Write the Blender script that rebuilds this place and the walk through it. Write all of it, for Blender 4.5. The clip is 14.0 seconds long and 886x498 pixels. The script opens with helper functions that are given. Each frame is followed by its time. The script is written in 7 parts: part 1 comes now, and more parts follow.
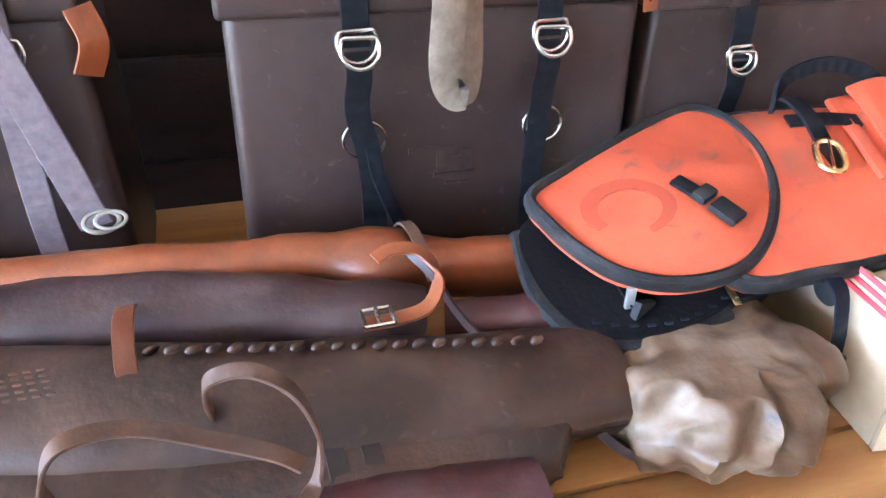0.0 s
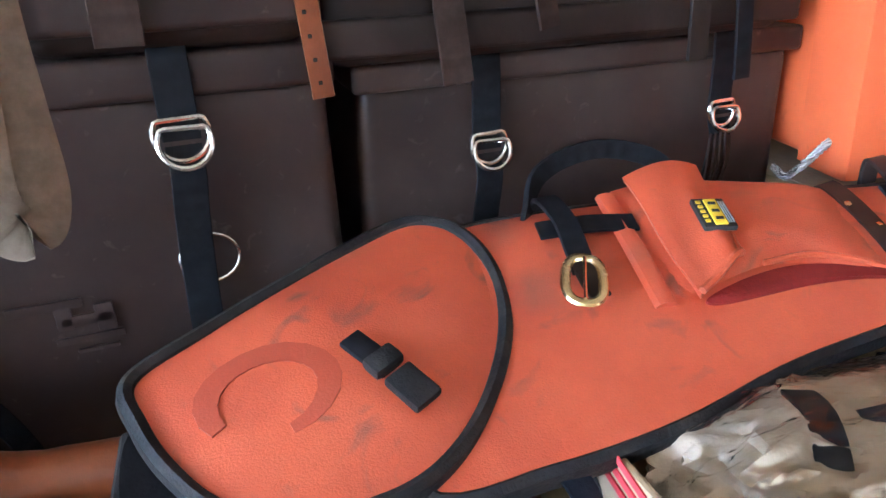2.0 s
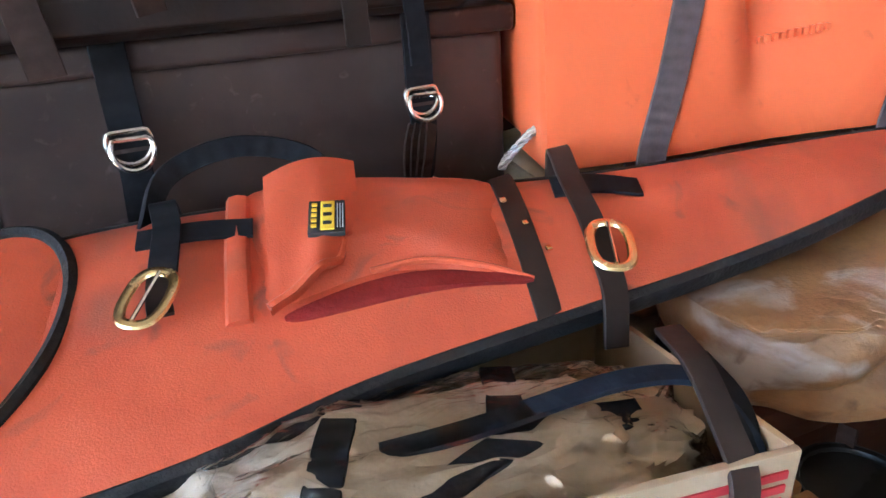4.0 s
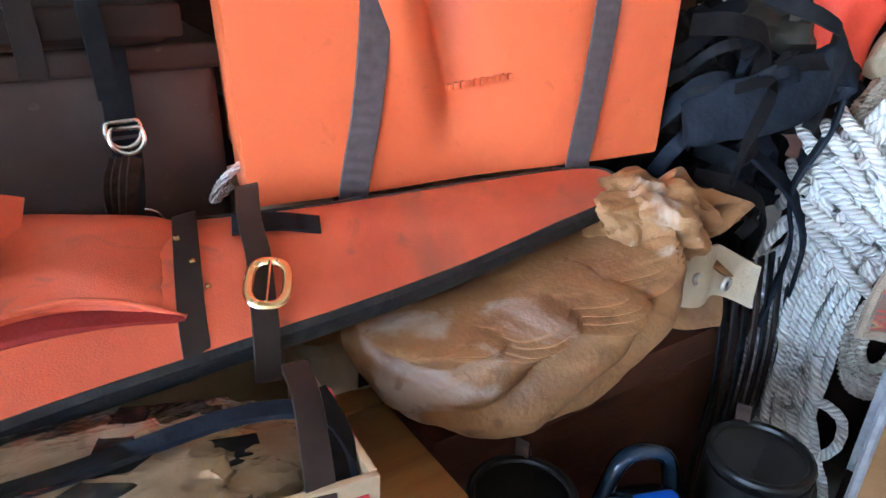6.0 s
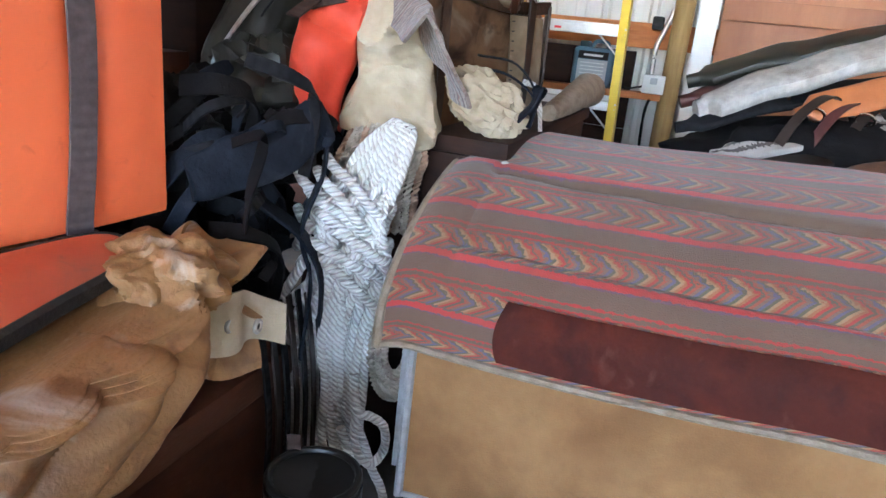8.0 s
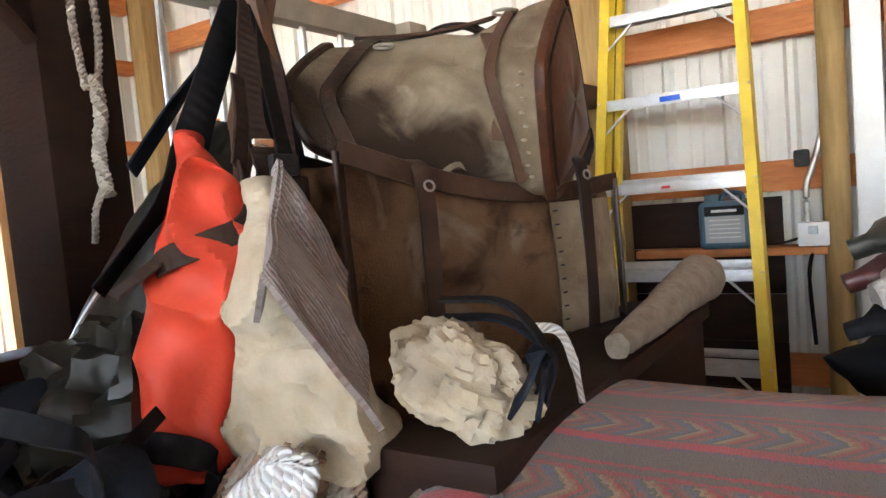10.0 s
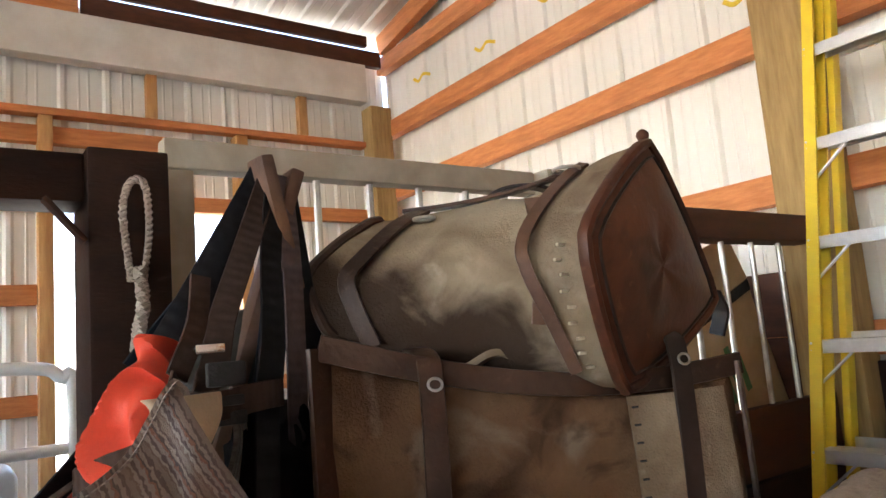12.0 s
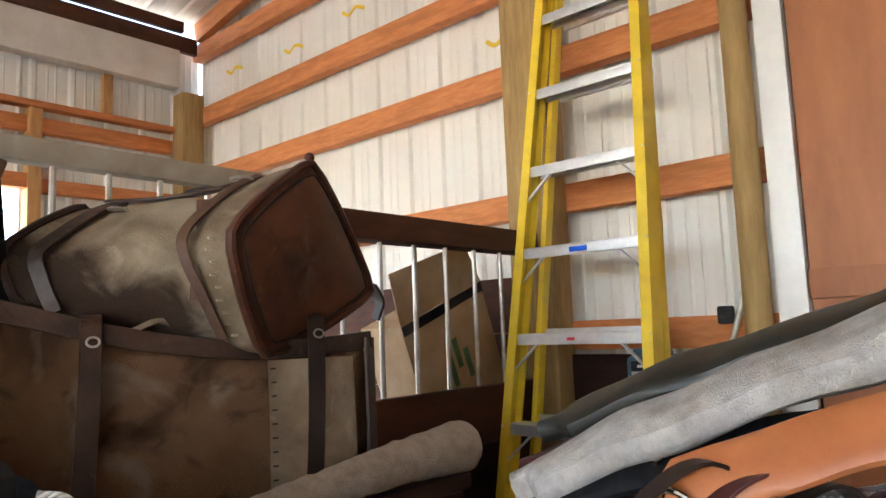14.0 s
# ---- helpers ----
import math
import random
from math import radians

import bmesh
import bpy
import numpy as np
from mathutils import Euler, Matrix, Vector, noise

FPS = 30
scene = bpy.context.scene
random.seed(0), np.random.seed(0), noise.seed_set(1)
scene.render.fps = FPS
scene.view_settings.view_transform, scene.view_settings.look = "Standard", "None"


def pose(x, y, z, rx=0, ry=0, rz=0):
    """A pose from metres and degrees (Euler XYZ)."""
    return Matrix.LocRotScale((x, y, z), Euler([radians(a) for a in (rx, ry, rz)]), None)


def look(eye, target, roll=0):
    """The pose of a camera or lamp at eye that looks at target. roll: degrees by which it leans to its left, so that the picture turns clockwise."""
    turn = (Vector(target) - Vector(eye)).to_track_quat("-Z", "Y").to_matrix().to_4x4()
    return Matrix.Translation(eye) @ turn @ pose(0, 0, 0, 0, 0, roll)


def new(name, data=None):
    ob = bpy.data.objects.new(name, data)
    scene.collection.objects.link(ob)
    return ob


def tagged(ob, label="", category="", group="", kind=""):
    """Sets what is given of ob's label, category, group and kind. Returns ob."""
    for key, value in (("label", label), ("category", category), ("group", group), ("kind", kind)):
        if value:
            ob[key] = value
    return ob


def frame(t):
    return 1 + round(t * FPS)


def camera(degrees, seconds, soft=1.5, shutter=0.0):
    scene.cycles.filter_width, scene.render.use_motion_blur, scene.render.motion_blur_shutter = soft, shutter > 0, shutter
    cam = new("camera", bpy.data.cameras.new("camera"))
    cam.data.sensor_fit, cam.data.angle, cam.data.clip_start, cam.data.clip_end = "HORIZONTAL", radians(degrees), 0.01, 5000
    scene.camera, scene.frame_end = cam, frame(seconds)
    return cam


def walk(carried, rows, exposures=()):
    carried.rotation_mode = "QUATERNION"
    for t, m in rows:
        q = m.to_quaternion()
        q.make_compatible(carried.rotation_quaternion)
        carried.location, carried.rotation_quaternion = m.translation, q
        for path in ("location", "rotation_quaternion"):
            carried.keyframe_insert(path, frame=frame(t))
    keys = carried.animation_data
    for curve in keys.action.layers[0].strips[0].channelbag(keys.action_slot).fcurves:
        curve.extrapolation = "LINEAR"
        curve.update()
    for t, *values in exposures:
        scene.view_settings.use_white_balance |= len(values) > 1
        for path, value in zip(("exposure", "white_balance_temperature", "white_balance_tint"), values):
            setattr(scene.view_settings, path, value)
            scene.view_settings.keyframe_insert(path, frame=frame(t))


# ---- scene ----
cam = camera(64.5, 14.0)
PATH = [
    (0, (0.567, 0.875, 1.218), (1.054, 2.514, 0.180), 1.0),
    (0.5, (0.748, 0.910, 1.205), (1.339, 2.568, 0.254), -2.2),
    (1, (0.848, 0.931, 1.193), (1.486, 2.624, 0.341), -4.1),
    (1.5, (0.885, 1.025, 1.154), (1.572, 2.711, 0.328), -4.2),
    (2, (0.973, 1.059, 1.153), (1.618, 2.758, 0.317), -1.7),
    (2.5, (1.109, 0.975, 1.166), (1.702, 2.657, 0.262), 0.2),
    (2.7, (1.143, 0.949, 1.184), (1.717, 2.641, 0.287), 0.8),
    (4.8, (1.419, 1.003, 1.116), (2.169, 2.627, 0.223), -4.8),
    (5, (1.431, 0.982, 1.133), (2.224, 2.579, 0.226), -3.5),
    (5.5, (1.48, 0.943, 1.156), (2.356, 2.507, 0.267), -0.4),
    (6, (1.509, 0.873, 1.177), (2.521, 2.366, 0.313), 2.2),
    (6.5, (1.54, 0.906, 1.157), (2.762, 2.229, 0.287), 4.0),
    (7, (1.528, 0.919, 1.161), (3.037, 1.958, 0.359), 6.6),
    (7.5, (1.5, 0.872, 1.162), (3.223, 1.574, 0.428), 7.6),
    (8, (1.525, 0.823, 1.169), (3.327, 1.436, 0.558), 5.8),
    (8.5, (1.611, 0.762, 1.16), (3.372, 1.543, 0.62), 3.3),
    (9, (1.829, 0.824, 1.175), (3.614, 1.617, 0.747), 1.2),
    (9.2, (1.91, 0.838, 1.189), (3.673, 1.705, 0.814), -0.7),
    (11.3, (2.527, 0.739, 1.312), (3.96, 2.122, 1.498), -4.4),
    (11.5, (2.539, 0.745, 1.325), (3.879, 2.214, 1.538), -4.2),
    (12, (2.594, 0.639, 1.307), (3.75, 2.25, 1.566), -4.7),
    (12.5, (2.634, 0.546, 1.276), (3.695, 2.22, 1.543), -4.0),
    (13, (2.716, 0.46, 1.254), (3.724, 2.166, 1.525), -3.9),
    (13.5, (2.72, 0.327, 1.231), (3.629, 2.089, 1.497), -2.5),
    (14, (2.642, 0.21, 1.254), (4.122, 1.537, 1.476), -2.2),
]
walk(cam, [(t, look(eye, target, roll)) for t, eye, target, roll in PATH], [(0, 5.5, 5100, 10), (1.0, 5.15, 5100, 9), (2.5, 4.65, 5200, 8), (5, 4.75, 5200, 8), (6.5, 4.65, 5200, 9), (8.5, 4.25, 5700, 12), (9.2, 4.15, 5900, 13), (11.3, 4.1, 6250, 14), (14, 3.8, 6250, 14)])

# ---- world, sun, exposure ----
world = bpy.data.worlds.new("world")
scene.world = world
world.use_nodes = True
_wn = world.node_tree.nodes
_sky = _wn.new("ShaderNodeTexSky")
_sky.sky_type, _sky.sun_disc = "NISHITA", False
SUN_ELEV, SUN_ROT = radians(50), radians(262)
_sky.sun_elevation, _sky.sun_rotation = SUN_ELEV, SUN_ROT
_wn["Background"].inputs["Strength"].default_value = 0.15
world.node_tree.links.new(_sky.outputs[0], _wn["Background"].inputs["Color"])
sun = new("sun", bpy.data.lights.new("sun", "SUN"))
sun.data.energy, sun.data.angle, sun.data.color = 4.5, radians(0.5), (1.0, 0.94, 0.85)
_sd = Vector((math.sin(SUN_ROT) * math.cos(SUN_ELEV), math.cos(SUN_ROT) * math.cos(SUN_ELEV), math.sin(SUN_ELEV)))
sun.matrix_world = look(_sd * 30, (0, 0, 0))


# ---- materials ----
def mat(name, a, b, scale=20.0, rough=0.6, bump=0.15, bscale=None, metal=0.0, stain=None, sscale=3.0, samt=0.5,
        stretch=(1, 1, 1), rv=0.15, spec=0.5, sheen=0.0, stains=(), spread=None):
    """A worn surface: two base colours mottled, a stain, further stains (colour, scale, from, to, amount), and a colour
    that
    spreads along a direction of the thing: (direction, from, to, colour)."""
    m = bpy.data.materials.new(name)
    m.use_nodes = True
    nt = m.node_tree
    N, L = nt.nodes, nt.links
    bs = N["Principled BSDF"]
    tc = N.new("ShaderNodeTexCoord")
    mp = N.new("ShaderNodeMapping")
    mp.inputs["Scale"].default_value = stretch
    L.new(tc.outputs["Object"], mp.inputs["Vector"])
    oi = N.new("ShaderNodeObjectInfo")
    off = N.new("ShaderNodeVectorMath")
    off.operation = "ADD"
    sc = N.new("ShaderNodeVectorMath")
    sc.operation = "SCALE"
    sc.inputs[0].default_value = (7.0, 3.0, 5.0)
    L.new(oi.outputs["Random"], sc.inputs["Scale"])
    L.new(mp.outputs[0], off.inputs[0])
    L.new(sc.outputs[0], off.inputs[1])
    n1 = N.new("ShaderNodeTexNoise")
    n1.inputs["Scale"].default_value, n1.inputs["Detail"].default_value, n1.inputs["Roughness"].default_value = scale, 8, 0.62
    L.new(off.outputs[0], n1.inputs["Vector"])
    r1 = N.new("ShaderNodeValToRGB")
    r1.color_ramp.elements[0].position, r1.color_ramp.elements[1].position = 0.32, 0.68
    r1.color_ramp.elements[0].color, r1.color_ramp.elements[1].color = (*a, 1), (*b, 1)
    L.new(n1.outputs["Fac"], r1.inputs["Fac"])
    col = r1.outputs["Color"]
    if stain:
        n2 = N.new("ShaderNodeTexNoise")
        n2.inputs["Scale"].default_value, n2.inputs["Detail"].default_value, n2.inputs["Distortion"].default_value = sscale, 5, 0.6
        L.new(off.outputs[0], n2.inputs["Vector"])
        r2 = N.new("ShaderNodeMapRange")
        r2.inputs["From Min"].default_value, r2.inputs["From Max"].default_value = 0.48, 0.68
        r2.inputs["To Max"].default_value = samt
        L.new(n2.outputs["Fac"], r2.inputs["Value"])
        mx = N.new("ShaderNodeMix")
        mx.data_type = "RGBA"
        mx.inputs["B"].default_value = (*stain, 1)
        L.new(r2.outputs[0], mx.inputs["Factor"])
        L.new(col, mx.inputs["A"])
        col = mx.outputs["Result"]
    layers = [(c_, s_, f_, t_, k_, None) for c_, s_, f_, t_, k_ in stains]
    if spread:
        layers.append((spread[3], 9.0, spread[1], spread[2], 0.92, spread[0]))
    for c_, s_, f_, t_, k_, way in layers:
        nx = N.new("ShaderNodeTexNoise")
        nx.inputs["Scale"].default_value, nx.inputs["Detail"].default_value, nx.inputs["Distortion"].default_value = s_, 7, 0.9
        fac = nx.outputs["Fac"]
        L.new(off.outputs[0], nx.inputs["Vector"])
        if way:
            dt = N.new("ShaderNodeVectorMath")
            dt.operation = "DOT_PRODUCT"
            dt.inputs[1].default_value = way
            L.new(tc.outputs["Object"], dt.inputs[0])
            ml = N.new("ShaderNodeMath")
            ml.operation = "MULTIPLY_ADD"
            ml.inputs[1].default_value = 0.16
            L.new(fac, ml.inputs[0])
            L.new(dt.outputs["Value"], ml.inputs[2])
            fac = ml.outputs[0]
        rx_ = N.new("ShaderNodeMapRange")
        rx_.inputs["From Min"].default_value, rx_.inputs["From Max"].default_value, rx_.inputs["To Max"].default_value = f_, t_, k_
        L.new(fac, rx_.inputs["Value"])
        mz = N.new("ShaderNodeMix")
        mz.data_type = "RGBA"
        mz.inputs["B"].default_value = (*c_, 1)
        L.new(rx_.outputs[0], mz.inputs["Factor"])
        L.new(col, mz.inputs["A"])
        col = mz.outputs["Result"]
    L.new(col, bs.inputs["Base Color"])
    rr = N.new("ShaderNodeMapRange")
    rr.inputs["To Min"].default_value, rr.inputs["To Max"].default_value = max(0.05, rough - rv), min(1.0, rough + rv)
    L.new(n1.outputs["Fac"], rr.inputs["Value"])
    L.new(rr.outputs[0], bs.inputs["Roughness"])
    bs.inputs["Metallic"].default_value = metal
    bs.inputs["Specular IOR Level"].default_value = spec
    bs.inputs["Sheen Weight"].default_value = sheen
    if bump:
        n3 = N.new("ShaderNodeTexNoise")
        n3.inputs["Scale"].default_value, n3.inputs["Detail"].default_value = bscale or scale * 3, 6
        L.new(off.outputs[0], n3.inputs["Vector"])
        bp = N.new("ShaderNodeBump")
        bp.inputs["Strength"].default_value, bp.inputs["Distance"].default_value = bump, 0.004
        L.new(n3.outputs["Fac"], bp.inputs["Height"])
        L.new(bp.outputs[0], bs.inputs["Normal"])
    return m


def uvmat(name, a, b, freq=320.0, rough=0.75, across=False, bump=0.4):
    """Webbing: a fine rib across the strap, over the mesh's own metres."""
    m = mat(name, a, b, 60, rough, 0, spec=0.15)
    nt = m.node_tree
    N, L = nt.nodes, nt.links
    uv = N.new("ShaderNodeUVMap")
    w = N.new("ShaderNodeTexWave")
    w.wave_type, w.bands_direction = "BANDS", "Y" if across else "X"
    w.inputs["Scale"].default_value, w.inputs["Distortion"].default_value = freq / 20 * 1.0, 0.4
    L.new(uv.outputs[0], w.inputs["Vector"])
    bp = N.new("ShaderNodeBump")
    bp.inputs["Strength"].default_value, bp.inputs["Distance"].default_value = bump, 0.002
    L.new(w.outputs["Fac"], bp.inputs["Height"])
    L.new(bp.outputs[0], N["Principled BSDF"].inputs["Normal"])
    return m


def stripes(name, stops, rough=0.9, chevron=None, freq=1.0, axis="Y"):
    """Woven bands across v: stops are (place 0..1, colour). chevron: (from, to, colours) is a zigzag band in the same repeat."""
    m = mat(name, (0.2, 0.2, 0.2), (0.3, 0.3, 0.3), 90, rough, 0.0, sheen=0.3)
    nt = m.node_tree
    N, L = nt.nodes, nt.links
    bs = N["Principled BSDF"]

    def math_(op, x, y=None):
        k = N.new("ShaderNodeMath")
        k.operation = op
        for i, v in enumerate((x, y)):
            if v is None:
                continue
            if isinstance(v, (int, float)):
                k.inputs[i].default_value = v
            else:
                L.new(v, k.inputs[i])
        return k.outputs[0]

    def ramp(fac, pts):
        r = N.new("ShaderNodeValToRGB")
        r.color_ramp.interpolation = "CONSTANT"
        e = r.color_ramp.elements
        e[0].position, e[0].color = pts[0][0], (*pts[0][1], 1)
        e[1].position, e[1].color = pts[1][0], (*pts[1][1], 1)
        for p, c in pts[2:]:
            k = e.new(p)
            k.color = (*c, 1)
        L.new(fac, r.inputs["Fac"])
        return r.outputs["Color"]

    uv = N.new("ShaderNodeUVMap")
    sp = N.new("ShaderNodeSeparateXYZ")
    nz = N.new("ShaderNodeTexNoise")
    nz.inputs["Scale"].default_value, nz.inputs["Detail"].default_value = 140, 3
    L.new(uv.outputs[0], nz.inputs["Vector"])
    jit = math_("MULTIPLY", math_("SUBTRACT", nz.outputs["Fac"], 0.5), 0.014)
    L.new(uv.outputs[0], sp.inputs[0])
    u, v = math_("ADD", sp.outputs[0], jit), math_("ADD", sp.outputs[1], jit)
    f = math_("FRACT", math_("MULTIPLY", v, freq))
    col = ramp(f, stops)
    if chevron:
        lo, hi, cols = chevron
        mid = (lo + hi) / 2
        tri = math_("MULTIPLY", math_("ABSOLUTE", math_("SUBTRACT", f, mid)), 1.0 / freq * 1.1)
        zig = math_("FRACT", math_("MULTIPLY", math_("SUBTRACT", u, tri), 21.0))
        cc = ramp(zig, [(i / len(cols), c) for i, c in enumerate(cols)])
        inside = math_("MULTIPLY", math_("GREATER_THAN", f, lo), math_("LESS_THAN", f, hi))
        mx = N.new("ShaderNodeMix")
        mx.data_type = "RGBA"
        L.new(inside, mx.inputs["Factor"])
        L.new(col, mx.inputs["A"])
        L.new(cc, mx.inputs["B"])
        col = mx.outputs["Result"]
    # dust and wear
    n2 = N.new("ShaderNodeTexNoise")
    n2.inputs["Scale"].default_value, n2.inputs["Detail"].default_value = 9, 8
    L.new(uv.outputs[0], n2.inputs["Vector"])
    mr = N.new("ShaderNodeMapRange")
    mr.inputs["From Min"].default_value, mr.inputs["From Max"].default_value = 0.35, 0.75
    mr.inputs["To Min"].default_value, mr.inputs["To Max"].default_value = 0.08, 0.6
    L.new(n2.outputs["Fac"], mr.inputs["Value"])
    m2 = N.new("ShaderNodeMix")
    m2.data_type = "RGBA"
    m2.inputs["B"].default_value = (0.105, 0.056, 0.034, 1)
    L.new(mr.outputs[0], m2.inputs["Factor"])
    L.new(col, m2.inputs["A"])
    L.new(m2.outputs["Result"], bs.inputs["Base Color"])
    n3 = N.new("ShaderNodeTexNoise")
    n3.inputs["Scale"].default_value, n3.inputs["Detail"].default_value = 350, 4
    L.new(uv.outputs[0], n3.inputs["Vector"])
    bp = N.new("ShaderNodeBump")
    bp.inputs["Strength"].default_value, bp.inputs["Distance"].default_value = 0.5, 0.003
    L.new(n3.outputs["Fac"], bp.inputs["Height"])
    L.new(bp.outputs[0], bs.inputs["Normal"])
    return m


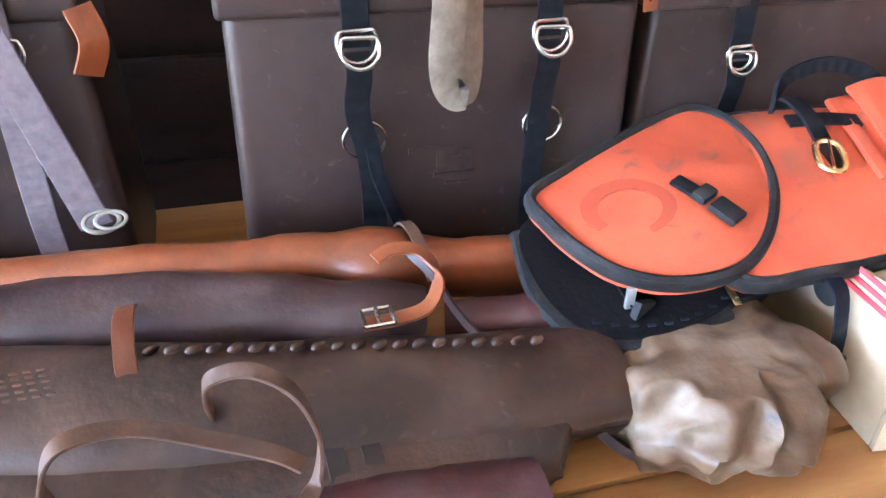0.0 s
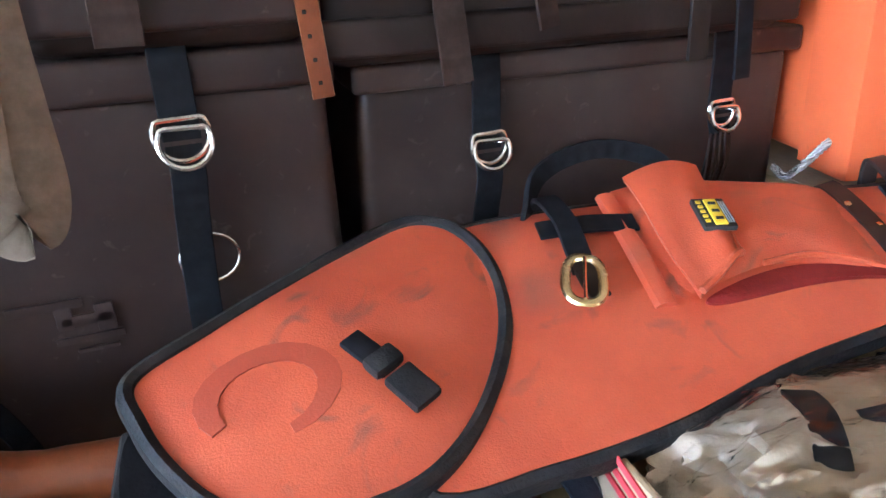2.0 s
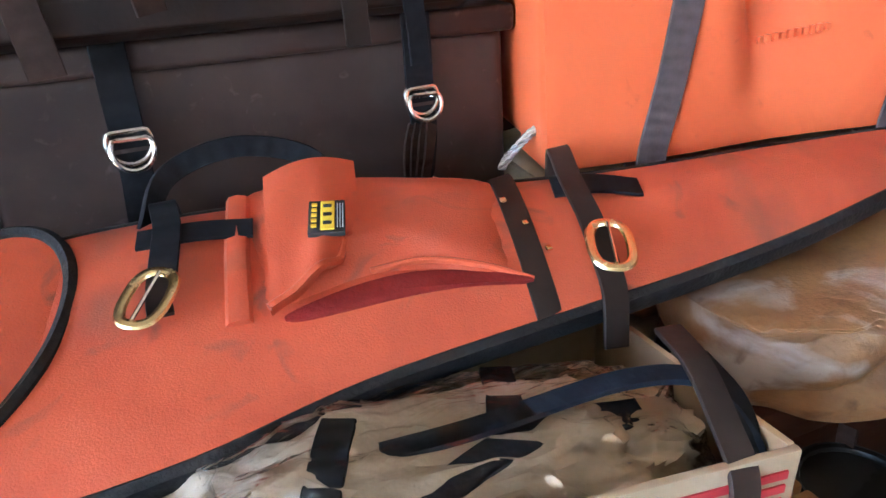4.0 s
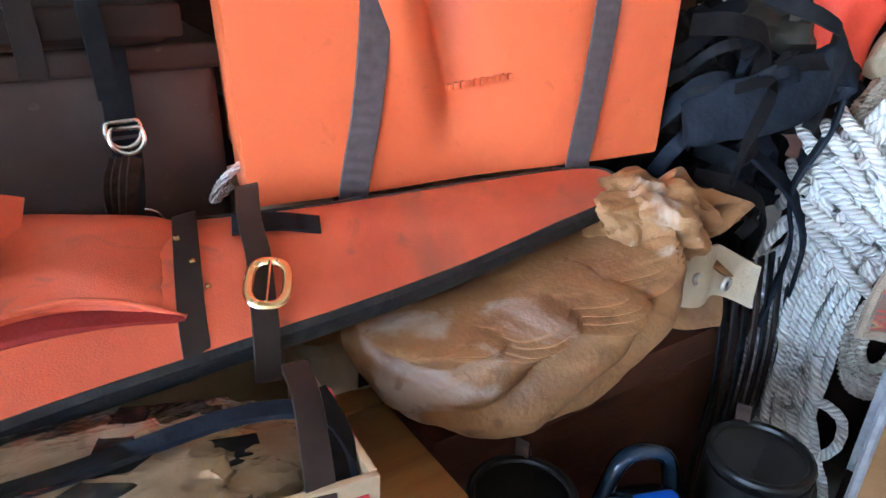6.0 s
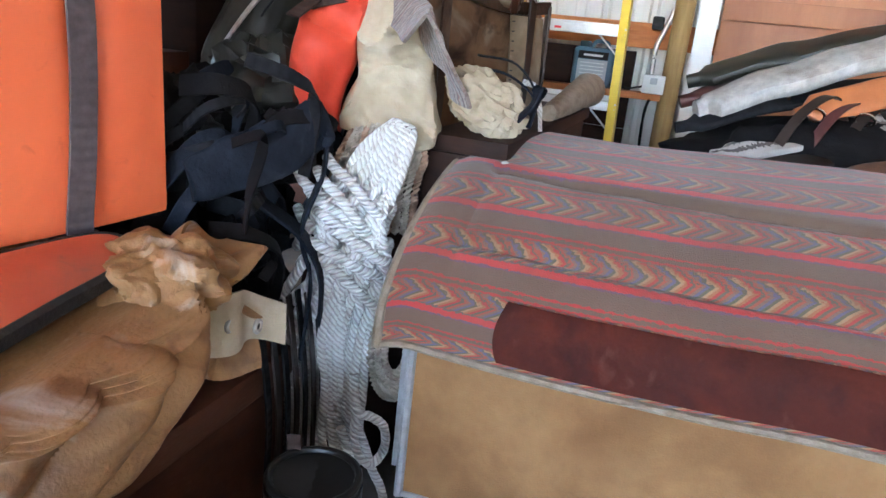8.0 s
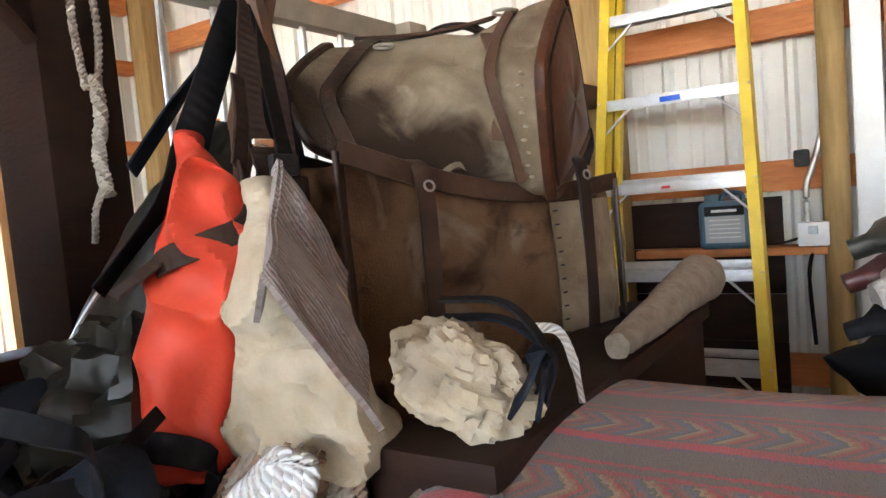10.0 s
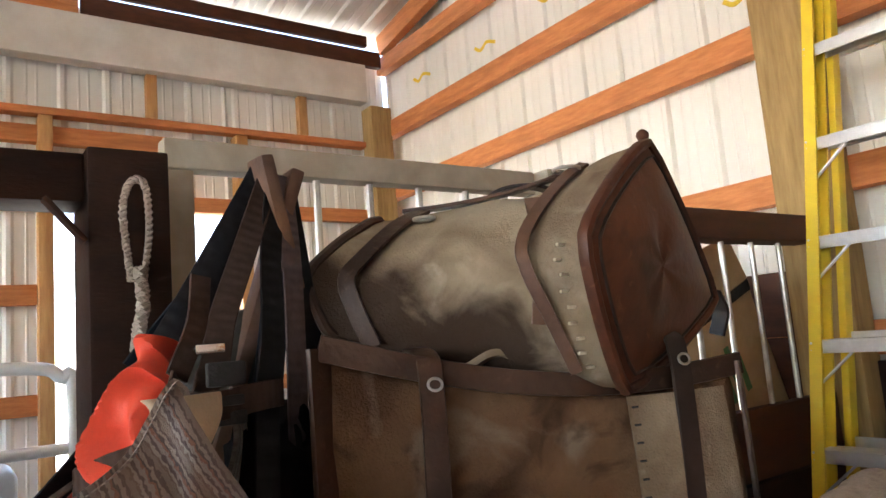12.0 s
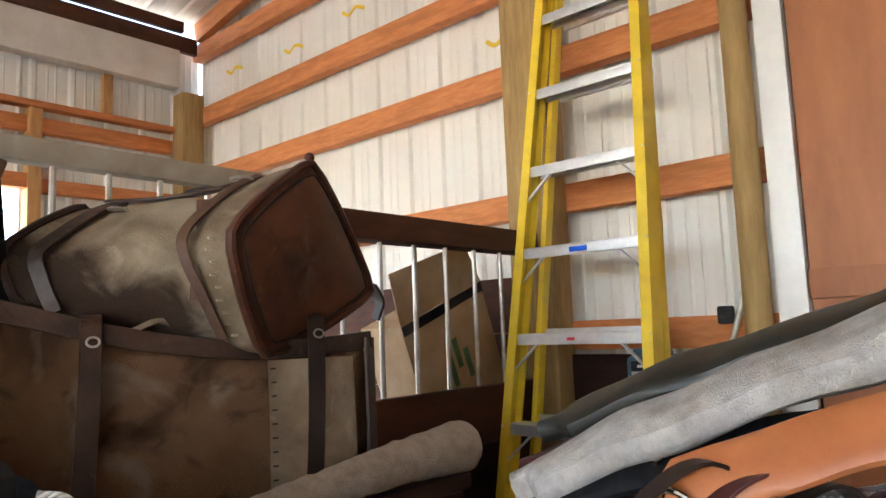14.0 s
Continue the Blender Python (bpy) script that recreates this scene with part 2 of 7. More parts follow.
M = {
    "dirt": mat("dirt", (0.11, 0.085, 0.06), (0.18, 0.145, 0.10), 6, 0.95, 0.5, 40),
    "ground": mat("dry_ground", (0.36, 0.33, 0.26), (0.48, 0.44, 0.35), 0.6, 0.95, 0.4, 8),
    "metal_wall": mat("white_metal", (0.76, 0.74, 0.69), (0.84, 0.82, 0.78), 1.5, 0.42, 0.04, 60, stain=(0.62, 0.58, 0.50), sscale=1.1, samt=0.35, stretch=(1, 1, 0.25)),
    "girt": mat("framing_lumber", (0.52, 0.17, 0.050), (0.68, 0.27, 0.095), 9, 0.75, 0.2, 60, stain=(0.30, 0.10, 0.03), sscale=2, samt=0.5, stretch=(1, 1, 6)),
    "girt_v": mat("upright_lumber", (0.42, 0.20, 0.07), (0.58, 0.33, 0.13), 9, 0.75, 0.2, 60, stain=(0.30, 0.13, 0.04), sscale=2, samt=0.5, stretch=(5, 5, 0.6)),
    "post": mat("treated_post", (0.28, 0.17, 0.06), (0.44, 0.29, 0.12), 7, 0.8, 0.3, 50, stretch=(5, 5, 0.6)),
    "white_wood": mat("whitewashed_wood", (0.62, 0.58, 0.52), (0.78, 0.75, 0.70), 4, 0.8, 0.25, 40, stain=(0.5, 0.42, 0.34), sscale=2, samt=0.4),
    "dark_wood": mat("dark_stained_wood", (0.014, 0.006, 0.004), (0.034, 0.014, 0.008), 8, 0.65, 0.25, 60, stretch=(1, 1, 3), spec=0.2),
    "red_wood": mat("reddish_wood", (0.050, 0.017, 0.009), (0.095, 0.034, 0.017), 8, 0.6, 0.2, 60, stretch=(1, 1, 3), spec=0.25),
    "ply": mat("plywood", (0.36, 0.13, 0.055), (0.50, 0.21, 0.09), 3, 0.55, 0.1, 50, stain=(0.25, 0.09, 0.04), sscale=2.5, samt=0.5, stretch=(2, 2, 0.5)),
    "grey_paint": mat("old_grey_paint", (0.36, 0.32, 0.25), (0.46, 0.41, 0.33), 12, 0.75, 0.15, 60, stain=(0.25, 0.2, 0.14), sscale=6, samt=0.5),
    "bench": mat("orange_bench_wood", (0.40, 0.17, 0.05), (0.56, 0.28, 0.09), 7, 0.45, 0.15, 60, stain=(0.25, 0.09, 0.03), sscale=3, samt=0.5, stretch=(0.5, 4, 4)),
    "brown_poly": mat("brown_pannier_plastic", (0.036, 0.0205, 0.0165), (0.060, 0.036, 0.029), 7, 0.38, 0.06, 90, stain=(0.11, 0.078, 0.066), sscale=3.2, samt=0.5, rv=0.1, spec=0.38, stains=(((0.18, 0.14, 0.125), 46, 0.64, 0.74, 0.35), ((0.016, 0.010, 0.009), 5, 0.52, 0.72, 0.5))),
    "brown_dark": mat("dark_brown_leather", (0.012, 0.007, 0.0055), (0.026, 0.015, 0.011), 12, 0.5, 0.15, 80, stain=(0.08, 0.052, 0.043), sscale=5, samt=0.35, spec=0.3),
    "orange_poly": mat("orange_plastic", (0.80, 0.150, 0.048), (0.86, 0.175, 0.058), 4, 0.36, 0.03, 60, stain=(0.68, 0.105, 0.036), sscale=5, samt=0.5, stains=(((0.42, 0.060, 0.026), 30, 0.64, 0.76, 0.35),)),
    "orange_vinyl": mat("orange_coated_canvas", (0.54, 0.084, 0.034), (0.66, 0.124, 0.052), 6, 0.44, 0.18, 500, stain=(0.42, 0.060, 0.028), sscale=5, samt=0.6, stains=(((0.22, 0.095, 0.06), 4.5, 0.58, 0.72, 0.55), ((0.11, 0.075, 0.06), 17, 0.60, 0.72, 0.6))),
    "orange_bag": mat("orange_nylon", (0.60, 0.055, 0.026), (0.72, 0.080, 0.036), 8, 0.55, 0.3, 60, stain=(0.44, 0.038, 0.020), sscale=9, samt=0.5, spec=0.3),
    "black_web": uvmat("black_webbing", (0.006, 0.006, 0.007), (0.015, 0.015, 0.018)),
    "grey_web": uvmat("grey_brown_webbing", (0.085, 0.062, 0.062), (0.13, 0.10, 0.10), 420),
    "tan_web": uvmat("tan_webbing", (0.21, 0.165, 0.125), (0.31, 0.25, 0.19), 420),
    "lavender_web": uvmat("faded_mauve_webbing", (0.17, 0.13, 0.14), (0.25, 0.20, 0.21), 420),
    "brown_web": uvmat("brown_webbing", (0.032, 0.019, 0.015), (0.058, 0.036, 0.028), 420),
    "piping": mat("black_piping", (0.009, 0.009, 0.009), (0.026, 0.024, 0.024), 30, 0.6, 0.35, 220, spec=0.3, stains=(((0.07, 0.062, 0.056), 26, 0.55, 0.75, 0.5),)),
    "black_cloth": mat("black_cloth", (0.004, 0.0035, 0.004), (0.011, 0.0095, 0.0095), 20, 0.85, 0.3, 120, spec=0.12),
    "blue_black": mat("blue_black_canvas", (0.007, 0.009, 0.014), (0.019, 0.023, 0.034), 14, 0.85, 0.4, 120, spec=0.15, stains=(((0.055, 0.058, 0.066), 15, 0.58, 0.74, 0.5),)),
    "olive_black": mat("dark_olive_nylon", (0.010, 0.010, 0.0075), (0.022, 0.022, 0.016), 8, 0.45, 0.3, 40),
    "chrome": mat("chrome", (0.72, 0.70, 0.66), (0.8, 0.78, 0.74), 40, 0.18, 0.02, metal=1.0, rv=0.08),
    "brass": mat("brass", (0.75, 0.55, 0.25), (0.85, 0.66, 0.36), 40, 0.25, 0.03, metal=1.0, rv=0.1),
    "tan_leather": mat("russet_leather", (0.14, 0.036, 0.011), (0.30, 0.080, 0.024), 9, 0.34, 0.2, 90, stain=(0.09, 0.028, 0.014), sscale=6, samt=0.7),
    "maroon_leather": mat("maroon_leather", (0.042, 0.010, 0.010), (0.085, 0.024, 0.022), 10, 0.38, 0.2, 90, stain=(0.19, 0.115, 0.11), sscale=7, samt=0.45, stains=(((0.014, 0.006, 0.006), 4, 0.52, 0.68, 0.6),)),
    "plum_leather": mat("plum_leather", (0.026, 0.012, 0.011), (0.070, 0.034, 0.030), 8, 0.42, 0.5, 60, stain=(0.16, 0.11, 0.10), sscale=8, samt=0.5, stains=(((0.012, 0.007, 0.006), 4, 0.5, 0.66, 0.6),)),
    "brown_leather": mat("worn_brown_leather", (0.022, 0.010, 0.006), (0.070, 0.034, 0.020), 8, 0.40, 0.45, 60, stain=(0.10, 0.060, 0.042), sscale=7, samt=0.4, spec=0.35, stains=(((0.012, 0.006, 0.004), 4, 0.5, 0.66, 0.7), ((0.16, 0.10, 0.072), 34, 0.62, 0.76, 0.35))),
    "red_leather": mat("red_brown_leather", (0.038, 0.0065, 0.0035), (0.085, 0.014, 0.007), 7, 0.7, 0.4, 60, stain=(0.012, 0.004, 0.004), sscale=7, samt=0.85, spec=0.16, stains=(((0.12, 0.042, 0.030), 22, 0.62, 0.76, 0.4),)),
    "strap_leather": mat("grey_brown_strap_leather", (0.070, 0.036, 0.024), (0.14, 0.080, 0.056), 16, 0.48, 0.2, 120, stain=(0.20, 0.095, 0.04), sscale=9, samt=0.5, spec=0.35),
    "end_leather": mat("scuffed_end_leather", (0.040, 0.013, 0.006), (0.10, 0.030, 0.012), 6, 0.5, 0.25, 70, stain=(0.16, 0.052, 0.02), sscale=5, samt=0.6, spec=0.35, stains=(((0.014, 0.006, 0.004), 6, 0.5, 0.68, 0.8), ((0.20, 0.085, 0.045), 40, 0.6, 0.75, 0.4))),
    # spread: uneven dark brown towards the bag's lower far end
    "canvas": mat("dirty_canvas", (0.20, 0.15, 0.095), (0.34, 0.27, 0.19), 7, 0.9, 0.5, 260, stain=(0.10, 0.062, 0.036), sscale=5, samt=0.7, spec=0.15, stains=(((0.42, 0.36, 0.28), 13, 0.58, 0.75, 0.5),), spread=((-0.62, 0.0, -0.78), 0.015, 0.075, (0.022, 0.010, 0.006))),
    "canvas_low": mat("brown_stained_canvas", (0.090, 0.042, 0.019), (0.18, 0.108, 0.060), 5, 0.9, 0.5, 260, stain=(0.030, 0.012, 0.007), sscale=5.5, samt=0.95, spec=0.12, stains=(((0.24, 0.19, 0.14), 7, 0.56, 0.70, 0.6), ((0.020, 0.009, 0.006), 12, 0.56, 0.70, 0.75))),
    # brown blotches are stains; the pale ones paint in the sheen of light from above
    "sack": mat("tan_waxed_canvas", (0.22, 0.104, 0.036), (0.36, 0.195, 0.080), 7, 0.55, 0.35, 160, stain=(0.12, 0.050, 0.017), sscale=7, samt=0.8, stains=(((0.50, 0.45, 0.40), 6.5, 0.60, 0.68, 0.65), ((0.075, 0.030, 0.012), 18, 0.58, 0.72, 0.7))),
    "cream_sack": mat("cream_canvas", (0.42, 0.34, 0.235), (0.55, 0.47, 0.35), 10, 0.9, 0.35, 180, stain=(0.30, 0.21, 0.12), sscale=6, samt=0.6, spec=0.2, stains=(((0.62, 0.56, 0.47), 9, 0.56, 0.74, 0.5),)),
    "tan_pad": mat("tan_duck_canvas", (0.21, 0.105, 0.040), (0.31, 0.17, 0.072), 7, 0.85, 0.25, 300, stain=(0.15, 0.070, 0.026), sscale=4, samt=0.6, spec=0.2, stains=(((0.34, 0.20, 0.10), 3, 0.55, 0.75, 0.5),)),
    "felt": mat("grey_felt", (0.24, 0.24, 0.25), (0.38, 0.38, 0.39), 30, 0.95, 0.6, 300),
    "fleece_edge": mat("cream_fleece", (0.21, 0.16, 0.11), (0.33, 0.265, 0.20), 40, 0.95, 0.8, 350),
    "rope": mat("white_rope", (0.68, 0.67, 0.66), (0.80, 0.79, 0.78), 40, 0.9, 0, stain=(0.40, 0.28, 0.21), sscale=14, samt=0.35, spec=0.1),
    "rope_brown": mat("soiled_rope", (0.26, 0.15, 0.10), (0.42, 0.28, 0.20), 50, 0.9, 0.5, 500, stain=(0.12, 0.06, 0.04), sscale=24, samt=0.8),
    "rope_tan": mat("tan_rope", (0.36, 0.31, 0.25), (0.50, 0.44, 0.37), 50, 0.9, 0.5, 500, stain=(0.16, 0.10, 0.07), sscale=20, samt=0.6),
    "card": mat("cardboard", (0.52, 0.36, 0.215), (0.62, 0.45, 0.28), 14, 0.85, 0.1, 120, stain=(0.40, 0.25, 0.13), sscale=6, samt=0.4),
    "card_white": mat("printed_cream_card", (0.42, 0.31, 0.19), (0.54, 0.42, 0.28), 10, 0.75, 0.08, 120, stain=(0.34, 0.23, 0.13), sscale=5, samt=0.5, spec=0.25),
    "red_ink": mat("red_print", (0.58, 0.035, 0.05), (0.66, 0.06, 0.07), 20, 0.7, 0.05),
    "yellow_ink": mat("yellow_print", (0.72, 0.60, 0.12), (0.80, 0.69, 0.20), 20, 0.7, 0.05),
    "green_ink": mat("green_print", (0.08, 0.20, 0.08), (0.12, 0.26, 0.11), 20, 0.7, 0.05),
    "dark_ink": mat("dark_print", (0.02, 0.02, 0.02), (0.045, 0.04, 0.04), 20, 0.8, 0.0, spec=0.15),
    "emblem": mat("faded_emblem_ink", (0.38, 0.060, 0.028), (0.50, 0.080, 0.034), 9, 0.55, 0.1, 400),
    "grey_mud": mat("crumpled_taupe_tarp", (0.095, 0.052, 0.027), (0.20, 0.125, 0.074), 9, 0.42, 0.5, 40, stain=(0.32, 0.25, 0.185), sscale=9, samt=0.55, spec=0.35, stains=(((0.030, 0.015, 0.008), 11, 0.54, 0.68, 0.8),)),
    "yellow_fg": mat("yellow_fibreglass", (0.80, 0.56, 0.02), (0.86, 0.63, 0.04), 6, 0.45, 0.05, 120, stain=(0.6, 0.42, 0.06), sscale=9, samt=0.4),
    "aluminium": mat("worn_aluminium", (0.60, 0.60, 0.62), (0.74, 0.74, 0.75), 25, 0.45, 0.1, 120, metal=0.7),
    "blue_plastic": mat("dark_blue_plastic", (0.008, 0.018, 0.036), (0.014, 0.030, 0.055), 8, 0.22, 0.03),
    "blue_bright": mat("bright_blue_plastic", (0.012, 0.09, 0.62), (0.02, 0.13, 0.75), 8, 0.25, 0.03),
    "jug_blue": mat("grey_blue_jug", (0.07, 0.14, 0.21), (0.10, 0.185, 0.26), 8, 0.4, 0.04),
    "label_grey": mat("label_grey", (0.42, 0.45, 0.48), (0.5, 0.53, 0.56), 30, 0.6, 0.0),
    "white_plastic": mat("white_plastic", (0.74, 0.74, 0.74), (0.82, 0.82, 0.81), 10, 0.35, 0.02),
    "galv": mat("galvanised", (0.50, 0.50, 0.48), (0.64, 0.63, 0.60), 16, 0.38, 0.05, metal=0.8, stain=(0.25, 0.15, 0.09), sscale=14, samt=0.5),
    "boot": mat("black_rubber_boot", (0.005, 0.005, 0.005), (0.012, 0.011, 0.010), 10, 0.4, 0.1, 60, spec=0.3),
    "yellow_patch": mat("yellow_patch", (0.75, 0.50, 0.02), (0.82, 0.58, 0.03), 40, 0.7, 0.1, 300),
    # dark red that holds the shade of the pocket's opening
    "lining": mat("pocket_shade_red", (0.16, 0.014, 0.012), (0.26, 0.024, 0.020), 12, 0.7, 0.3, 200, spec=0.2),
    "pale_fleece": mat("pale_grey_fleece", (0.40, 0.38, 0.36), (0.58, 0.56, 0.53), 40, 0.95, 0.8, 350, stain=(0.24, 0.18, 0.13), sscale=9, samt=0.5, spec=0.1),
    "bag_cloth": mat("tan_cloth", (0.46, 0.31, 0.17), (0.62, 0.47, 0.31), 12, 0.8, 0.4, 160, stain=(0.62, 0.57, 0.50), sscale=5, samt=0.6, spec=0.2, stains=(((0.12, 0.065, 0.035), 16, 0.62, 0.70, 0.6),)),
    "saddle_orange": mat("orange_saddle_leather", (0.42, 0.13, 0.04), (0.55, 0.19, 0.065), 9, 0.4, 0.15, 90, stain=(0.25, 0.08, 0.03), sscale=6, samt=0.4),
}
def laid(m, freq=58.0):
    """Adds the slanting lay of a rope, as relief and as darker flecks between the strands."""
    N, L = m.node_tree.nodes, m.node_tree.links
    bs = N["Principled BSDF"]
    uv, mp, w = N.new("ShaderNodeUVMap"), N.new("ShaderNodeMapping"), N.new("ShaderNodeTexWave")
    mp.inputs["Scale"].default_value = (1.0, 0.36, 1.0)
    w.wave_type, w.bands_direction = "BANDS", "DIAGONAL"
    w.inputs["Scale"].default_value, w.inputs["Distortion"].default_value, w.inputs["Detail Scale"].default_value = freq, 1.2, 2.0
    L.new(uv.outputs[0], mp.inputs["Vector"])
    L.new(mp.outputs[0], w.inputs["Vector"])
    bp = N.new("ShaderNodeBump")
    bp.inputs["Strength"].default_value, bp.inputs["Distance"].default_value = 0.8, 0.004
    L.new(w.outputs["Fac"], bp.inputs["Height"])
    L.new(bp.outputs[0], bs.inputs["Normal"])
    r = N.new("ShaderNodeMapRange")
    r.inputs["From Min"].default_value, r.inputs["From Max"].default_value = 0.30, 0.02
    r.inputs["To Max"].default_value = 0.4
    L.new(w.outputs["Fac"], r.inputs["Value"])
    mx = N.new("ShaderNodeMix")
    mx.data_type = "RGBA"
    mx.inputs["B"].default_value = (0.20, 0.13, 0.10, 1)
    src = bs.inputs["Base Color"].links[0].from_socket
    L.new(r.outputs[0], mx.inputs["Factor"])
    L.new(src, mx.inputs["A"])
    L.new(mx.outputs["Result"], bs.inputs["Base Color"])


laid(M["rope"])
M["pad"] = stripes("woven_saddle_blanket",
                   [(0.0, (0.125, 0.080, 0.054)), (0.15, (0.38, 0.026, 0.022)), (0.19, (0.125, 0.078, 0.052)), (0.26, (0.36, 0.028, 0.024)), (0.30, (0.16, 0.085, 0.06)),
                    (0.71, (0.12, 0.085, 0.072)), (0.74, (0.46, 0.028, 0.028)), (0.85, (0.12, 0.065, 0.11)), (0.88, (0.120, 0.080, 0.055))],
                   chevron=(0.32, 0.71, [(0.34, 0.030, 0.026), (0.30, 0.115, 0.045), (0.33, 0.20, 0.10), (0.085, 0.090, 0.055), (0.085, 0.09, 0.16), (0.17, 0.10, 0.075), (0.30, 0.06, 0.035), (0.10, 0.085, 0.06)]), freq=7.5)
M["striped"] = stripes("striped_wool", [(0.0, (0.26, 0.22, 0.20)), (0.18, (0.13, 0.10, 0.10)), (0.3, (0.36, 0.31, 0.28)), (0.42, (0.10, 0.085, 0.09)), (0.5, (0.28, 0.15, 0.12)),
                                       (0.58, (0.33, 0.30, 0.29)), (0.7, (0.12, 0.095, 0.10)), (0.82, (0.38, 0.34, 0.31)), (0.92, (0.19, 0.14, 0.13))], freq=26.0)
M["grey_striped"] = stripes("grey_striped_web", [(0.0, (0.5, 0.47, 0.44)), (0.3, (0.06, 0.055, 0.06)), (0.45, (0.55, 0.52, 0.5)), (0.6, (0.06, 0.05, 0.05)), (0.75, (0.5, 0.46, 0.43))], freq=22.0)
film = bpy.data.materials.new("clear_film")
film.use_nodes = True
_f = film.node_tree
_g, _t, _x = _f.nodes.new("ShaderNodeBsdfGlossy"), _f.nodes.new("ShaderNodeBsdfTransparent"), _f.nodes.new("ShaderNodeMixShader")
_g.inputs["Roughness"].default_value = 0.12
_nz, _bp, _fr = _f.nodes.new("ShaderNodeTexNoise"), _f.nodes.new("ShaderNodeBump"), _f.nodes.new("ShaderNodeFresnel")
_nz.inputs["Scale"].default_value, _nz.inputs["Distortion"].default_value = 11, 1.2
_bp.inputs["Strength"].default_value, _bp.inputs["Distance"].default_value = 0.7, 0.015
_fr.inputs["IOR"].default_value = 1.42
_f.links.new(_nz.outputs["Fac"], _bp.inputs["Height"])
_f.links.new(_bp.outputs[0], _g.inputs["Normal"])
_f.links.new(_bp.outputs[0], _fr.inputs["Normal"])
_f.links.new(_fr.outputs[0], _x.inputs[0])
_f.links.new(_t.outputs[0], _x.inputs[1])
_f.links.new(_g.outputs[0], _x.inputs[2])
_f.links.new(_x.outputs[0], _f.nodes["Material Output"].inputs["Surface"])
M["film"] = film


# ---- mesh builders ----
def V(*a):
    return Vector(a)


def part(name, bm, material, parent=None, label="", smooth=True, angle=40):
    """Links a bmesh as one mesh object under a thing or a part."""
    bmesh.ops.recalc_face_normals(bm, faces=bm.faces)
    me = bpy.data.meshes.new(name)
    bm.to_mesh(me)
    bm.free()
    if smooth:
        me.shade_smooth()
        me.set_sharp_from_angle(angle=radians(angle))
    me.materials.append(M[material])
    ob = new(name, me)
    ob.parent = parent
    if label:
        ob["label"] = label
    return ob


def thing(name, label, category, m=None, group="", kind=""):
    ob = new(name)
    ob.empty_display_size = 0.05
    if m is not None:
        ob.matrix_world = m if isinstance(m, Matrix) else Matrix.Translation(m)
    return tagged(ob, label, category, group, kind)


def solo(name, bm, material, label, category, group="", kind="", m=None):
    ob = part(name, bm, material)
    if m is not None:
        ob.matrix_world = m
    return tagged(ob, label, category, group, kind)


def box(c, s, bev=0.004, m=None, seg=2):
    bm = bmesh.new()
    bmesh.ops.create_cube(bm, size=1, matrix=Matrix.Translation(c) @ Matrix.Diagonal((*s, 1)))
    if bev:
        bmesh.ops.bevel(bm, geom=bm.edges[:], offset=min(bev, min(s) * 0.45), segments=seg, profile=0.6, affect="EDGES")
    if m is not None:
        bmesh.ops.transform(bm, matrix=m, verts=bm.verts)
    return bm


def span(a, b, bev=0.004, seg=2):
    """A box between two corners."""
    a, b = Vector(a), Vector(b)
    d = b - a
    return box((a + b) / 2, [abs(x) for x in d], bev, None, seg)


def beam(a, b, w, h, bev=0.003, roll=0):
    """A straight bar from a to b: w across, h deep."""
    a, b = Vector(a), Vector(b)
    q = (b - a).to_track_quat("Z", "Y").to_matrix().to_4x4()
    return box((0, 0, (b - a).length / 2), (w, h, (b - a).length), bev, Matrix.Translation(a) @ q @ pose(0, 0, 0, 0, 0, roll))


def join(*bms):
    out = bmesh.new()
    for b in bms:
        me = bpy.data.meshes.new("tmp")
        b.to_mesh(me)
        b.free()
        out.from_mesh(me)
        bpy.data.meshes.remove(me)
    return out


def curve(pts, n=8, closed=False):
    """A smooth line through the points."""
    P = [Vector(p) for p in pts]
    k = len(P)
    out = []
    for i in range(k if closed else k - 1):
        a = P[(i - 1) % k] if closed or i else P[0] * 2 - P[1]
        b, c = P[i], P[(i + 1) % k]
        d = P[(i + 2) % k] if closed or i + 2 < k else P[-1] * 2 - P[-2]
        for j in range(n):
            t = j / n
            out.append(0.5 * ((2 * b) + (c - a) * t + (2 * a - 5 * b + 4 * c - d) * t * t + (3 * b - a - 3 * c + d) * t ** 3))
    if not closed:
        out.append(P[-1])
    return out


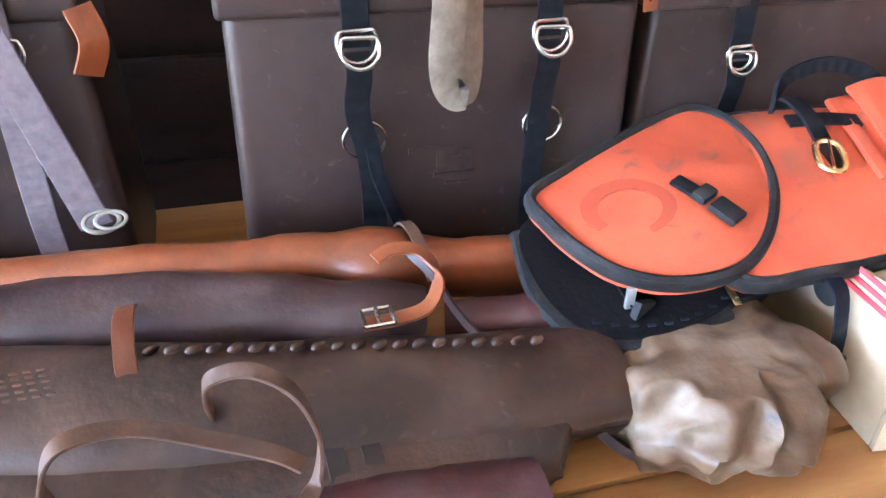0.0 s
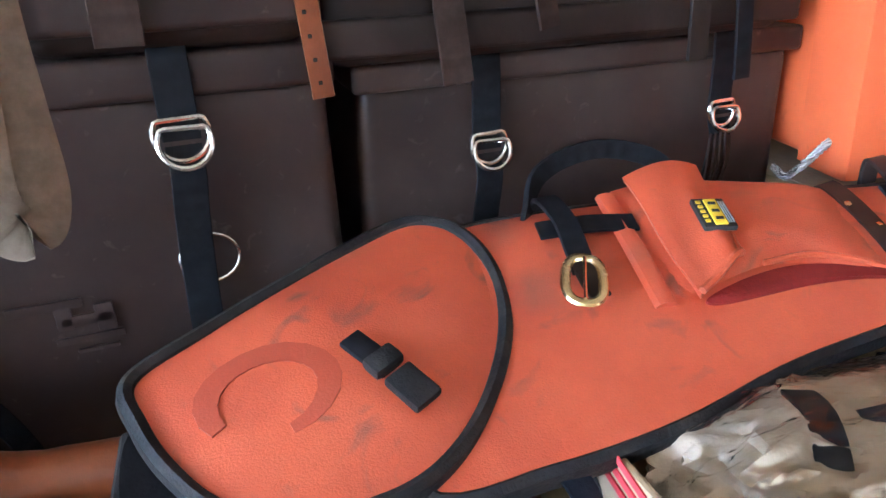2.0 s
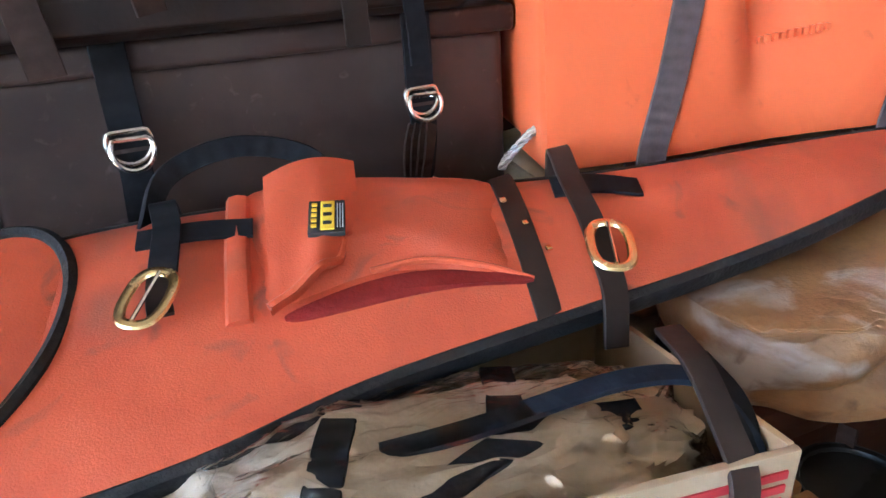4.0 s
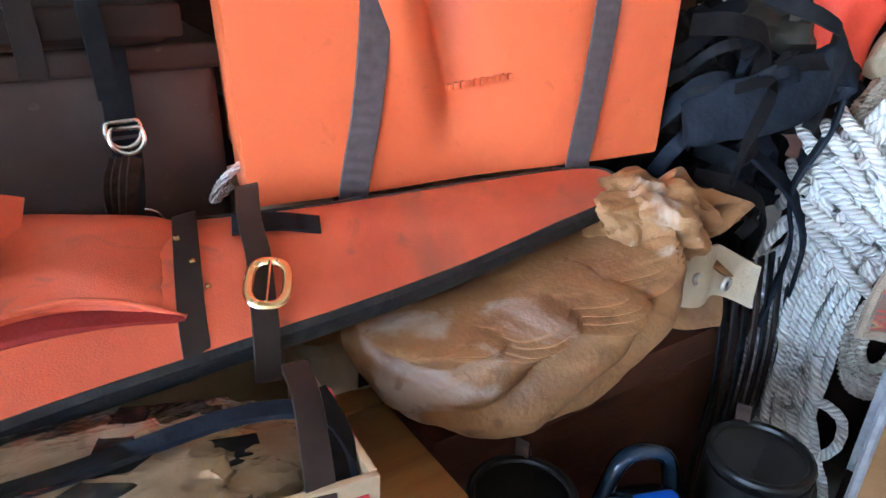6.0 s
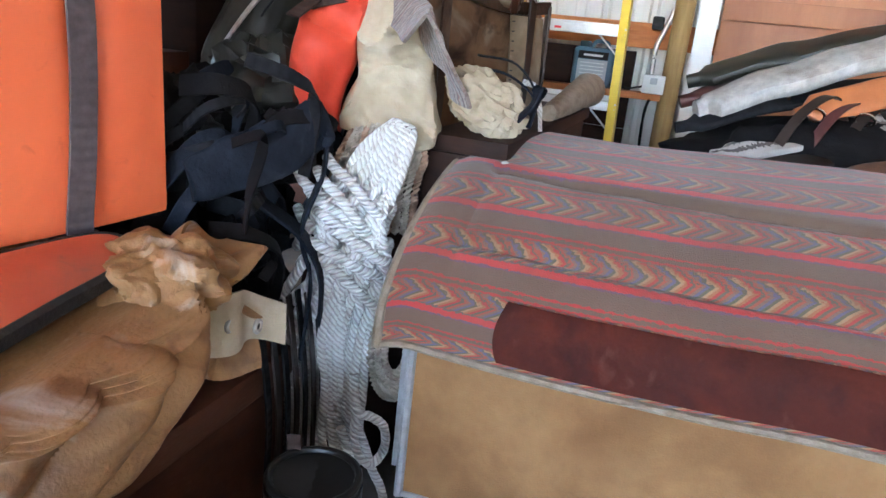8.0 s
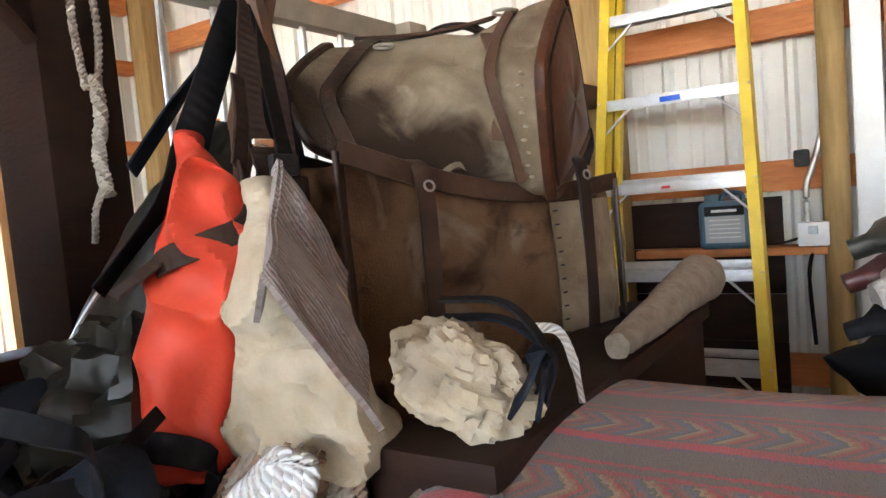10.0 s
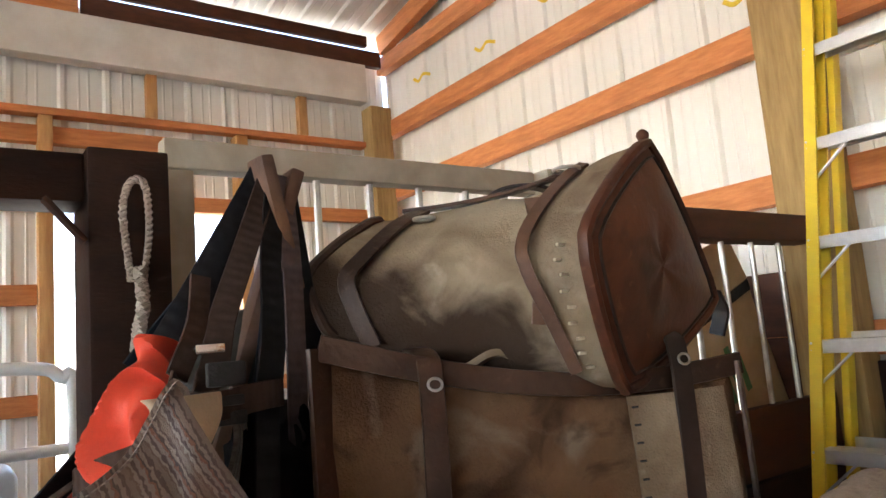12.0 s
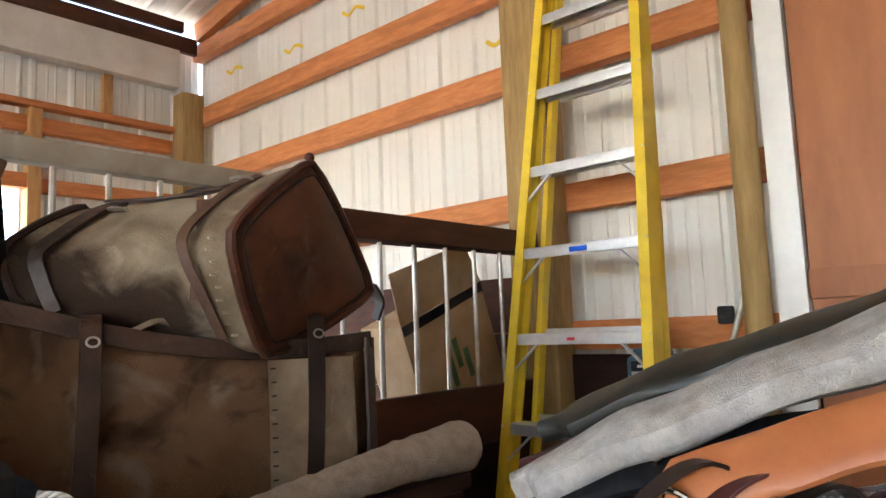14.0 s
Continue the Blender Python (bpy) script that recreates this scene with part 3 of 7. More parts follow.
def sweep(pts, rw, rh=None, sides=10, closed=False, side=(0, 0, 1), power=1.0, cap=True):
    """A tube with an oval section along pts: rw along `side`, rh across it; numbers or functions of 0..1."""
    bm = bmesh.new()
    uvl = bm.loops.layers.uv.new("UVMap")
    n = len(pts)
    rings, dist, s = [], [], 0.0
    side = Vector(side)
    for i, p in enumerate(pts):
        q = pts[(i + 1) % n] if closed or i + 1 < n else p
        o = pts[i - 1] if closed or i else p
        t = (q - o).normalized()
        a = side - t * side.dot(t)
        if a.length < 1e-4:
            a = t.orthogonal()
        a.normalize()
        b = t.cross(a)
        f = i / max(1, n - 1)
        w = rw(f) if callable(rw) else rw
        h = w if rh is None else (rh(f) if callable(rh) else rh)
        ring = []
        for k in range(sides):
            th = 2 * math.pi * k / sides
            c_, s_ = math.cos(th), math.sin(th)
            c_ = math.copysign(abs(c_) ** power, c_)
            s_ = math.copysign(abs(s_) ** power, s_)
            ring.append(bm.verts.new(p + a * (w * c_) + b * (h * s_)))
        rings.append(ring)
        dist.append(s)
        s += (q - p).length
    dist.append(s)
    for i in range(n if closed else n - 1):
        r0, r1 = rings[i], rings[(i + 1) % n]
        for k in range(sides):
            fc = bm.faces.new((r0[k], r0[(k + 1) % sides], r1[(k + 1) % sides], r1[k]))
            for lp, (u, v) in zip(fc.loops, ((dist[i], k), (dist[i], k + 1), (dist[i + 1], k + 1), (dist[i + 1], k))):
                lp[uvl].uv = (u, v / sides * 0.1)
    if cap and not closed:
        bm.faces.new(rings[0])
        bm.faces.new(rings[-1][::-1])
    return bm


def ribbon(pts, w, th=0.003, side=(1, 0, 0), n=6, raw=False):
    """A flat strap through the points: side is the way of its width, one or one for each point."""
    P = [Vector(p) for p in pts] if raw else curve(pts, n)
    sides = [Vector(x) for x in side] if isinstance(side[0], (tuple, list, Vector)) else None
    bm = bmesh.new()
    uvl = bm.loops.layers.uv.new("UVMap")
    rows, s, dist = [], 0.0, []
    for i, p in enumerate(P):
        t = (P[min(i + 1, len(P) - 1)] - P[max(i - 1, 0)]).normalized()
        if sides:
            f = i / (len(P) - 1) * (len(sides) - 1)
            k = min(int(f), len(sides) - 2)
            a = sides[k].lerp(sides[k + 1], f - k)
        else:
            a = Vector(side)
        a = a - t * a.dot(t)
        if a.length < 1e-4:
            a = t.orthogonal()
        a.normalize()
        b = t.cross(a)
        e = th * 0.35
        rows.append([bm.verts.new(p + a * x * w / 2 + b * y * th / 2) for x, y in ((-1, -0.4), (-0.94, -1), (0.94, -1), (1, -0.4), (1, 0.4), (0.94, 1), (-0.94, 1), (-1, 0.4))])
        dist.append(s)
        if i + 1 < len(P):
            s += (P[i + 1] - p).length
    vv = (0, 0, w, w, w, w, 0, 0)
    for i in range(len(P) - 1):
        for k in range(8):
            j = (k + 1) % 8
            fc = bm.faces.new((rows[i][k], rows[i][j], rows[i + 1][j], rows[i + 1][k]))
            for lp, (d, y) in zip(fc.loops, ((dist[i], vv[k]), (dist[i], vv[j]), (dist[i + 1], vv[j]), (dist[i + 1], vv[k]))):
                lp[uvl].uv = (d, y)
    bm.faces.new(rows[0])
    bm.faces.new(rows[-1][::-1])
    return bm


def sheet(f, nu, nv, th=0.02, uv=None):
    """A thick cloth: f(u, v) gives a place for u, v in 0..1."""
    bm = bmesh.new()
    uvl = bm.loops.layers.uv.new("UVMap")
    P = [[Vector(f(i / nu, j / nv)) for j in range(nv + 1)] for i in range(nu + 1)]
    top, bot = [], []
    for i in range(nu + 1):
        a, b = [], []
        for j in range(nv + 1):
            du = P[min(i + 1, nu)][j] - P[max(i - 1, 0)][j]
            dv = P[i][min(j + 1, nv)] - P[i][max(j - 1, 0)]
            n = du.cross(dv)
            n = n.normalized() if n.length > 1e-9 else Vector((0, 0, 1))
            a.append(bm.verts.new(P[i][j]))
            b.append(bm.verts.new(P[i][j] - n * th))
        top.append(a)
        bot.append(b)
    uvf = uv or (lambda u, v: (u, v))

    def quad(vs, co):
        fc = bm.faces.new(vs)
        for lp, (i, j) in zip(fc.loops, co):
            lp[uvl].uv = uvf(i / nu, j / nv)

    for i in range(nu):
        for j in range(nv):
            co = ((i, j), (i + 1, j), (i + 1, j + 1), (i, j + 1))
            quad([top[x][y] for x, y in co], co)
            quad([bot[x][y] for x, y in co[::-1]], co[::-1])
    edge = [(i, 0) for i in range(nu)] + [(nu, j) for j in range(nv)] + [(i, nv) for i in range(nu, 0, -1)] + [(0, j) for j in range(nv, 0, -1)]
    for k, (i, j) in enumerate(edge):
        x, y = edge[(k + 1) % len(edge)]
        quad([top[i][j], bot[i][j], bot[x][y], top[x][y]], ((i, j), (i, j), (x, y), (x, y)))
    return bm


def blob(c, r, amp=0.12, freq=3.0, seed=0, nu=40, nv=26, power=1.0, shape=None, m=None, fine=0.25, flat=None):
    """A soft lump: an ellipsoid (power < 1: boxier) with folds. shape(p) may move each point after that; flat: nothing lies below this z."""
    bm = bmesh.new()
    sv = Vector((seed * 3.7, seed * 1.9, seed * 5.3))
    rows = []
    for j in range(nv + 1):
        th = math.pi * j / nv
        row = []
        for i in range(nu):
            ph = 2 * math.pi * i / nu
            d = Vector((math.sin(th) * math.cos(ph), math.sin(th) * math.sin(ph), math.cos(th)))
            e = Vector([math.copysign(abs(x) ** power, x) for x in d])
            k = noise.noise(d * freq + sv) * amp
            k += (1 - abs(noise.noise(d * freq * 1.7 + sv * 1.3)) * 2) * amp * fine
            k += (0.5 - abs(noise.noise(d * freq * 4.1 + sv * 2.1))) * amp * fine * 0.5
            p = Vector([x * y for x, y in zip(e, r)]) * (1 + k)
            if m is not None:
                p = m.to_3x3() @ p
            p += Vector(c)
            if shape:
                p = Vector(shape(p))
            if flat is not None and p.z < flat:
                p.z = flat
            row.append(p)
            if j in (0, nv):
                break
        rows.append([bm.verts.new(q) for q in row])
    for j in range(nv):
        for i in range(nu):
            a, b = rows[j], rows[j + 1]
            x, y = i, (i + 1) % nu
            if len(a) == 1:
                bm.faces.new((a[0], b[y], b[x]))
            elif len(b) == 1:
                bm.faces.new((a[x], a[y], b[0]))
            else:
                bm.faces.new((a[x], a[y], b[y], b[x]))
    return bm


def plate(outline, low, high, bulge, rings=6, smooth=6, wob=0.0):
    """A padded flat case in its own xy plane: the outline smoothed, sides from low to high, and a swelling top."""
    o = curve([(x, y, 0) for x, y in outline], smooth, True)
    c = sum(o, Vector()) / len(o)
    bm = bmesh.new()
    R = [[bm.verts.new((p.x, p.y, low)) for p in o]]
    for k in range(rings + 1):
        s = 1 - 0.97 * (k / rings) ** 1.4
        z = high + bulge * (1 - s ** 2.2)
        row = []
        for p in o:
            q = c + (p - c) * s
            row.append(bm.verts.new((q.x, q.y, z + wob * noise.noise(Vector((q.x * 9, q.y * 14, 1.3))) * (1 - s ** 4))))
        R.append(row)
    n = len(o)
    for a, b in zip(R, R[1:]):
        for i in range(n):
            bm.faces.new((a[i], a[(i + 1) % n], b[(i + 1) % n], b[i]))
    bm.faces.new(R[0][::-1])
    bm.faces.new(R[-1])
    return bm


def ring(c, r, t, n=(0, 1, 0), up=(0, 0, 1), sx=1.0, dee=False):
    """A wire ring (a D ring if dee) about c; n is its axis."""
    n, up = Vector(n).normalized(), Vector(up)
    up = (up - n * up.dot(n)).normalized()
    x = up.cross(n)
    pts = []
    for k in range(24):
        a = 2 * math.pi * k / 24
        y = math.sin(a) * r
        if dee:
            y = min(y, r * 0.55)
        pts.append(Vector(c) + x * math.cos(a) * r * sx + up * y)
    return sweep(pts, t, None, 8, True, n)


def twisted(pts, r, pitch=0.035, strands=3, sides=5):
    """A laid rope: strands wound about the line."""
    bms = []
    P = pts
    s = [0.0]
    for a, b in zip(P, P[1:]):
        s.append(s[-1] + (b - a).length)
    for k in range(strands):
        line = []
        for i, p in enumerate(P):
            t = (P[min(i + 1, len(P) - 1)] - P[max(i - 1, 0)]).normalized()
            a = t.orthogonal().normalized()
            a = (Vector((0.31, 0.57, 0.76)) - t * t.dot(Vector((0.31, 0.57, 0.76)))).normalized()
            b = t.cross(a)
            f = 2 * math.pi * (s[i] / pitch + k / strands)
            line.append(p + (a * math.cos(f) + b * math.sin(f)) * r * 0.52)
        bms.append(sweep(line, r * 0.6, None, sides))
    return join(*bms)


def dense(pts, step):
    """The line with points every step metres."""
    out = [pts[0]]
    for a, b in zip(pts, pts[1:]):
        k = max(1, int((b - a).length / step))
        out += [a.lerp(b, (i + 1) / k) for i in range(k)]
    return out


# ---- the barn ----
def struct(name, label, bm=None, material=None, category=""):
    if bm is None:
        return tagged(new(name), label, category, kind="structure")
    return tagged(part(name, bm, material), label, category, kind="structure")


struct("floor", "packed dirt floor of the barn", span((-6, -4.5, -0.2), (5.2, 4.85, 0.0), 0), "dirt", "floor")
g = bmesh.new()
bmesh.ops.create_grid(g, x_segments=2, y_segments=2, size=800, matrix=Matrix.Translation((0, 0, -0.06)))
struct("ground", "dry grassy ground reaching the horizon", g, "ground", "ground")


def ribbed(length, z0, z1, pitch=0.229):
    """A ribbed metal sheet in the xz plane, its ribs towards -y."""
    bm = bmesh.new()
    prof, x = [], 0.0
    while x < length - 1e-6:
        for dx, dy in ((0.0, 0), (0.03, 0), (0.045, -0.016), (0.066, -0.016), (0.081, 0), (0.13, 0), (0.137, -0.004), (0.148, 0), (0.18, 0), (0.187, -0.004), (0.198, 0)):
            if x + dx <= length:
                prof.append((x + dx, dy))
        x += pitch
    prof.append((length, 0))
    lo = [bm.verts.new((a, b, z0)) for a, b in prof]
    hi = [bm.verts.new((a, b, z1)) for a, b in prof]
    lb = [bm.verts.new((a, 0.012, z0)) for a, b in prof]
    hb = [bm.verts.new((a, 0.012, z1)) for a, b in prof]
    for i in range(len(prof) - 1):
        bm.faces.new((lo[i], lo[i + 1], hi[i + 1], hi[i]))
        bm.faces.new((lb[i + 1], lb[i], hb[i], hb[i + 1]))
        bm.faces.new((hi[i], hi[i + 1], hb[i + 1], hb[i]))
    return bm


# east wall, x = 5.2, with its girts and posts
east = struct("wall_east", "unseen white ribbed metal wall, closed to cut light from the south on timber girts", category="wall")
for k in range(11):
    y0 = 4.85 - k * 0.916
    o = part("metal_sheet", ribbed(0.916, -0.1, 4.9), "metal_wall", east, smooth=False)
    o.matrix_world = pose(5.22, y0, 0, 0, 0, -90)
for z in (0.40, 1.145, 1.71, 2.30, 2.745, 3.235, 3.75, 4.25):
    part("girt", span((5.12, -4.4, z), (5.19, 4.80, z + 0.115), 0.004), "girt", east)
part("post", span((5.0, 1.74, 0), (5.13, 1.95, 4.6), 0.006), "post", east)
part("post", span((4.97, 4.66, 0), (5.13, 4.80, 2.95), 0.006), "post", east)
part("post", span((5.0, -1.6, 0), (5.13, -1.42, 4.6), 0.006), "post", east)
# dark boards put in for the shade low on the wall by stall and ladder
for k in range(6):
    part("wainscot_board", span((5.096, 1.962, 0.02 + k * 0.24), (5.117, 3.4, 0.257 + k * 0.24), 0.004), "red_wood", east)
    part("wainscot_board", span((5.096, 1.17, 0.02 + k * 0.185), (5.117, 1.738, 0.202 + k * 0.185), 0.004), "dark_wood", east, "dark board standing in for shade on the low wall")
part("pole", sweep([V(5.03, 0.99, 0), V(5.03, 0.985, 1.4), V(5.03, 0.985, 4.5)], 0.045, None, 14, side=(1, 0, 0)), "post", east, "round timber pole")
part("trim", span((5.035, 0.835, 0.0), (5.085, 0.925, 3.4), 0.005), "white_plastic", east, "white corner trim board")
for k in range(3):
    part("plywood_sheet", span((5.055, 0.83 - 1.22 * (k + 1), 0.0), (5.085, 0.83 - 1.22 * k - 0.004, 2.44), 0.002), "ply", east, "orange plywood sheet")
    part("batten", span((5.02, 0.825 - 1.22 * (k + 1), 1.30), (5.052, 0.825 - 1.22 * k, 1.39), 0.003), "ply", east)
for y, z in ((4.2, 3.0), (3.55, 2.95), (2.0, 2.52), (3.0, 3.0)):
    part("tie", ribbon([(5.11, y - 0.07, z), (5.09, y - 0.02, z + 0.015), (5.10, y + 0.05, z - 0.005), (5.09, y + 0.09, z + 0.02)], 0.02, 0.004, (0, 0, 1)), "yellow_fg", east, "yellow tie on the girt")

# north wall, y = 4.85, with its doorway
north = struct("wall_north", "unseen white ribbed metal wall, closed to cut light from the south with an open doorway", category="wall")
for x0, x1, z0, z1 in ((-6.0, -4.2, -0.1, 3.37), (-4.2, -2.4, -0.1, 3.37), (-2.4, -0.6, -0.1, 3.37), (-0.6, 1.2, -0.1, 3.37), (1.2, 3.06, -0.1, 3.37), (3.06, 4.04, 2.22, 3.37), (4.04, 5.2, -0.1, 3.37)):
    o = part("metal_sheet", ribbed(x1 - x0, z0, z1), "metal_wall", north, smooth=False)
    o.matrix_world = pose(x0, 4.87, 0)
part("eave_beam", span((-6, 4.68, 2.975), (4.96, 4.78, 3.245), 0.006), "white_wood", north, "whitewashed eave beam")
for a in (-6.0, -2.3, 1.05, 3.19):
    part("fascia_board", span((a, 4.70, 3.25), ({-6.0: -2.31, -2.3: 1.04, 1.05: 3.18, 3.19: 5.1}[a], 4.745, 3.365), 0.004), "red_wood" if a != 1.05 else "girt", north)
part("upper_girt", span((-6, 4.74, 2.67), (4.96, 4.82, 2.71), 0.004), "girt", north)
part("girt", span((-6, 4.78, 2.525), (4.96, 4.845, 2.62), 0.004), "girt", north)
for x in (-4.6, -3.5, -2.2, -1.25, -0.3, 0.65, 1.6, 2.55, 3.53, 4.47):
    part("short_stud", span((x, 4.735, 2.71), (x + 0.06, 4.79, 2.973), 0.004), "girt_v", north)
for x in (-4.0, -2.6, -1.2, 0.2, 1.5):
    part("stud", span((x, 4.76, 0), (x + 0.085, 4.85, 2.665), 0.004), "girt_v", north)
part("door_jamb", span((2.985, 4.74, 0), (3.055, 4.85, 2.665), 0.004), "girt_v", north)
part("door_jamb", span((4.045, 4.74, 0), (4.12, 4.85, 2.665), 0.004), "girt_v", north)
part("door_header", span((2.985, 4.755, 2.17), (4.12, 4.845, 2.26), 0.004), "girt", north)
for z in (1.10, 1.66, 2.155):
    part("girt", span((-6, 4.775, z), (2.98, 4.845, z + 0.105), 0.004), "girt", north)
    part("girt", span((4.125, 4.775, z), (4.96, 4.845, z + 0.085), 0.004), "girt", north)
part("girt", span((-6, 4.775, 0.5), (2.98, 4.845, 0.6), 0.004), "girt", north)

# the west side stands open, the south wall is closed; both unseen, set to shape the light
west = struct("wall_west", "unseen open west side with low boards added to block light", category="wall")
part("lintel", span((-6.1, -4.5, 3.3), (-5.98, 4.85, 5.0), 0.01), "metal_wall", west)
# unseen boards, added to hold back light from low in the west
for k in range(5):
    part("board", span((-6.06, -4.28, 0.01 + k * 0.22), (-6.02, 4.64, 0.22 + k * 0.22), 0.005), "dark_wood", west)
for y in (-4.45, -0.1, 4.65):
    part("post", span((-6.12, y, 0), (-5.95, y + 0.16, 3.3), 0.006), "post", west)
# unseen wall without a doorway, so that no light comes in from the south
south = struct("wall_south", "unseen white ribbed metal wall, closed to cut light from the south", category="wall")
for x0, x1, z0, z1 in ((-6.0, -3.4, -0.1, 5.0), (-3.4, -1.2, -0.1, 5.0), (-1.2, 1.0, -0.1, 5.0), (1.0, 3.1, -0.1, 5.0), (3.1, 5.2, -0.1, 5.0)):
    o = part("metal_sheet", ribbed(x1 - x0, z0, z1), "metal_wall", south, smooth=False)
    o.matrix_world = pose(x1, -4.5, 0, 0, 0, 180)
for z in (0.6, 1.7, 3.0):
    part("girt", span((-1.2, -4.49, z), (5.1, -4.42, z + 0.11), 0.004), "girt", south)

# roof, rising to the south
RS = 0.16
roof = struct("ceiling", "underside of a white ribbed metal roof", category="ceiling")
ang = math.degrees(math.atan(RS))
for k in range(13):
    x0 = -6.3 + k * 0.916
    o = part("roof_sheet", ribbed(0.916, 0, 9.5), "metal_wall", roof, smooth=False)
    o.matrix_world = pose(x0, 4.89, 3.488, 90 - ang, 0, 0)
part("eave_purlin", span((-6, 4.70, 3.392), (5.0, 4.745, 3.47), 0.004), "red_wood", roof)
for y in (3.2, 2.1, 1.0, -0.1, -1.2, -2.3, -3.4):
    zr = 3.43 + (5.25 - y) * RS - 0.055
    part("purlin", span((-6, y, zr - 0.12), (5.15, y + 0.05, zr), 0.004), "red_wood", roof)
part("rafter", beam((5.12, 4.72, 3.42), (5.12, -4.4, 3.42 + 9.1 * RS), 0.06, 0.14), "girt", roof)

# ---- stall front ----
stall = struct("stall_front_west", "dark wooden stall front with a tall post and steel bars", category="stall")
part("post", span((2.775, 1.835, 0), (2.90, 1.985, 1.66), 0.006), "dark_wood", stall, "dark stained square post")
part("top_rail", span((2.0, 1.845, 1.57), (2.773, 1.945, 1.65), 0.005), "dark_wood", stall)
part("low_rail", span((2.0, 1.85, 0.95), (2.773, 1.94, 1.06), 0.005), "red_wood", stall)
for k in range(4):
    part("board", span((2.0, 1.865, 0.02 + k * 0.235), (2.772, 1.915, 0.245 + k * 0.235), 0.005), "dark_wood", stall)
for x in (2.10, 2.26, 2.42, 2.58):
    part("bar", sweep([V(x, 1.895, 1.06), V(x, 1.895, 1.57)], 0.009, None, 8), "galv", stall)
part("bracket", beam((2.715, 1.840, 1.572), (2.772, 1.840, 1.505), 0.03, 0.008, 0.002), "dark_wood", stall, "dark steel corner bracket")
stall2 = struct("stall_front_east", "red-brown stall front with steel bars over boards", category="stall")
part("top_rail", span((3.92, 1.80, 1.533), (4.99, 1.90, 1.62), 0.006), "red_wood", stall2)
for k in range(6):
    part("bar", sweep([V(4.01 + k * 0.157, 1.85, 1.04), V(4.01 + k * 0.157, 1.85, 1.533)], 0.0085, None, 8), "galv", stall2)
for k in range(5):
    part("board", span((3.92, 1.83, 0.02 + k * 0.205), (4.99, 1.87, 0.218 + k * 0.205), 0.005), "red_wood" if k == 4 else "dark_wood", stall2)
part("post", span((3.885, 1.94, 0), (3.97, 2.04, 1.735), 0.006), "grey_paint", stall2)
gate = struct("gate_1", "old grey painted gate frame with steel bars", category="gate")
part("top_bar", span((2.93, 1.985, 1.675), (3.88, 2.035, 1.735), 0.006), "grey_paint", gate)
part("side_bar", span((2.93, 1.986, 0.1), (2.985, 2.034, 1.673), 0.006), "grey_paint", gate)
part("bottom_bar", span((2.93, 1.985, 0.1), (3.90, 2.035, 0.2), 0.006), "grey_paint", gate)
part("mid_bar", span((2.987, 1.985, 0.95), (3.90, 2.035, 1.05), 0.006), "grey_paint", gate)
for x in (3.12, 3.253, 3.385, 3.52, 3.66, 3.79):
    part("bar", sweep([V(x, 2.01, 1.05), V(x, 2.01, 1.675)], 0.0085, None, 8), "galv", gate)
back = struct("stall_back_wall", "dark board wall behind the panniers", category="wall")
for k in range(7):
    part("board", span((-3.0, 2.26, 0.02 + k * 0.205), (2.2, 2.30, 0.22 + k * 0.205), 0.005), "dark_wood", back)

# braided rope on the post
rp = thing("rope", "grey braided lead rope looped on the post", "rope", (2.845, 1.83, 1.60))
part("loop", twisted(dense(curve([(-0.012, -0.01, -0.16), (-0.022, -0.012, -0.05), (-0.01, -0.012, 0.0), (0.012, -0.012, -0.005), (0.016, -0.012, -0.08), (0.006, -0.012, -0.16)], 8), 0.006), 0.0065, 0.03), "rope_tan", rp)
part("braid", twisted(dense(curve([(0.0, -0.014, -0.14), (0.004, -0.015, -0.2), (-0.006, -0.014, -0.26), (0.002, -0.014, -0.32)], 8), 0.005), 0.011, 0.04, 4), "rope_tan", rp)
part("tail", twisted(dense(curve([(0.0, -0.014, -0.30), (-0.02, -0.012, -0.34), (-0.028, -0.012, -0.39)], 6), 0.006), 0.006, 0.03), "rope_tan", rp)

# white tube gate and bin beyond the stall bars
tg = thing("tube_rail", "white bent steel tube rail", "rail", (2.9, 3.4, 0))
part("tube", sweep(curve([(-0.6, 0, 1.33), (-0.1, 0, 1.33), (0.02, 0, 1.29), (0.06, 0, 1.18), (0.06, 0, 0.0)], 8), 0.022, None, 12, side=(0, 1, 0)), "white_plastic", tg)
part("tube", sweep([V(-0.6, 0.0, 1.05), V(0.04, 0.0, 1.05)], 0.02, None, 12), "white_plastic", tg)
solo("bin", join(span((2.52, 3.45, 0.0), (2.80, 3.75, 1.0), 0.05, 4)), "label_grey", "grey plastic bin in the stall", "bin")

# ---- bench, chest and stands ----
bench = thing("bench", "long orange-brown wooden bench under the gear", "bench", (0.75, 1.7, 0))
for k in range(5):
    part("plank", span((-1.65, -0.56 + k * 0.205, 0.545), (1.13, -0.36 + k * 0.205, 0.58), 0.005), "bench", bench)
for x in (-1.55, -0.3, 1.02):
    for y in (-0.5, 0.38):
        part("leg", span((x - 0.04, y - 0.04, 0), (x + 0.04, y + 0.04, 0.545), 0.004), "bench", bench)
chest = thing("chest", "low dark red wooden chest", "chest", (2.2, 1.72, 0))
part("body", span((-0.30, -0.27, 0), (0.34, 0.10, 0.52), 0.008), "red_wood", chest)
part("lid", span((-0.31, -0.28, 0.522), (0.35, 0.11, 0.58), 0.008), "red_wood", chest)
plt = thing("pallet", "dark wooden pallet on the floor", "pallet", (2.15, 1.15, 0))
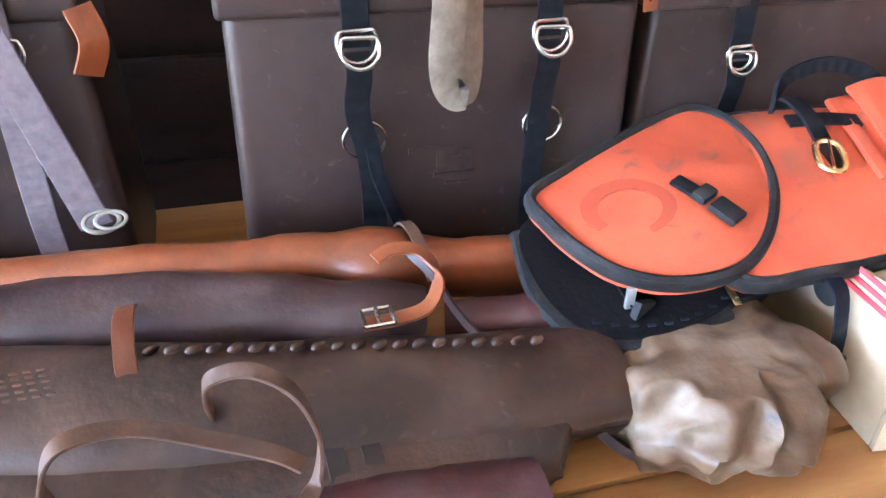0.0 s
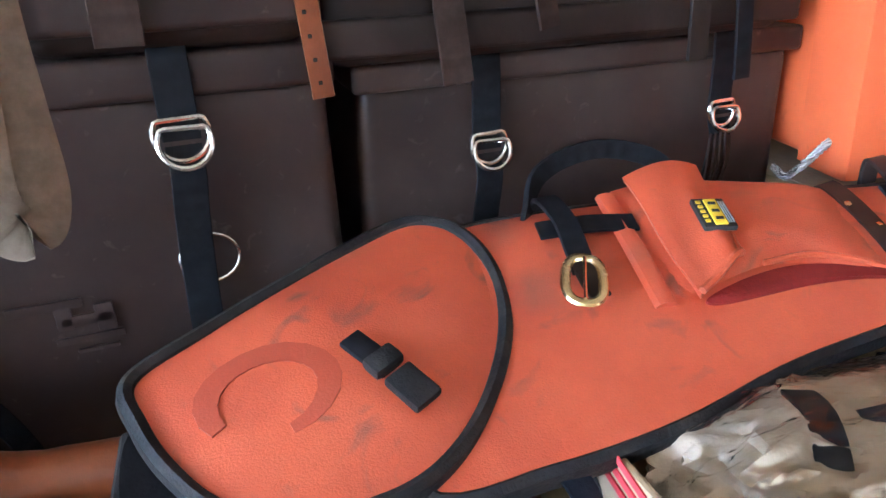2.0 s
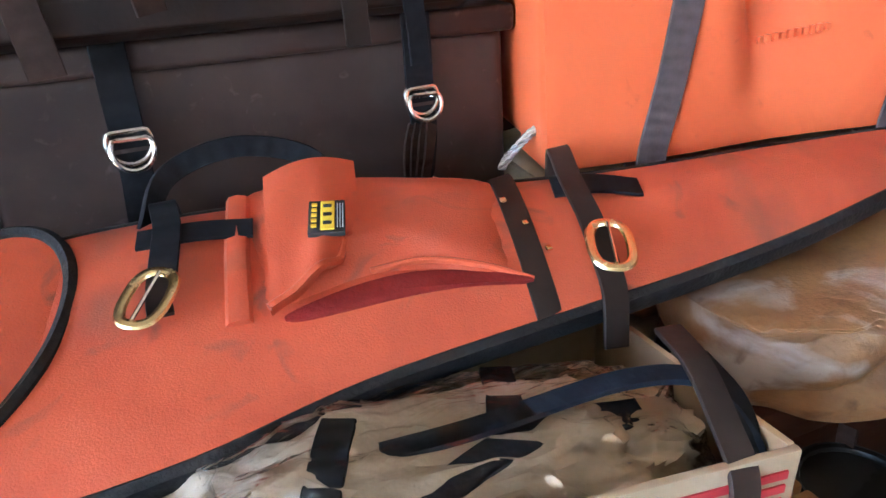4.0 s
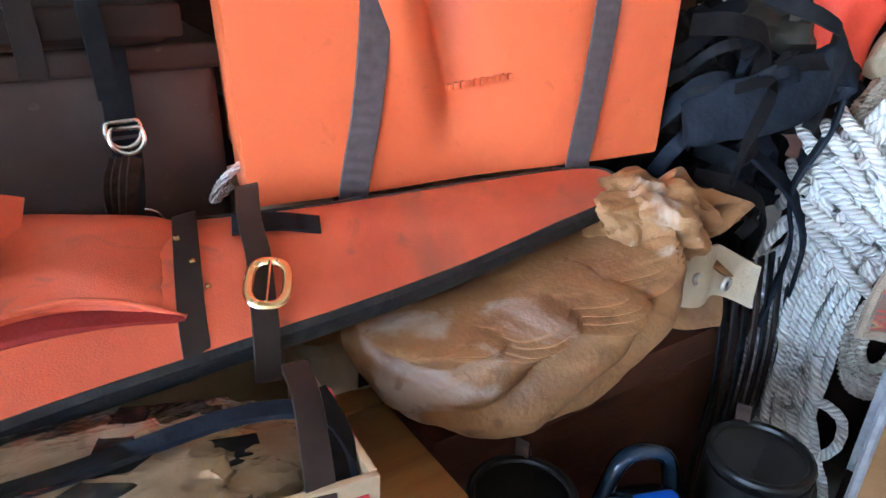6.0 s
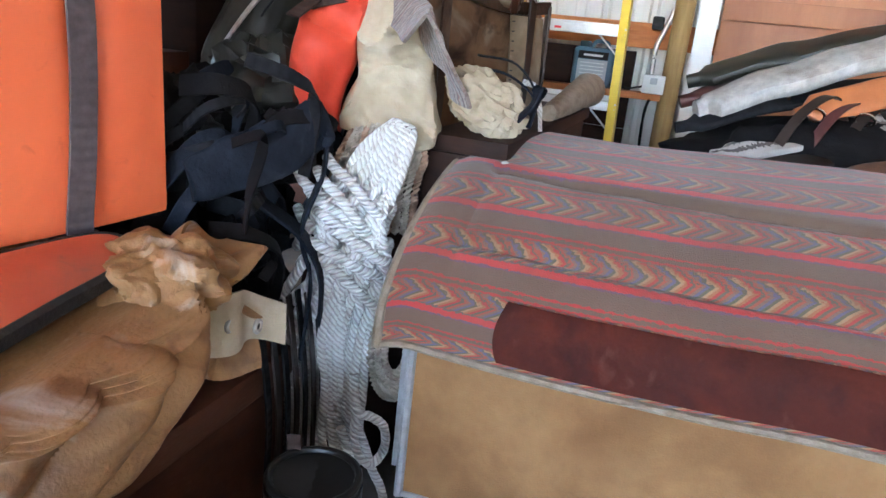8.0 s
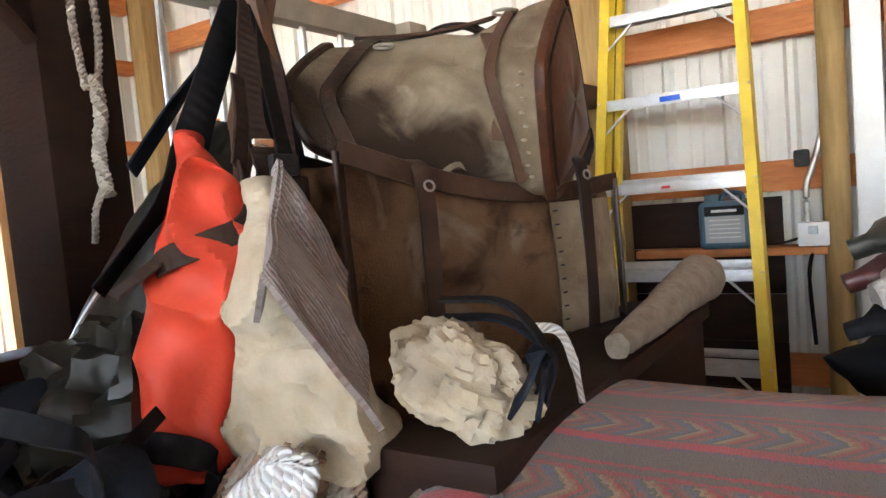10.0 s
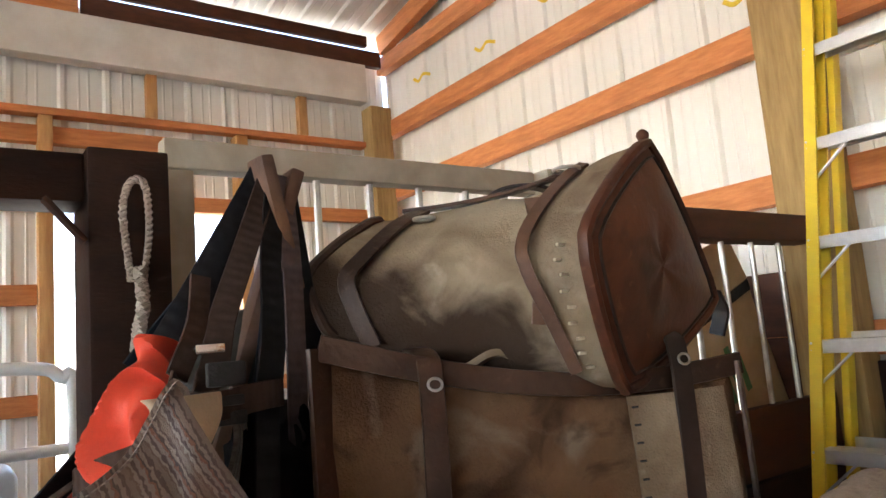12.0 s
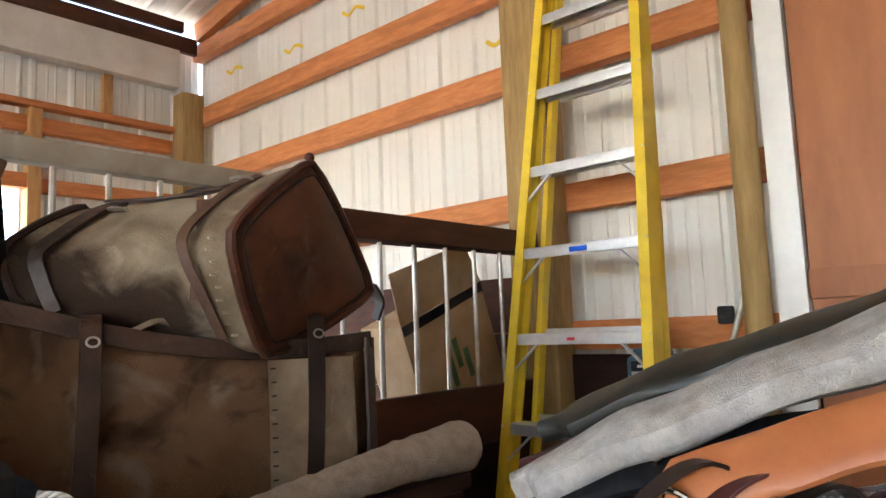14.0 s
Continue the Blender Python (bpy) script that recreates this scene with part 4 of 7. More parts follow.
for k in range(5):
    part("slat", span((-0.3 + k * 0.13, -0.28, 0.2), (-0.19 + k * 0.13, 0.24, 0.225), 0.004), "dark_wood", plt)
for y in (-0.26, 0.0, 0.2):
    part("runner", span((-0.3, y - 0.03, 0), (0.44, y + 0.03, 0.198), 0.004), "dark_wood", plt)


# ---- panniers on the bench ----
def pannier(x0, x1, y, z0, seam, top, tilt, label, poly="brown_poly"):
    w = x1 - x0
    t = thing("pannier", label, "pannier", pose(x0, y, z0, 0, 0, tilt), "hard panniers on the bench")
    h, s = top - z0, seam - z0
    bm = span((0, 0, 0), (w, 0.30, s + 0.01), 0.02, 4)
    for v in bm.verts:
        f = math.sin(math.pi * min(1, max(0, v.co.x / w))) * math.sin(math.pi * min(1, max(0, v.co.z / s)))
        v.co.x += (v.co.x / w - 0.5) * 0.02 * (1 - v.co.z / s)
        if v.co.y < 0.02:
            v.co.y -= 0.004 * f
    part("body", bm, poly, t)
    part("lid", span((-0.008, -0.012, s + 0.002), (w + 0.008, 0.315, h), 0.008, 3), poly, t)
    return t, w, s, h


def rig(t, x, s, h, web="black_web", double=True, drop=0.24, twist=0.0, rw=0.026):
    """A strap over the front of a pannier with its D rings."""
    part("strap", ribbon([(x, 0.05, h + 0.004), (x, -0.008, h + 0.006), (x, -0.018, h - 0.02), (x, -0.02, s - 0.01), (x, -0.022, s - 0.035)], 0.036, 0.004, (1, 0, 0), 5), web, t)
    part("d_ring", ring((x, -0.026, s - 0.028), rw, 0.0032, (0.1, -1, 0.12), dee=True), "chrome", t, "chrome ring")
    if double:
        part("d_ring", ring((x + 0.002, -0.033, s - 0.035), rw * 0.95, 0.0032, (-0.1, -1, 0.3), dee=True), "chrome", t, "chrome ring")
    part("tail", ribbon([(x, -0.022, s - 0.04), (x, -0.03, s - 0.07), (x - 0.004, -0.026, s - 0.12), (x - 0.008 + twist, -0.02, s - drop), (x - 0.004 + twist, -0.02, s - drop - 0.16)], 0.034, 0.003, (1, 0, 0), 6), web, t)
    part("keeper_ring", ring((x + 0.006, -0.012, s - 0.165), 0.026, 0.0022, (0, -1, 0.1), sx=1.15), "chrome", t, "chrome ring")


pA, wA, sA, hA = pannier(0.552, 1.125, 1.785, 0.58, 1.008, 1.052, 0, "matt brown hard pannier with black straps and chrome rings")
rig(pA, 0.160, sA, hA, drop=0.20, twist=0.02)
rig(pA, 0.424, sA, hA)
part("loose_strap", ribbon([(0.172, -0.04, sA - 0.165), (0.176, -0.05, sA - 0.20), (0.19, -0.046, sA - 0.24), (0.215, -0.036, sA - 0.31), (0.232, -0.03, sA - 0.38)], 0.022, 0.003, (1, 0.5, 0.2), 6), "blue_black", pA)
for dx, dz, w_, h_ in ((-0.035, 0.02, 0.07, 0.010), (0.0, 0.0, 0.05, 0.012), (0.018, 0.0, 0.018, 0.03), (0.0, -0.022, 0.065, 0.008), (-0.02, 0.005, 0.016, 0.028), (0.005, -0.036, 0.04, 0.005)):
    part("embossing", box((0.30 + dx, -0.0035, 0.215 + dz), (w_, 0.004, h_), 0.0016), "brown_poly", pA)
pB, wB, sB, hB = pannier(1.165, 1.775, 1.815, 0.58, 0.985, 1.020, -0.8, "matt brown hard pannier beside the orange one")
rig(pB, 0.146, sB - 0.038, hB, double=True, drop=0.2, rw=0.023)
rig(pB, 0.482, sB - 0.034, hB, double=True, drop=0.16, rw=0.021)
part("loop_knot", join(*[ribbon([(0.466 + k * 0.008, -0.035, sB - 0.094), (0.452 + k * 0.009, -0.05, sB - 0.124), (0.455 + k * 0.006, -0.045, sB - 0.174), (0.47 + k * 0.004, -0.04, sB - 0.224)], 0.018, 0.003, (1, 0.6, 0), 5) for k in range(4)]), "brown_web", pB, "bunched brown webbing")
pL, wL, sL, hL = pannier(-0.20, 0.385, 1.80, 0.58, 1.01, 1.052, 2, "grey-brown hard pannier with a mauve strap")
rig(pL, 0.15, sL, hL)
rig(pL, 0.50, sL, hL, web="lavender_web", double=False)
part("long_strap", ribbon([(0.475, 0.05, hL + 0.006), (0.475, -0.02, hL + 0.006), (0.50, -0.04, hL - 0.06), (0.525, -0.04, hL - 0.16), (0.555, -0.035, hL - 0.30)], 0.042, 0.004, (1, 0, 0), 6), "lavender_web", pL)
part("tag", ribbon([(0.595, -0.03, hL - 0.02), (0.605, -0.035, hL - 0.06), (0.590, -0.03, hL - 0.10)], 0.035, 0.004, (1, 0.4, 0), 5), "tan_leather", pL, "russet leather tag")

# soft cases on top of the panniers
ucA = thing("saddle_bag", "dark brown leather case on the pannier lid", "bag", (0.86, 1.77, 1.053))
part("body", box((0.125, 0.13, 0.15), (0.26, 0.27, 0.30), 0.03, None, 4), "brown_dark", ucA)
part("flap", span((-0.008, -0.012, 0.02), (0.262, 0.02, 0.31), 0.008, 3), "brown_poly", ucA)
part("strap", ribbon([(0.085, -0.016, 0.30), (0.083, -0.02, 0.14), (0.08, -0.024, 0.012)], 0.042, 0.005, (1, 0, 0)), "brown_web", ucA)
part("strap", ribbon([(0.235, -0.016, 0.30), (0.243, -0.022, 0.08), (0.253, -0.026, -0.05)], 0.022, 0.004, (1, 0, 0)), "tan_leather", ucA, "punched russet strap end")
for k in range(4):
    part("hole", box((0.2505 - k * 0.003, -0.0285, -0.035 + k * 0.022), (0.004, 0.002, 0.004), 0.001), "dark_ink", ucA)
ucB = thing("saddle_bag", "dark leather case lying on the brown pannier", "bag", (1.12, 1.765, 1.022))
part("body", span((0.0, 0.0, 0.0), (0.60, 0.29, 0.26), 0.03, 4), "brown_dark", ucB)
part("welt", span((-0.006, -0.01, 0.012), (0.606, 0.02, 0.05), 0.006, 3), "brown_dark", ucB)
part("strap", ribbon([(0.125, -0.016, 0.25), (0.125, -0.016, 0.1), (0.137, -0.02, -0.02)], 0.034, 0.004, (1, 0, 0)), "brown_web", ucB)
part("strap", ribbon([(0.22, -0.012, 0.25), (0.23, -0.02, 0.1), (0.24, -0.026, 0.03)], 0.03, 0.004, (1, 0.3, 0)), "brown_web", ucB)
part("strap", ribbon([(0.435, -0.014, 0.25), (0.44, -0.018, 0.08), (0.442, -0.022, -0.022)], 0.028, 0.005, (1, 0, 0)), "brown_dark", ucB)
part("strap", ribbon([(0.50, -0.012, 0.12), (0.508, -0.02, 0.02), (0.512, -0.024, -0.05)], 0.024, 0.004, (1, 0, 0)), "black_web", ucB)
ts = thing("webbing_strap", "wide tan webbing strap hanging in a loop over the pannier", "strap", (0.845, 1.765, 1.06))
part("strap", ribbon([(-0.005, 0.02, 0.30), (-0.02, -0.015, 0.20), (-0.02, -0.04, 0.08), (-0.025, -0.05, -0.03), (-0.03, -0.055, -0.10), (-0.02, -0.05, -0.135), (-0.002, -0.045, -0.14), (0.008, -0.035, -0.11), (0.006, -0.03, -0.04), (0.004, -0.026, 0.06), (0.01, -0.01, 0.2), (0.012, 0.02, 0.3)], 0.048, 0.003,
                          [(1, 0.1, 0), (1, 0.2, 0), (1, 0.2, 0.1), (1, 0.6, 0.1), (1, 0.4, 0), (1, 0.1, 0)], 8), "tan_web", ts)
pk = thing("packet", "crumpled red and white plastic packet", "packet", (0.645, 1.84, 1.053))
part("bag", blob((0, 0, 0.035), (0.075, 0.05, 0.035), 0.25, 3, 5, 24, 14, flat=0.0), "card", pk)
part("print", blob((-0.01, -0.02, 0.045), (0.05, 0.04, 0.03), 0.3, 3, 6, 20, 12, flat=0.0), "red_ink", pk)
part("corner", blob((-0.045, -0.045, 0.018), (0.028, 0.02, 0.018), 0.4, 4, 7, 18, 12, flat=0.0), "rope", pk)
bw = thing("webbing_pile", "black webbing heaped on the pannier lid", "strap", (0.72, 1.88, 1.053))
part("heap", blob((0.0, 0.02, 0.05), (0.16, 0.11, 0.07), 0.3, 3, 9, 30, 18, flat=0.0), "black_cloth", bw)
for k in range(6):
    part("strap", ribbon([(-0.15 + k * 0.05, -0.1, 0.02), (-0.12 + k * 0.05, -0.07, 0.09), (-0.1 + k * 0.045, 0.02, 0.13 + 0.01 * (k % 3)), (-0.06 + k * 0.04, 0.1, 0.06)], 0.03, 0.004, (1, 0.4, 0)), "black_web", bw)

# the orange pannier, turned a little, on a folded cloth
OM = Matrix.Translation((1.764, 1.672, 0.843)) @ pose(0, 0, 0, 0, -1.6, -10.6) @ Matrix.Diagonal((1.03, 1, 1, 1))
po = thing("pannier", "bright orange plastic pannier with two grey-brown webbing straps", "pannier", OM)
part("body", span((0.004, 0.07, 0.004), (0.581, 0.27, 0.398), 0.012, 3), "orange_poly", po)


def front(u, v):
    """The front panel with its turned-back sides and one deep dent beside the strap."""
    a, b = min(1, max(0, (u - 0.08) / 0.84)), min(1, max(0, (v - 0.08) / 0.92))
    x, z = 0.585 * a, 0.40 * b
    back = max(0, 0.08 - u, u - 0.92) / 0.08
    under = max(0, 0.08 - v) / 0.08
    y = 0.09 * max(back, under) ** 1.3
    c_ = 0.36 + 0.12 * max(0, 0.8 - b) + 0.02 * math.sin(b * 4)
    d = a - c_
    k = min(1, max(0, b - 0.10) * 1.6)
    y += (0.062 * math.exp(-(d / (0.035 if d < 0 else 0.10)) ** 2) - 0.020 * math.exp(-((d + 0.075) / 0.05) ** 2)) * k
    y += 0.020 * math.exp(-((a - 0.83) / 0.045) ** 2) * min(1, b * 1.5) - 0.006 * math.sin(a * 9) * math.sin(math.pi * a)
    return (x + (a - 0.5) * 0.018 * b, y, z)


part("front", sheet(front, 100, 60, -0.006), "orange_poly", po, angle=60)
part("lid", span((-0.014, -0.012, 0.385), (0.60, 0.285, 0.43), 0.012, 3), "orange_poly", po)
for x, dx in ((0.125, 0.034), (0.450, 0.022)):
    part("strap", ribbon([(x + dx, -0.016, 0.42), (x + dx, -0.014, 0.25), (x + dx * 0.6, -0.012, 0.12), (x, -0.012, 0.02), (x - 0.004, -0.008, -0.012), (x - 0.004, 0.03, -0.016)], 0.038, 0.004, (1, 0, 0), 6), "grey_web", po)
for k in range(10):
    part("embossing", box((0.252 + k * 0.0095, -0.0125 + 0.0082, 0.125 + 0.0008 * k), (0.0065, 0.006, 0.010 if k % 3 else 0.008), 0.0015), "orange_poly", po)
fc = thing("folded_cloth", "folded striped cloth under the orange pannier", "cloth", (2.06, 1.76, 0.58))
for k in range(3):
    part("layer", blob((0.0, 0.0, 0.045 + k * 0.075), (0.30 - 0.01 * k, 0.20, 0.042), 0.06, 4, 20 + k, 40, 14, 0.35, flat=0.0), ("cream_sack", "sack", "cream_sack")[k], fc)
for k in range(5):
    part("stripe", ribbon([(-0.2 + k * 0.1, -0.205, 0.03), (-0.2 + k * 0.1, -0.215, 0.14), (-0.19 + k * 0.1, -0.19, 0.236)], 0.03, 0.004, (1, 0, 0)), ("brown_dark", "rope", "brown_dark", "rope", "brown_web")[k], fc)
re_ = thing("rope_end", "frayed white rope end beside the pannier", "rope", (1.755, 1.74, 0.84))
part("rope", twisted(dense(curve([(0.02, 0.06, -0.02), (-0.02, 0.0, -0.01), (-0.02, -0.03, 0.02), (0.0, -0.035, 0.04), (0.02, -0.03, 0.045)], 8), 0.005), 0.0055, 0.022), "rope", re_)

# ---- the orange scabbard ----
SO, SU, SV, SN = (1.502, 1.545, 0.826), (0.9975, -0.0607, 0.0361), (0.0479, 0.957, 0.2861), (-0.0519, -0.2836, 0.9575)
SM = Matrix((SU, SV, SN)).transposed().to_4x4()
SM.translation = SO
sc_ = thing("rifle_scabbard", "orange coated-canvas rifle scabbard with black piping, lying across the pile", "scabbard", SM)
body_o = [(-0.40, -0.135), (-0.40, 0.0), (-0.36, 0.13), (-0.27, 0.146), (-0.18, 0.146), (-0.08, 0.137), (0.05, 0.114), (0.18, 0.091), (0.27, 0.078), (0.38, 0.067), (0.54, 0.056), (0.68, 0.042), (0.722, 0.022), (0.714, -0.012), (0.67, -0.036), (0.577, -0.052), (0.432, -0.077), (0.284, -0.092), (0.137, -0.101), (-0.04, -0.114), (-0.18, -0.14), (-0.30, -0.147)]
hood_o = [(-0.605, 0.028), (-0.54, 0.068), (-0.46, 0.11), (-0.35, 0.16), (-0.30, 0.158), (-0.272, 0.12), (-0.266, 0.06), (-0.283, -0.008), (-0.322, -0.072), (-0.367, -0.116), (-0.417, -0.138), (-0.485, -0.138), (-0.54, -0.113), (-0.575, -0.07), (-0.598, -0.02)]
part("body", plate(body_o, -0.03, 0.0, 0.016, 7, 5, 0.006), "orange_vinyl", sc_)
part("piping", sweep(curve([(x, y, -0.012) for x, y in body_o], 6, True), 0.014, 0.010, 8, True, (0, 0, 1)), "piping", sc_, "black bound edge")
part("hood", plate(hood_o, -0.02, 0.004, 0.016, 7, 6, 0.008), "orange_vinyl", sc_, "orange hood flap with a faded emblem")
part("hood_piping", sweep(curve([(x, y, 0.0) for x, y in hood_o], 6, True), 0.012, 0.0085, 8, True, (0, 0, 1)), "piping", sc_, "black bound edge")
lip = [(-0.615, 0.02), (-0.622, -0.075), (-0.598, -0.14), (-0.555, -0.168), (-0.49, -0.172), (-0.40, -0.148), (-0.30, -0.10), (-0.30, 0.10), (-0.42, 0.11), (-0.53, 0.06)]
part("gusset", plate(lip, -0.075, -0.045, 0.006, 5, 5), "black_cloth", sc_, "black padded lining at the open end")
part("lower_binding", sweep(curve([(x, y, -0.058) for x, y in lip[:6]], 6), 0.009, 0.014, 8, False, (0, 0, 1)), "piping", sc_)
for k in range(12):
    f = k / 11
    part("stitch", box((-0.575 + 0.23 * f, -0.150 - 0.020 * math.sin(math.pi * min(1, f * 1.2)) + 0.028 * f * f, -0.036), (0.010, 0.004, 0.003), 0.001, None), "blue_black", sc_)
part("clip_strap", beam((-0.424, 0.006, 0.024), (-0.398, -0.040, 0.026), 0.022, 0.006, 0.002, 0), "black_web", sc_)
part("clip_buckle", join(beam((-0.396, -0.046, 0.029), (-0.378, -0.080, 0.027), 0.028, 0.010, 0.003, 0), beam((-0.408, -0.024, 0.031), (-0.399, -0.042, 0.031), 0.030, 0.012, 0.004, 0)), "piping", sc_, "black plastic side-release buckle")


def arc2(cx, cy, r0, a0, a1, w0, w1, z, n=16):
    """A flat crescent in the scabbard's plane."""
    bm = bmesh.new()
    rows = []
    for i in range(n + 1):
        f = i / n
        a = radians(a0 + (a1 - a0) * f)
        w = (w0 + (w1 - w0) * f) * math.sin(math.pi * (0.12 + 0.76 * f)) ** 0.7
        d = Vector((math.cos(a), math.sin(a) * 0.8, 0))
        p, q = Vector((cx, cy, z)) + d * (r0 - w / 2), Vector((cx, cy, z)) + d * (r0 + w / 2)
        rows.append([bm.verts.new(p), bm.verts.new(q), bm.verts.new(q - Vector((0, 0, 0.004))), bm.verts.new(p - Vector((0, 0, 0.004)))])
    for a, b in zip(rows, rows[1:]):
        for k in range(4):
            bm.faces.new((a[k], a[(k + 1) % 4], b[(k + 1) % 4], b[k]))
    bm.faces.new(rows[0])
    bm.faces.new(rows[-1][::-1])
    return bm


def hood_z(bm):
    """Lays a flat mark on the swelling hood."""
    c = Vector((-0.43, 0.0, 0))
    for v in bm.verts:
        x, y = v.co.x, v.co.y
        best = 0
        s = min(0.98, max(0.05, math.hypot((x + 0.437) / 0.172, (y - 0.005) / 0.145)))
        v.co.z = 0.004 + 0.016 * (1 - s ** 2.2) + 0.008 * noise.noise(Vector((x * 9, y * 14, 1.3))) * (1 - s ** 4) + (v.co.z - 0.05)
    return bm


part("emblem", hood_z(arc2(-0.497, -0.026, 0.050, -75, 215, 0.022, 0.028, 0.0508)), "emblem", sc_, "faded horseshoe-like emblem")
# carrying loop and first buckle
part("cross_strap", ribbon([(-0.205, 0.098, 0.018), (-0.15, 0.09, 0.022), (-0.10, 0.082, 0.019)], 0.026, 0.004, (0.1, 1, 0)), "black_web", sc_)
part("carry_strap", ribbon([(-0.175, 0.15, -0.02), (-0.178, 0.145, 0.02), (-0.176, 0.10, 0.026), (-0.182, 0.06, 0.024), (-0.188, 0.025, 0.02)], 0.026, 0.005, (1, 0, 0)), "black_web", sc_)
part("carry_handle", ribbon([(-0.20, 0.135, -0.005), (-0.17, 0.175, 0.03), (-0.10, 0.185, 0.045), (-0.03, 0.17, 0.03), (0.0, 0.14, 0.0)], 0.022, 0.006, (0, 0.5, 1)), "black_web", sc_)


def oval_buckle(parent, x, y, z, w, h, material, rot=0):
    pts = []
    for k in range(28):
        a = 2 * math.pi * k / 28
        c_, s_ = math.cos(a), math.sin(a)
        pts.append(Vector((w * math.copysign(abs(c_) ** 0.75, c_), h * math.copysign(abs(s_) ** 0.75, s_), 0)))
    m = pose(x, y, z, 0, 0, rot)
    pts = [m @ p for p in pts]
    part("buckle", sweep(pts, 0.0034, 0.0052, 8, True, (0, 0, 1)), material, parent, "brass oval buckle")
    part("prong", sweep([m @ V(0, h * 0.9, 0.003), m @ V(0, -h * 0.95, 0.004)], 0.0018, None, 6), "chrome", parent)


oval_buckle(sc_, -0.198, 0.010, 0.028, 0.018, 0.031, "brass", -26)
part("strap_end", ribbon([(-0.186, 0.042, 0.022), (-0.19, 0.012, 0.023), (-0.19, -0.010, 0.022)], 0.022, 0.004, (1, 0.05, 0)), "brown_dark", sc_)
# pocket with its flap and patch
pock = [(-0.105, 0.142), (-0.02, 0.15), (0.07, 0.125), (0.15, 0.088), (0.145, 0.02), (0.122, -0.06), (0.05, -0.035), (-0.02, -0.02), (-0.115, -0.03), (-0.112, 0.05)]
part("pocket", plate(pock, 0.0, 0.008, 0.024, 7, 4, 0.010), "orange_vinyl", sc_, "orange pocket smudged with grime")
part("pocket_fold", sweep(curve([(-0.010, -0.012, 0.020), (0.04, -0.018, 0.024), (0.09, -0.038, 0.020), (0.130, -0.062, 0.012)], 6), 0.0035, 0.003, 8, False, (0, 0, 1)), "orange_vinyl", sc_)
# crescent coloured as the shade inside the open pocket
part("pocket_lining", plate([(-0.09, -0.036), (-0.03, -0.022), (0.03, -0.022), (0.09, -0.042), (0.128, -0.066), (0.06, -0.052), (-0.02, -0.048), (-0.08, -0.046)], 0.0, 0.0165, 0.003, 4, 4), "lining", sc_, "dark red crescent for the shade in the open pocket")
def fl(u, v):
    """The pocket flap: wider at its top, its free corner rounded."""
    a, b = V(-0.078, 0.152, 0).lerp(V(-0.104, -0.040, 0), v), V(0.018, 0.150, 0).lerp(V(-0.010, 0.006, 0), v)
    p = a.lerp(b, u)
    k = max(0.0, u - 0.72) / 0.28 * max(0.0, v - 0.8) / 0.2
    p += V(-0.014, 0.020, 0) * k
    p.z = 0.018 + 0.017 * math.sin(math.pi * (0.12 + 0.76 * u)) + 0.003 * math.sin(v * 7 + u * 3) + 0.004 * math.sin(u * 11 + v * 2) * v
    return p


part("flap", sheet(fl, 14, 18, -0.007), "orange_vinyl", sc_, "worn orange pocket flap")
part("flap_hem", sweep([Vector(fl(u / 12, 1.0)) + V(0, 0, 0.004) for u in range(13)], 0.004, None, 6), "orange_vinyl", sc_)
part("side_gusset", sweep([V(-0.107, 0.135, 0.014), V(-0.120, 0.05, 0.016), V(-0.130, -0.032, 0.012)], 0.007, 0.012, 8, False, (0, 0, 1)), "orange_vinyl", sc_)
PM = pose(-0.034, 0.048, 0.0405, 0, 0, -14)
part("patch", box((0, 0, 0), (0.034, 0.046, 0.006), 0.001, PM), "dark_ink", sc_, "black and yellow woven patch")
part("patch_panel", box((0.001, 0.0, 0.0030), (0.013, 0.040, 0.004), 0.0008, PM), "yellow_patch", sc_)
for k in range(3):
    part("patch_mark", box((0.001, -0.012 + k * 0.012, 0.0046), (0.008, 0.004, 0.003), 0.0005, PM), "dark_ink", sc_)
for k in range(5):
    part("patch_mark", box((-0.0115, -0.014 + k * 0.0075, 0.0030), (0.005, 0.004, 0.003), 0.0005, PM), "yellow_patch", sc_)
for k in range(3):
    part("patch_line", box((0.010 + k * 0.0025, 0.0, 0.0028), (0.0009, 0.034, 0.0025), 0.0003, PM), "label_grey", sc_)
# band and second buckle strap
part("band", ribbon([(0.165, 0.098, -0.014), (0.164, 0.092, 0.008), (0.15, 0.02, 0.017), (0.135, -0.06, 0.012), (0.129, -0.104, -0.004), (0.128, -0.104, -0.026)], 0.026, 0.003, (1, 0.15, 0)), "brown_dark", sc_)
part("cross_strap", ribbon([(0.205, 0.050, 0.016), (0.25, 0.038, 0.020), (0.296, 0.024, 0.014)], 0.030, 0.004, (0.15, 1, 0)), "black_web", sc_)
part("carry_strap", ribbon([(0.238, 0.10, -0.01), (0.238, 0.105, 0.022), (0.226, 0.06, 0.026), (0.220, 0.03, 0.026), (0.215, -0.01, 0.022), (0.203, -0.06, 0.018), (0.194, -0.1, 0.008), (0.186, -0.13, -0.03)], 0.026, 0.005, (1, 0.05, 0)), "brown_dark", sc_)
oval_buckle(sc_, 0.210, -0.058, 0.028, 0.019, 0.031, "brass", -22)
for k in range(3):
    part("rivet", box((0.146 + 0.006 * k, 0.045 - 0.04 * k, 0.019), (0.006, 0.006, 0.003), 0.001), "brass", sc_)
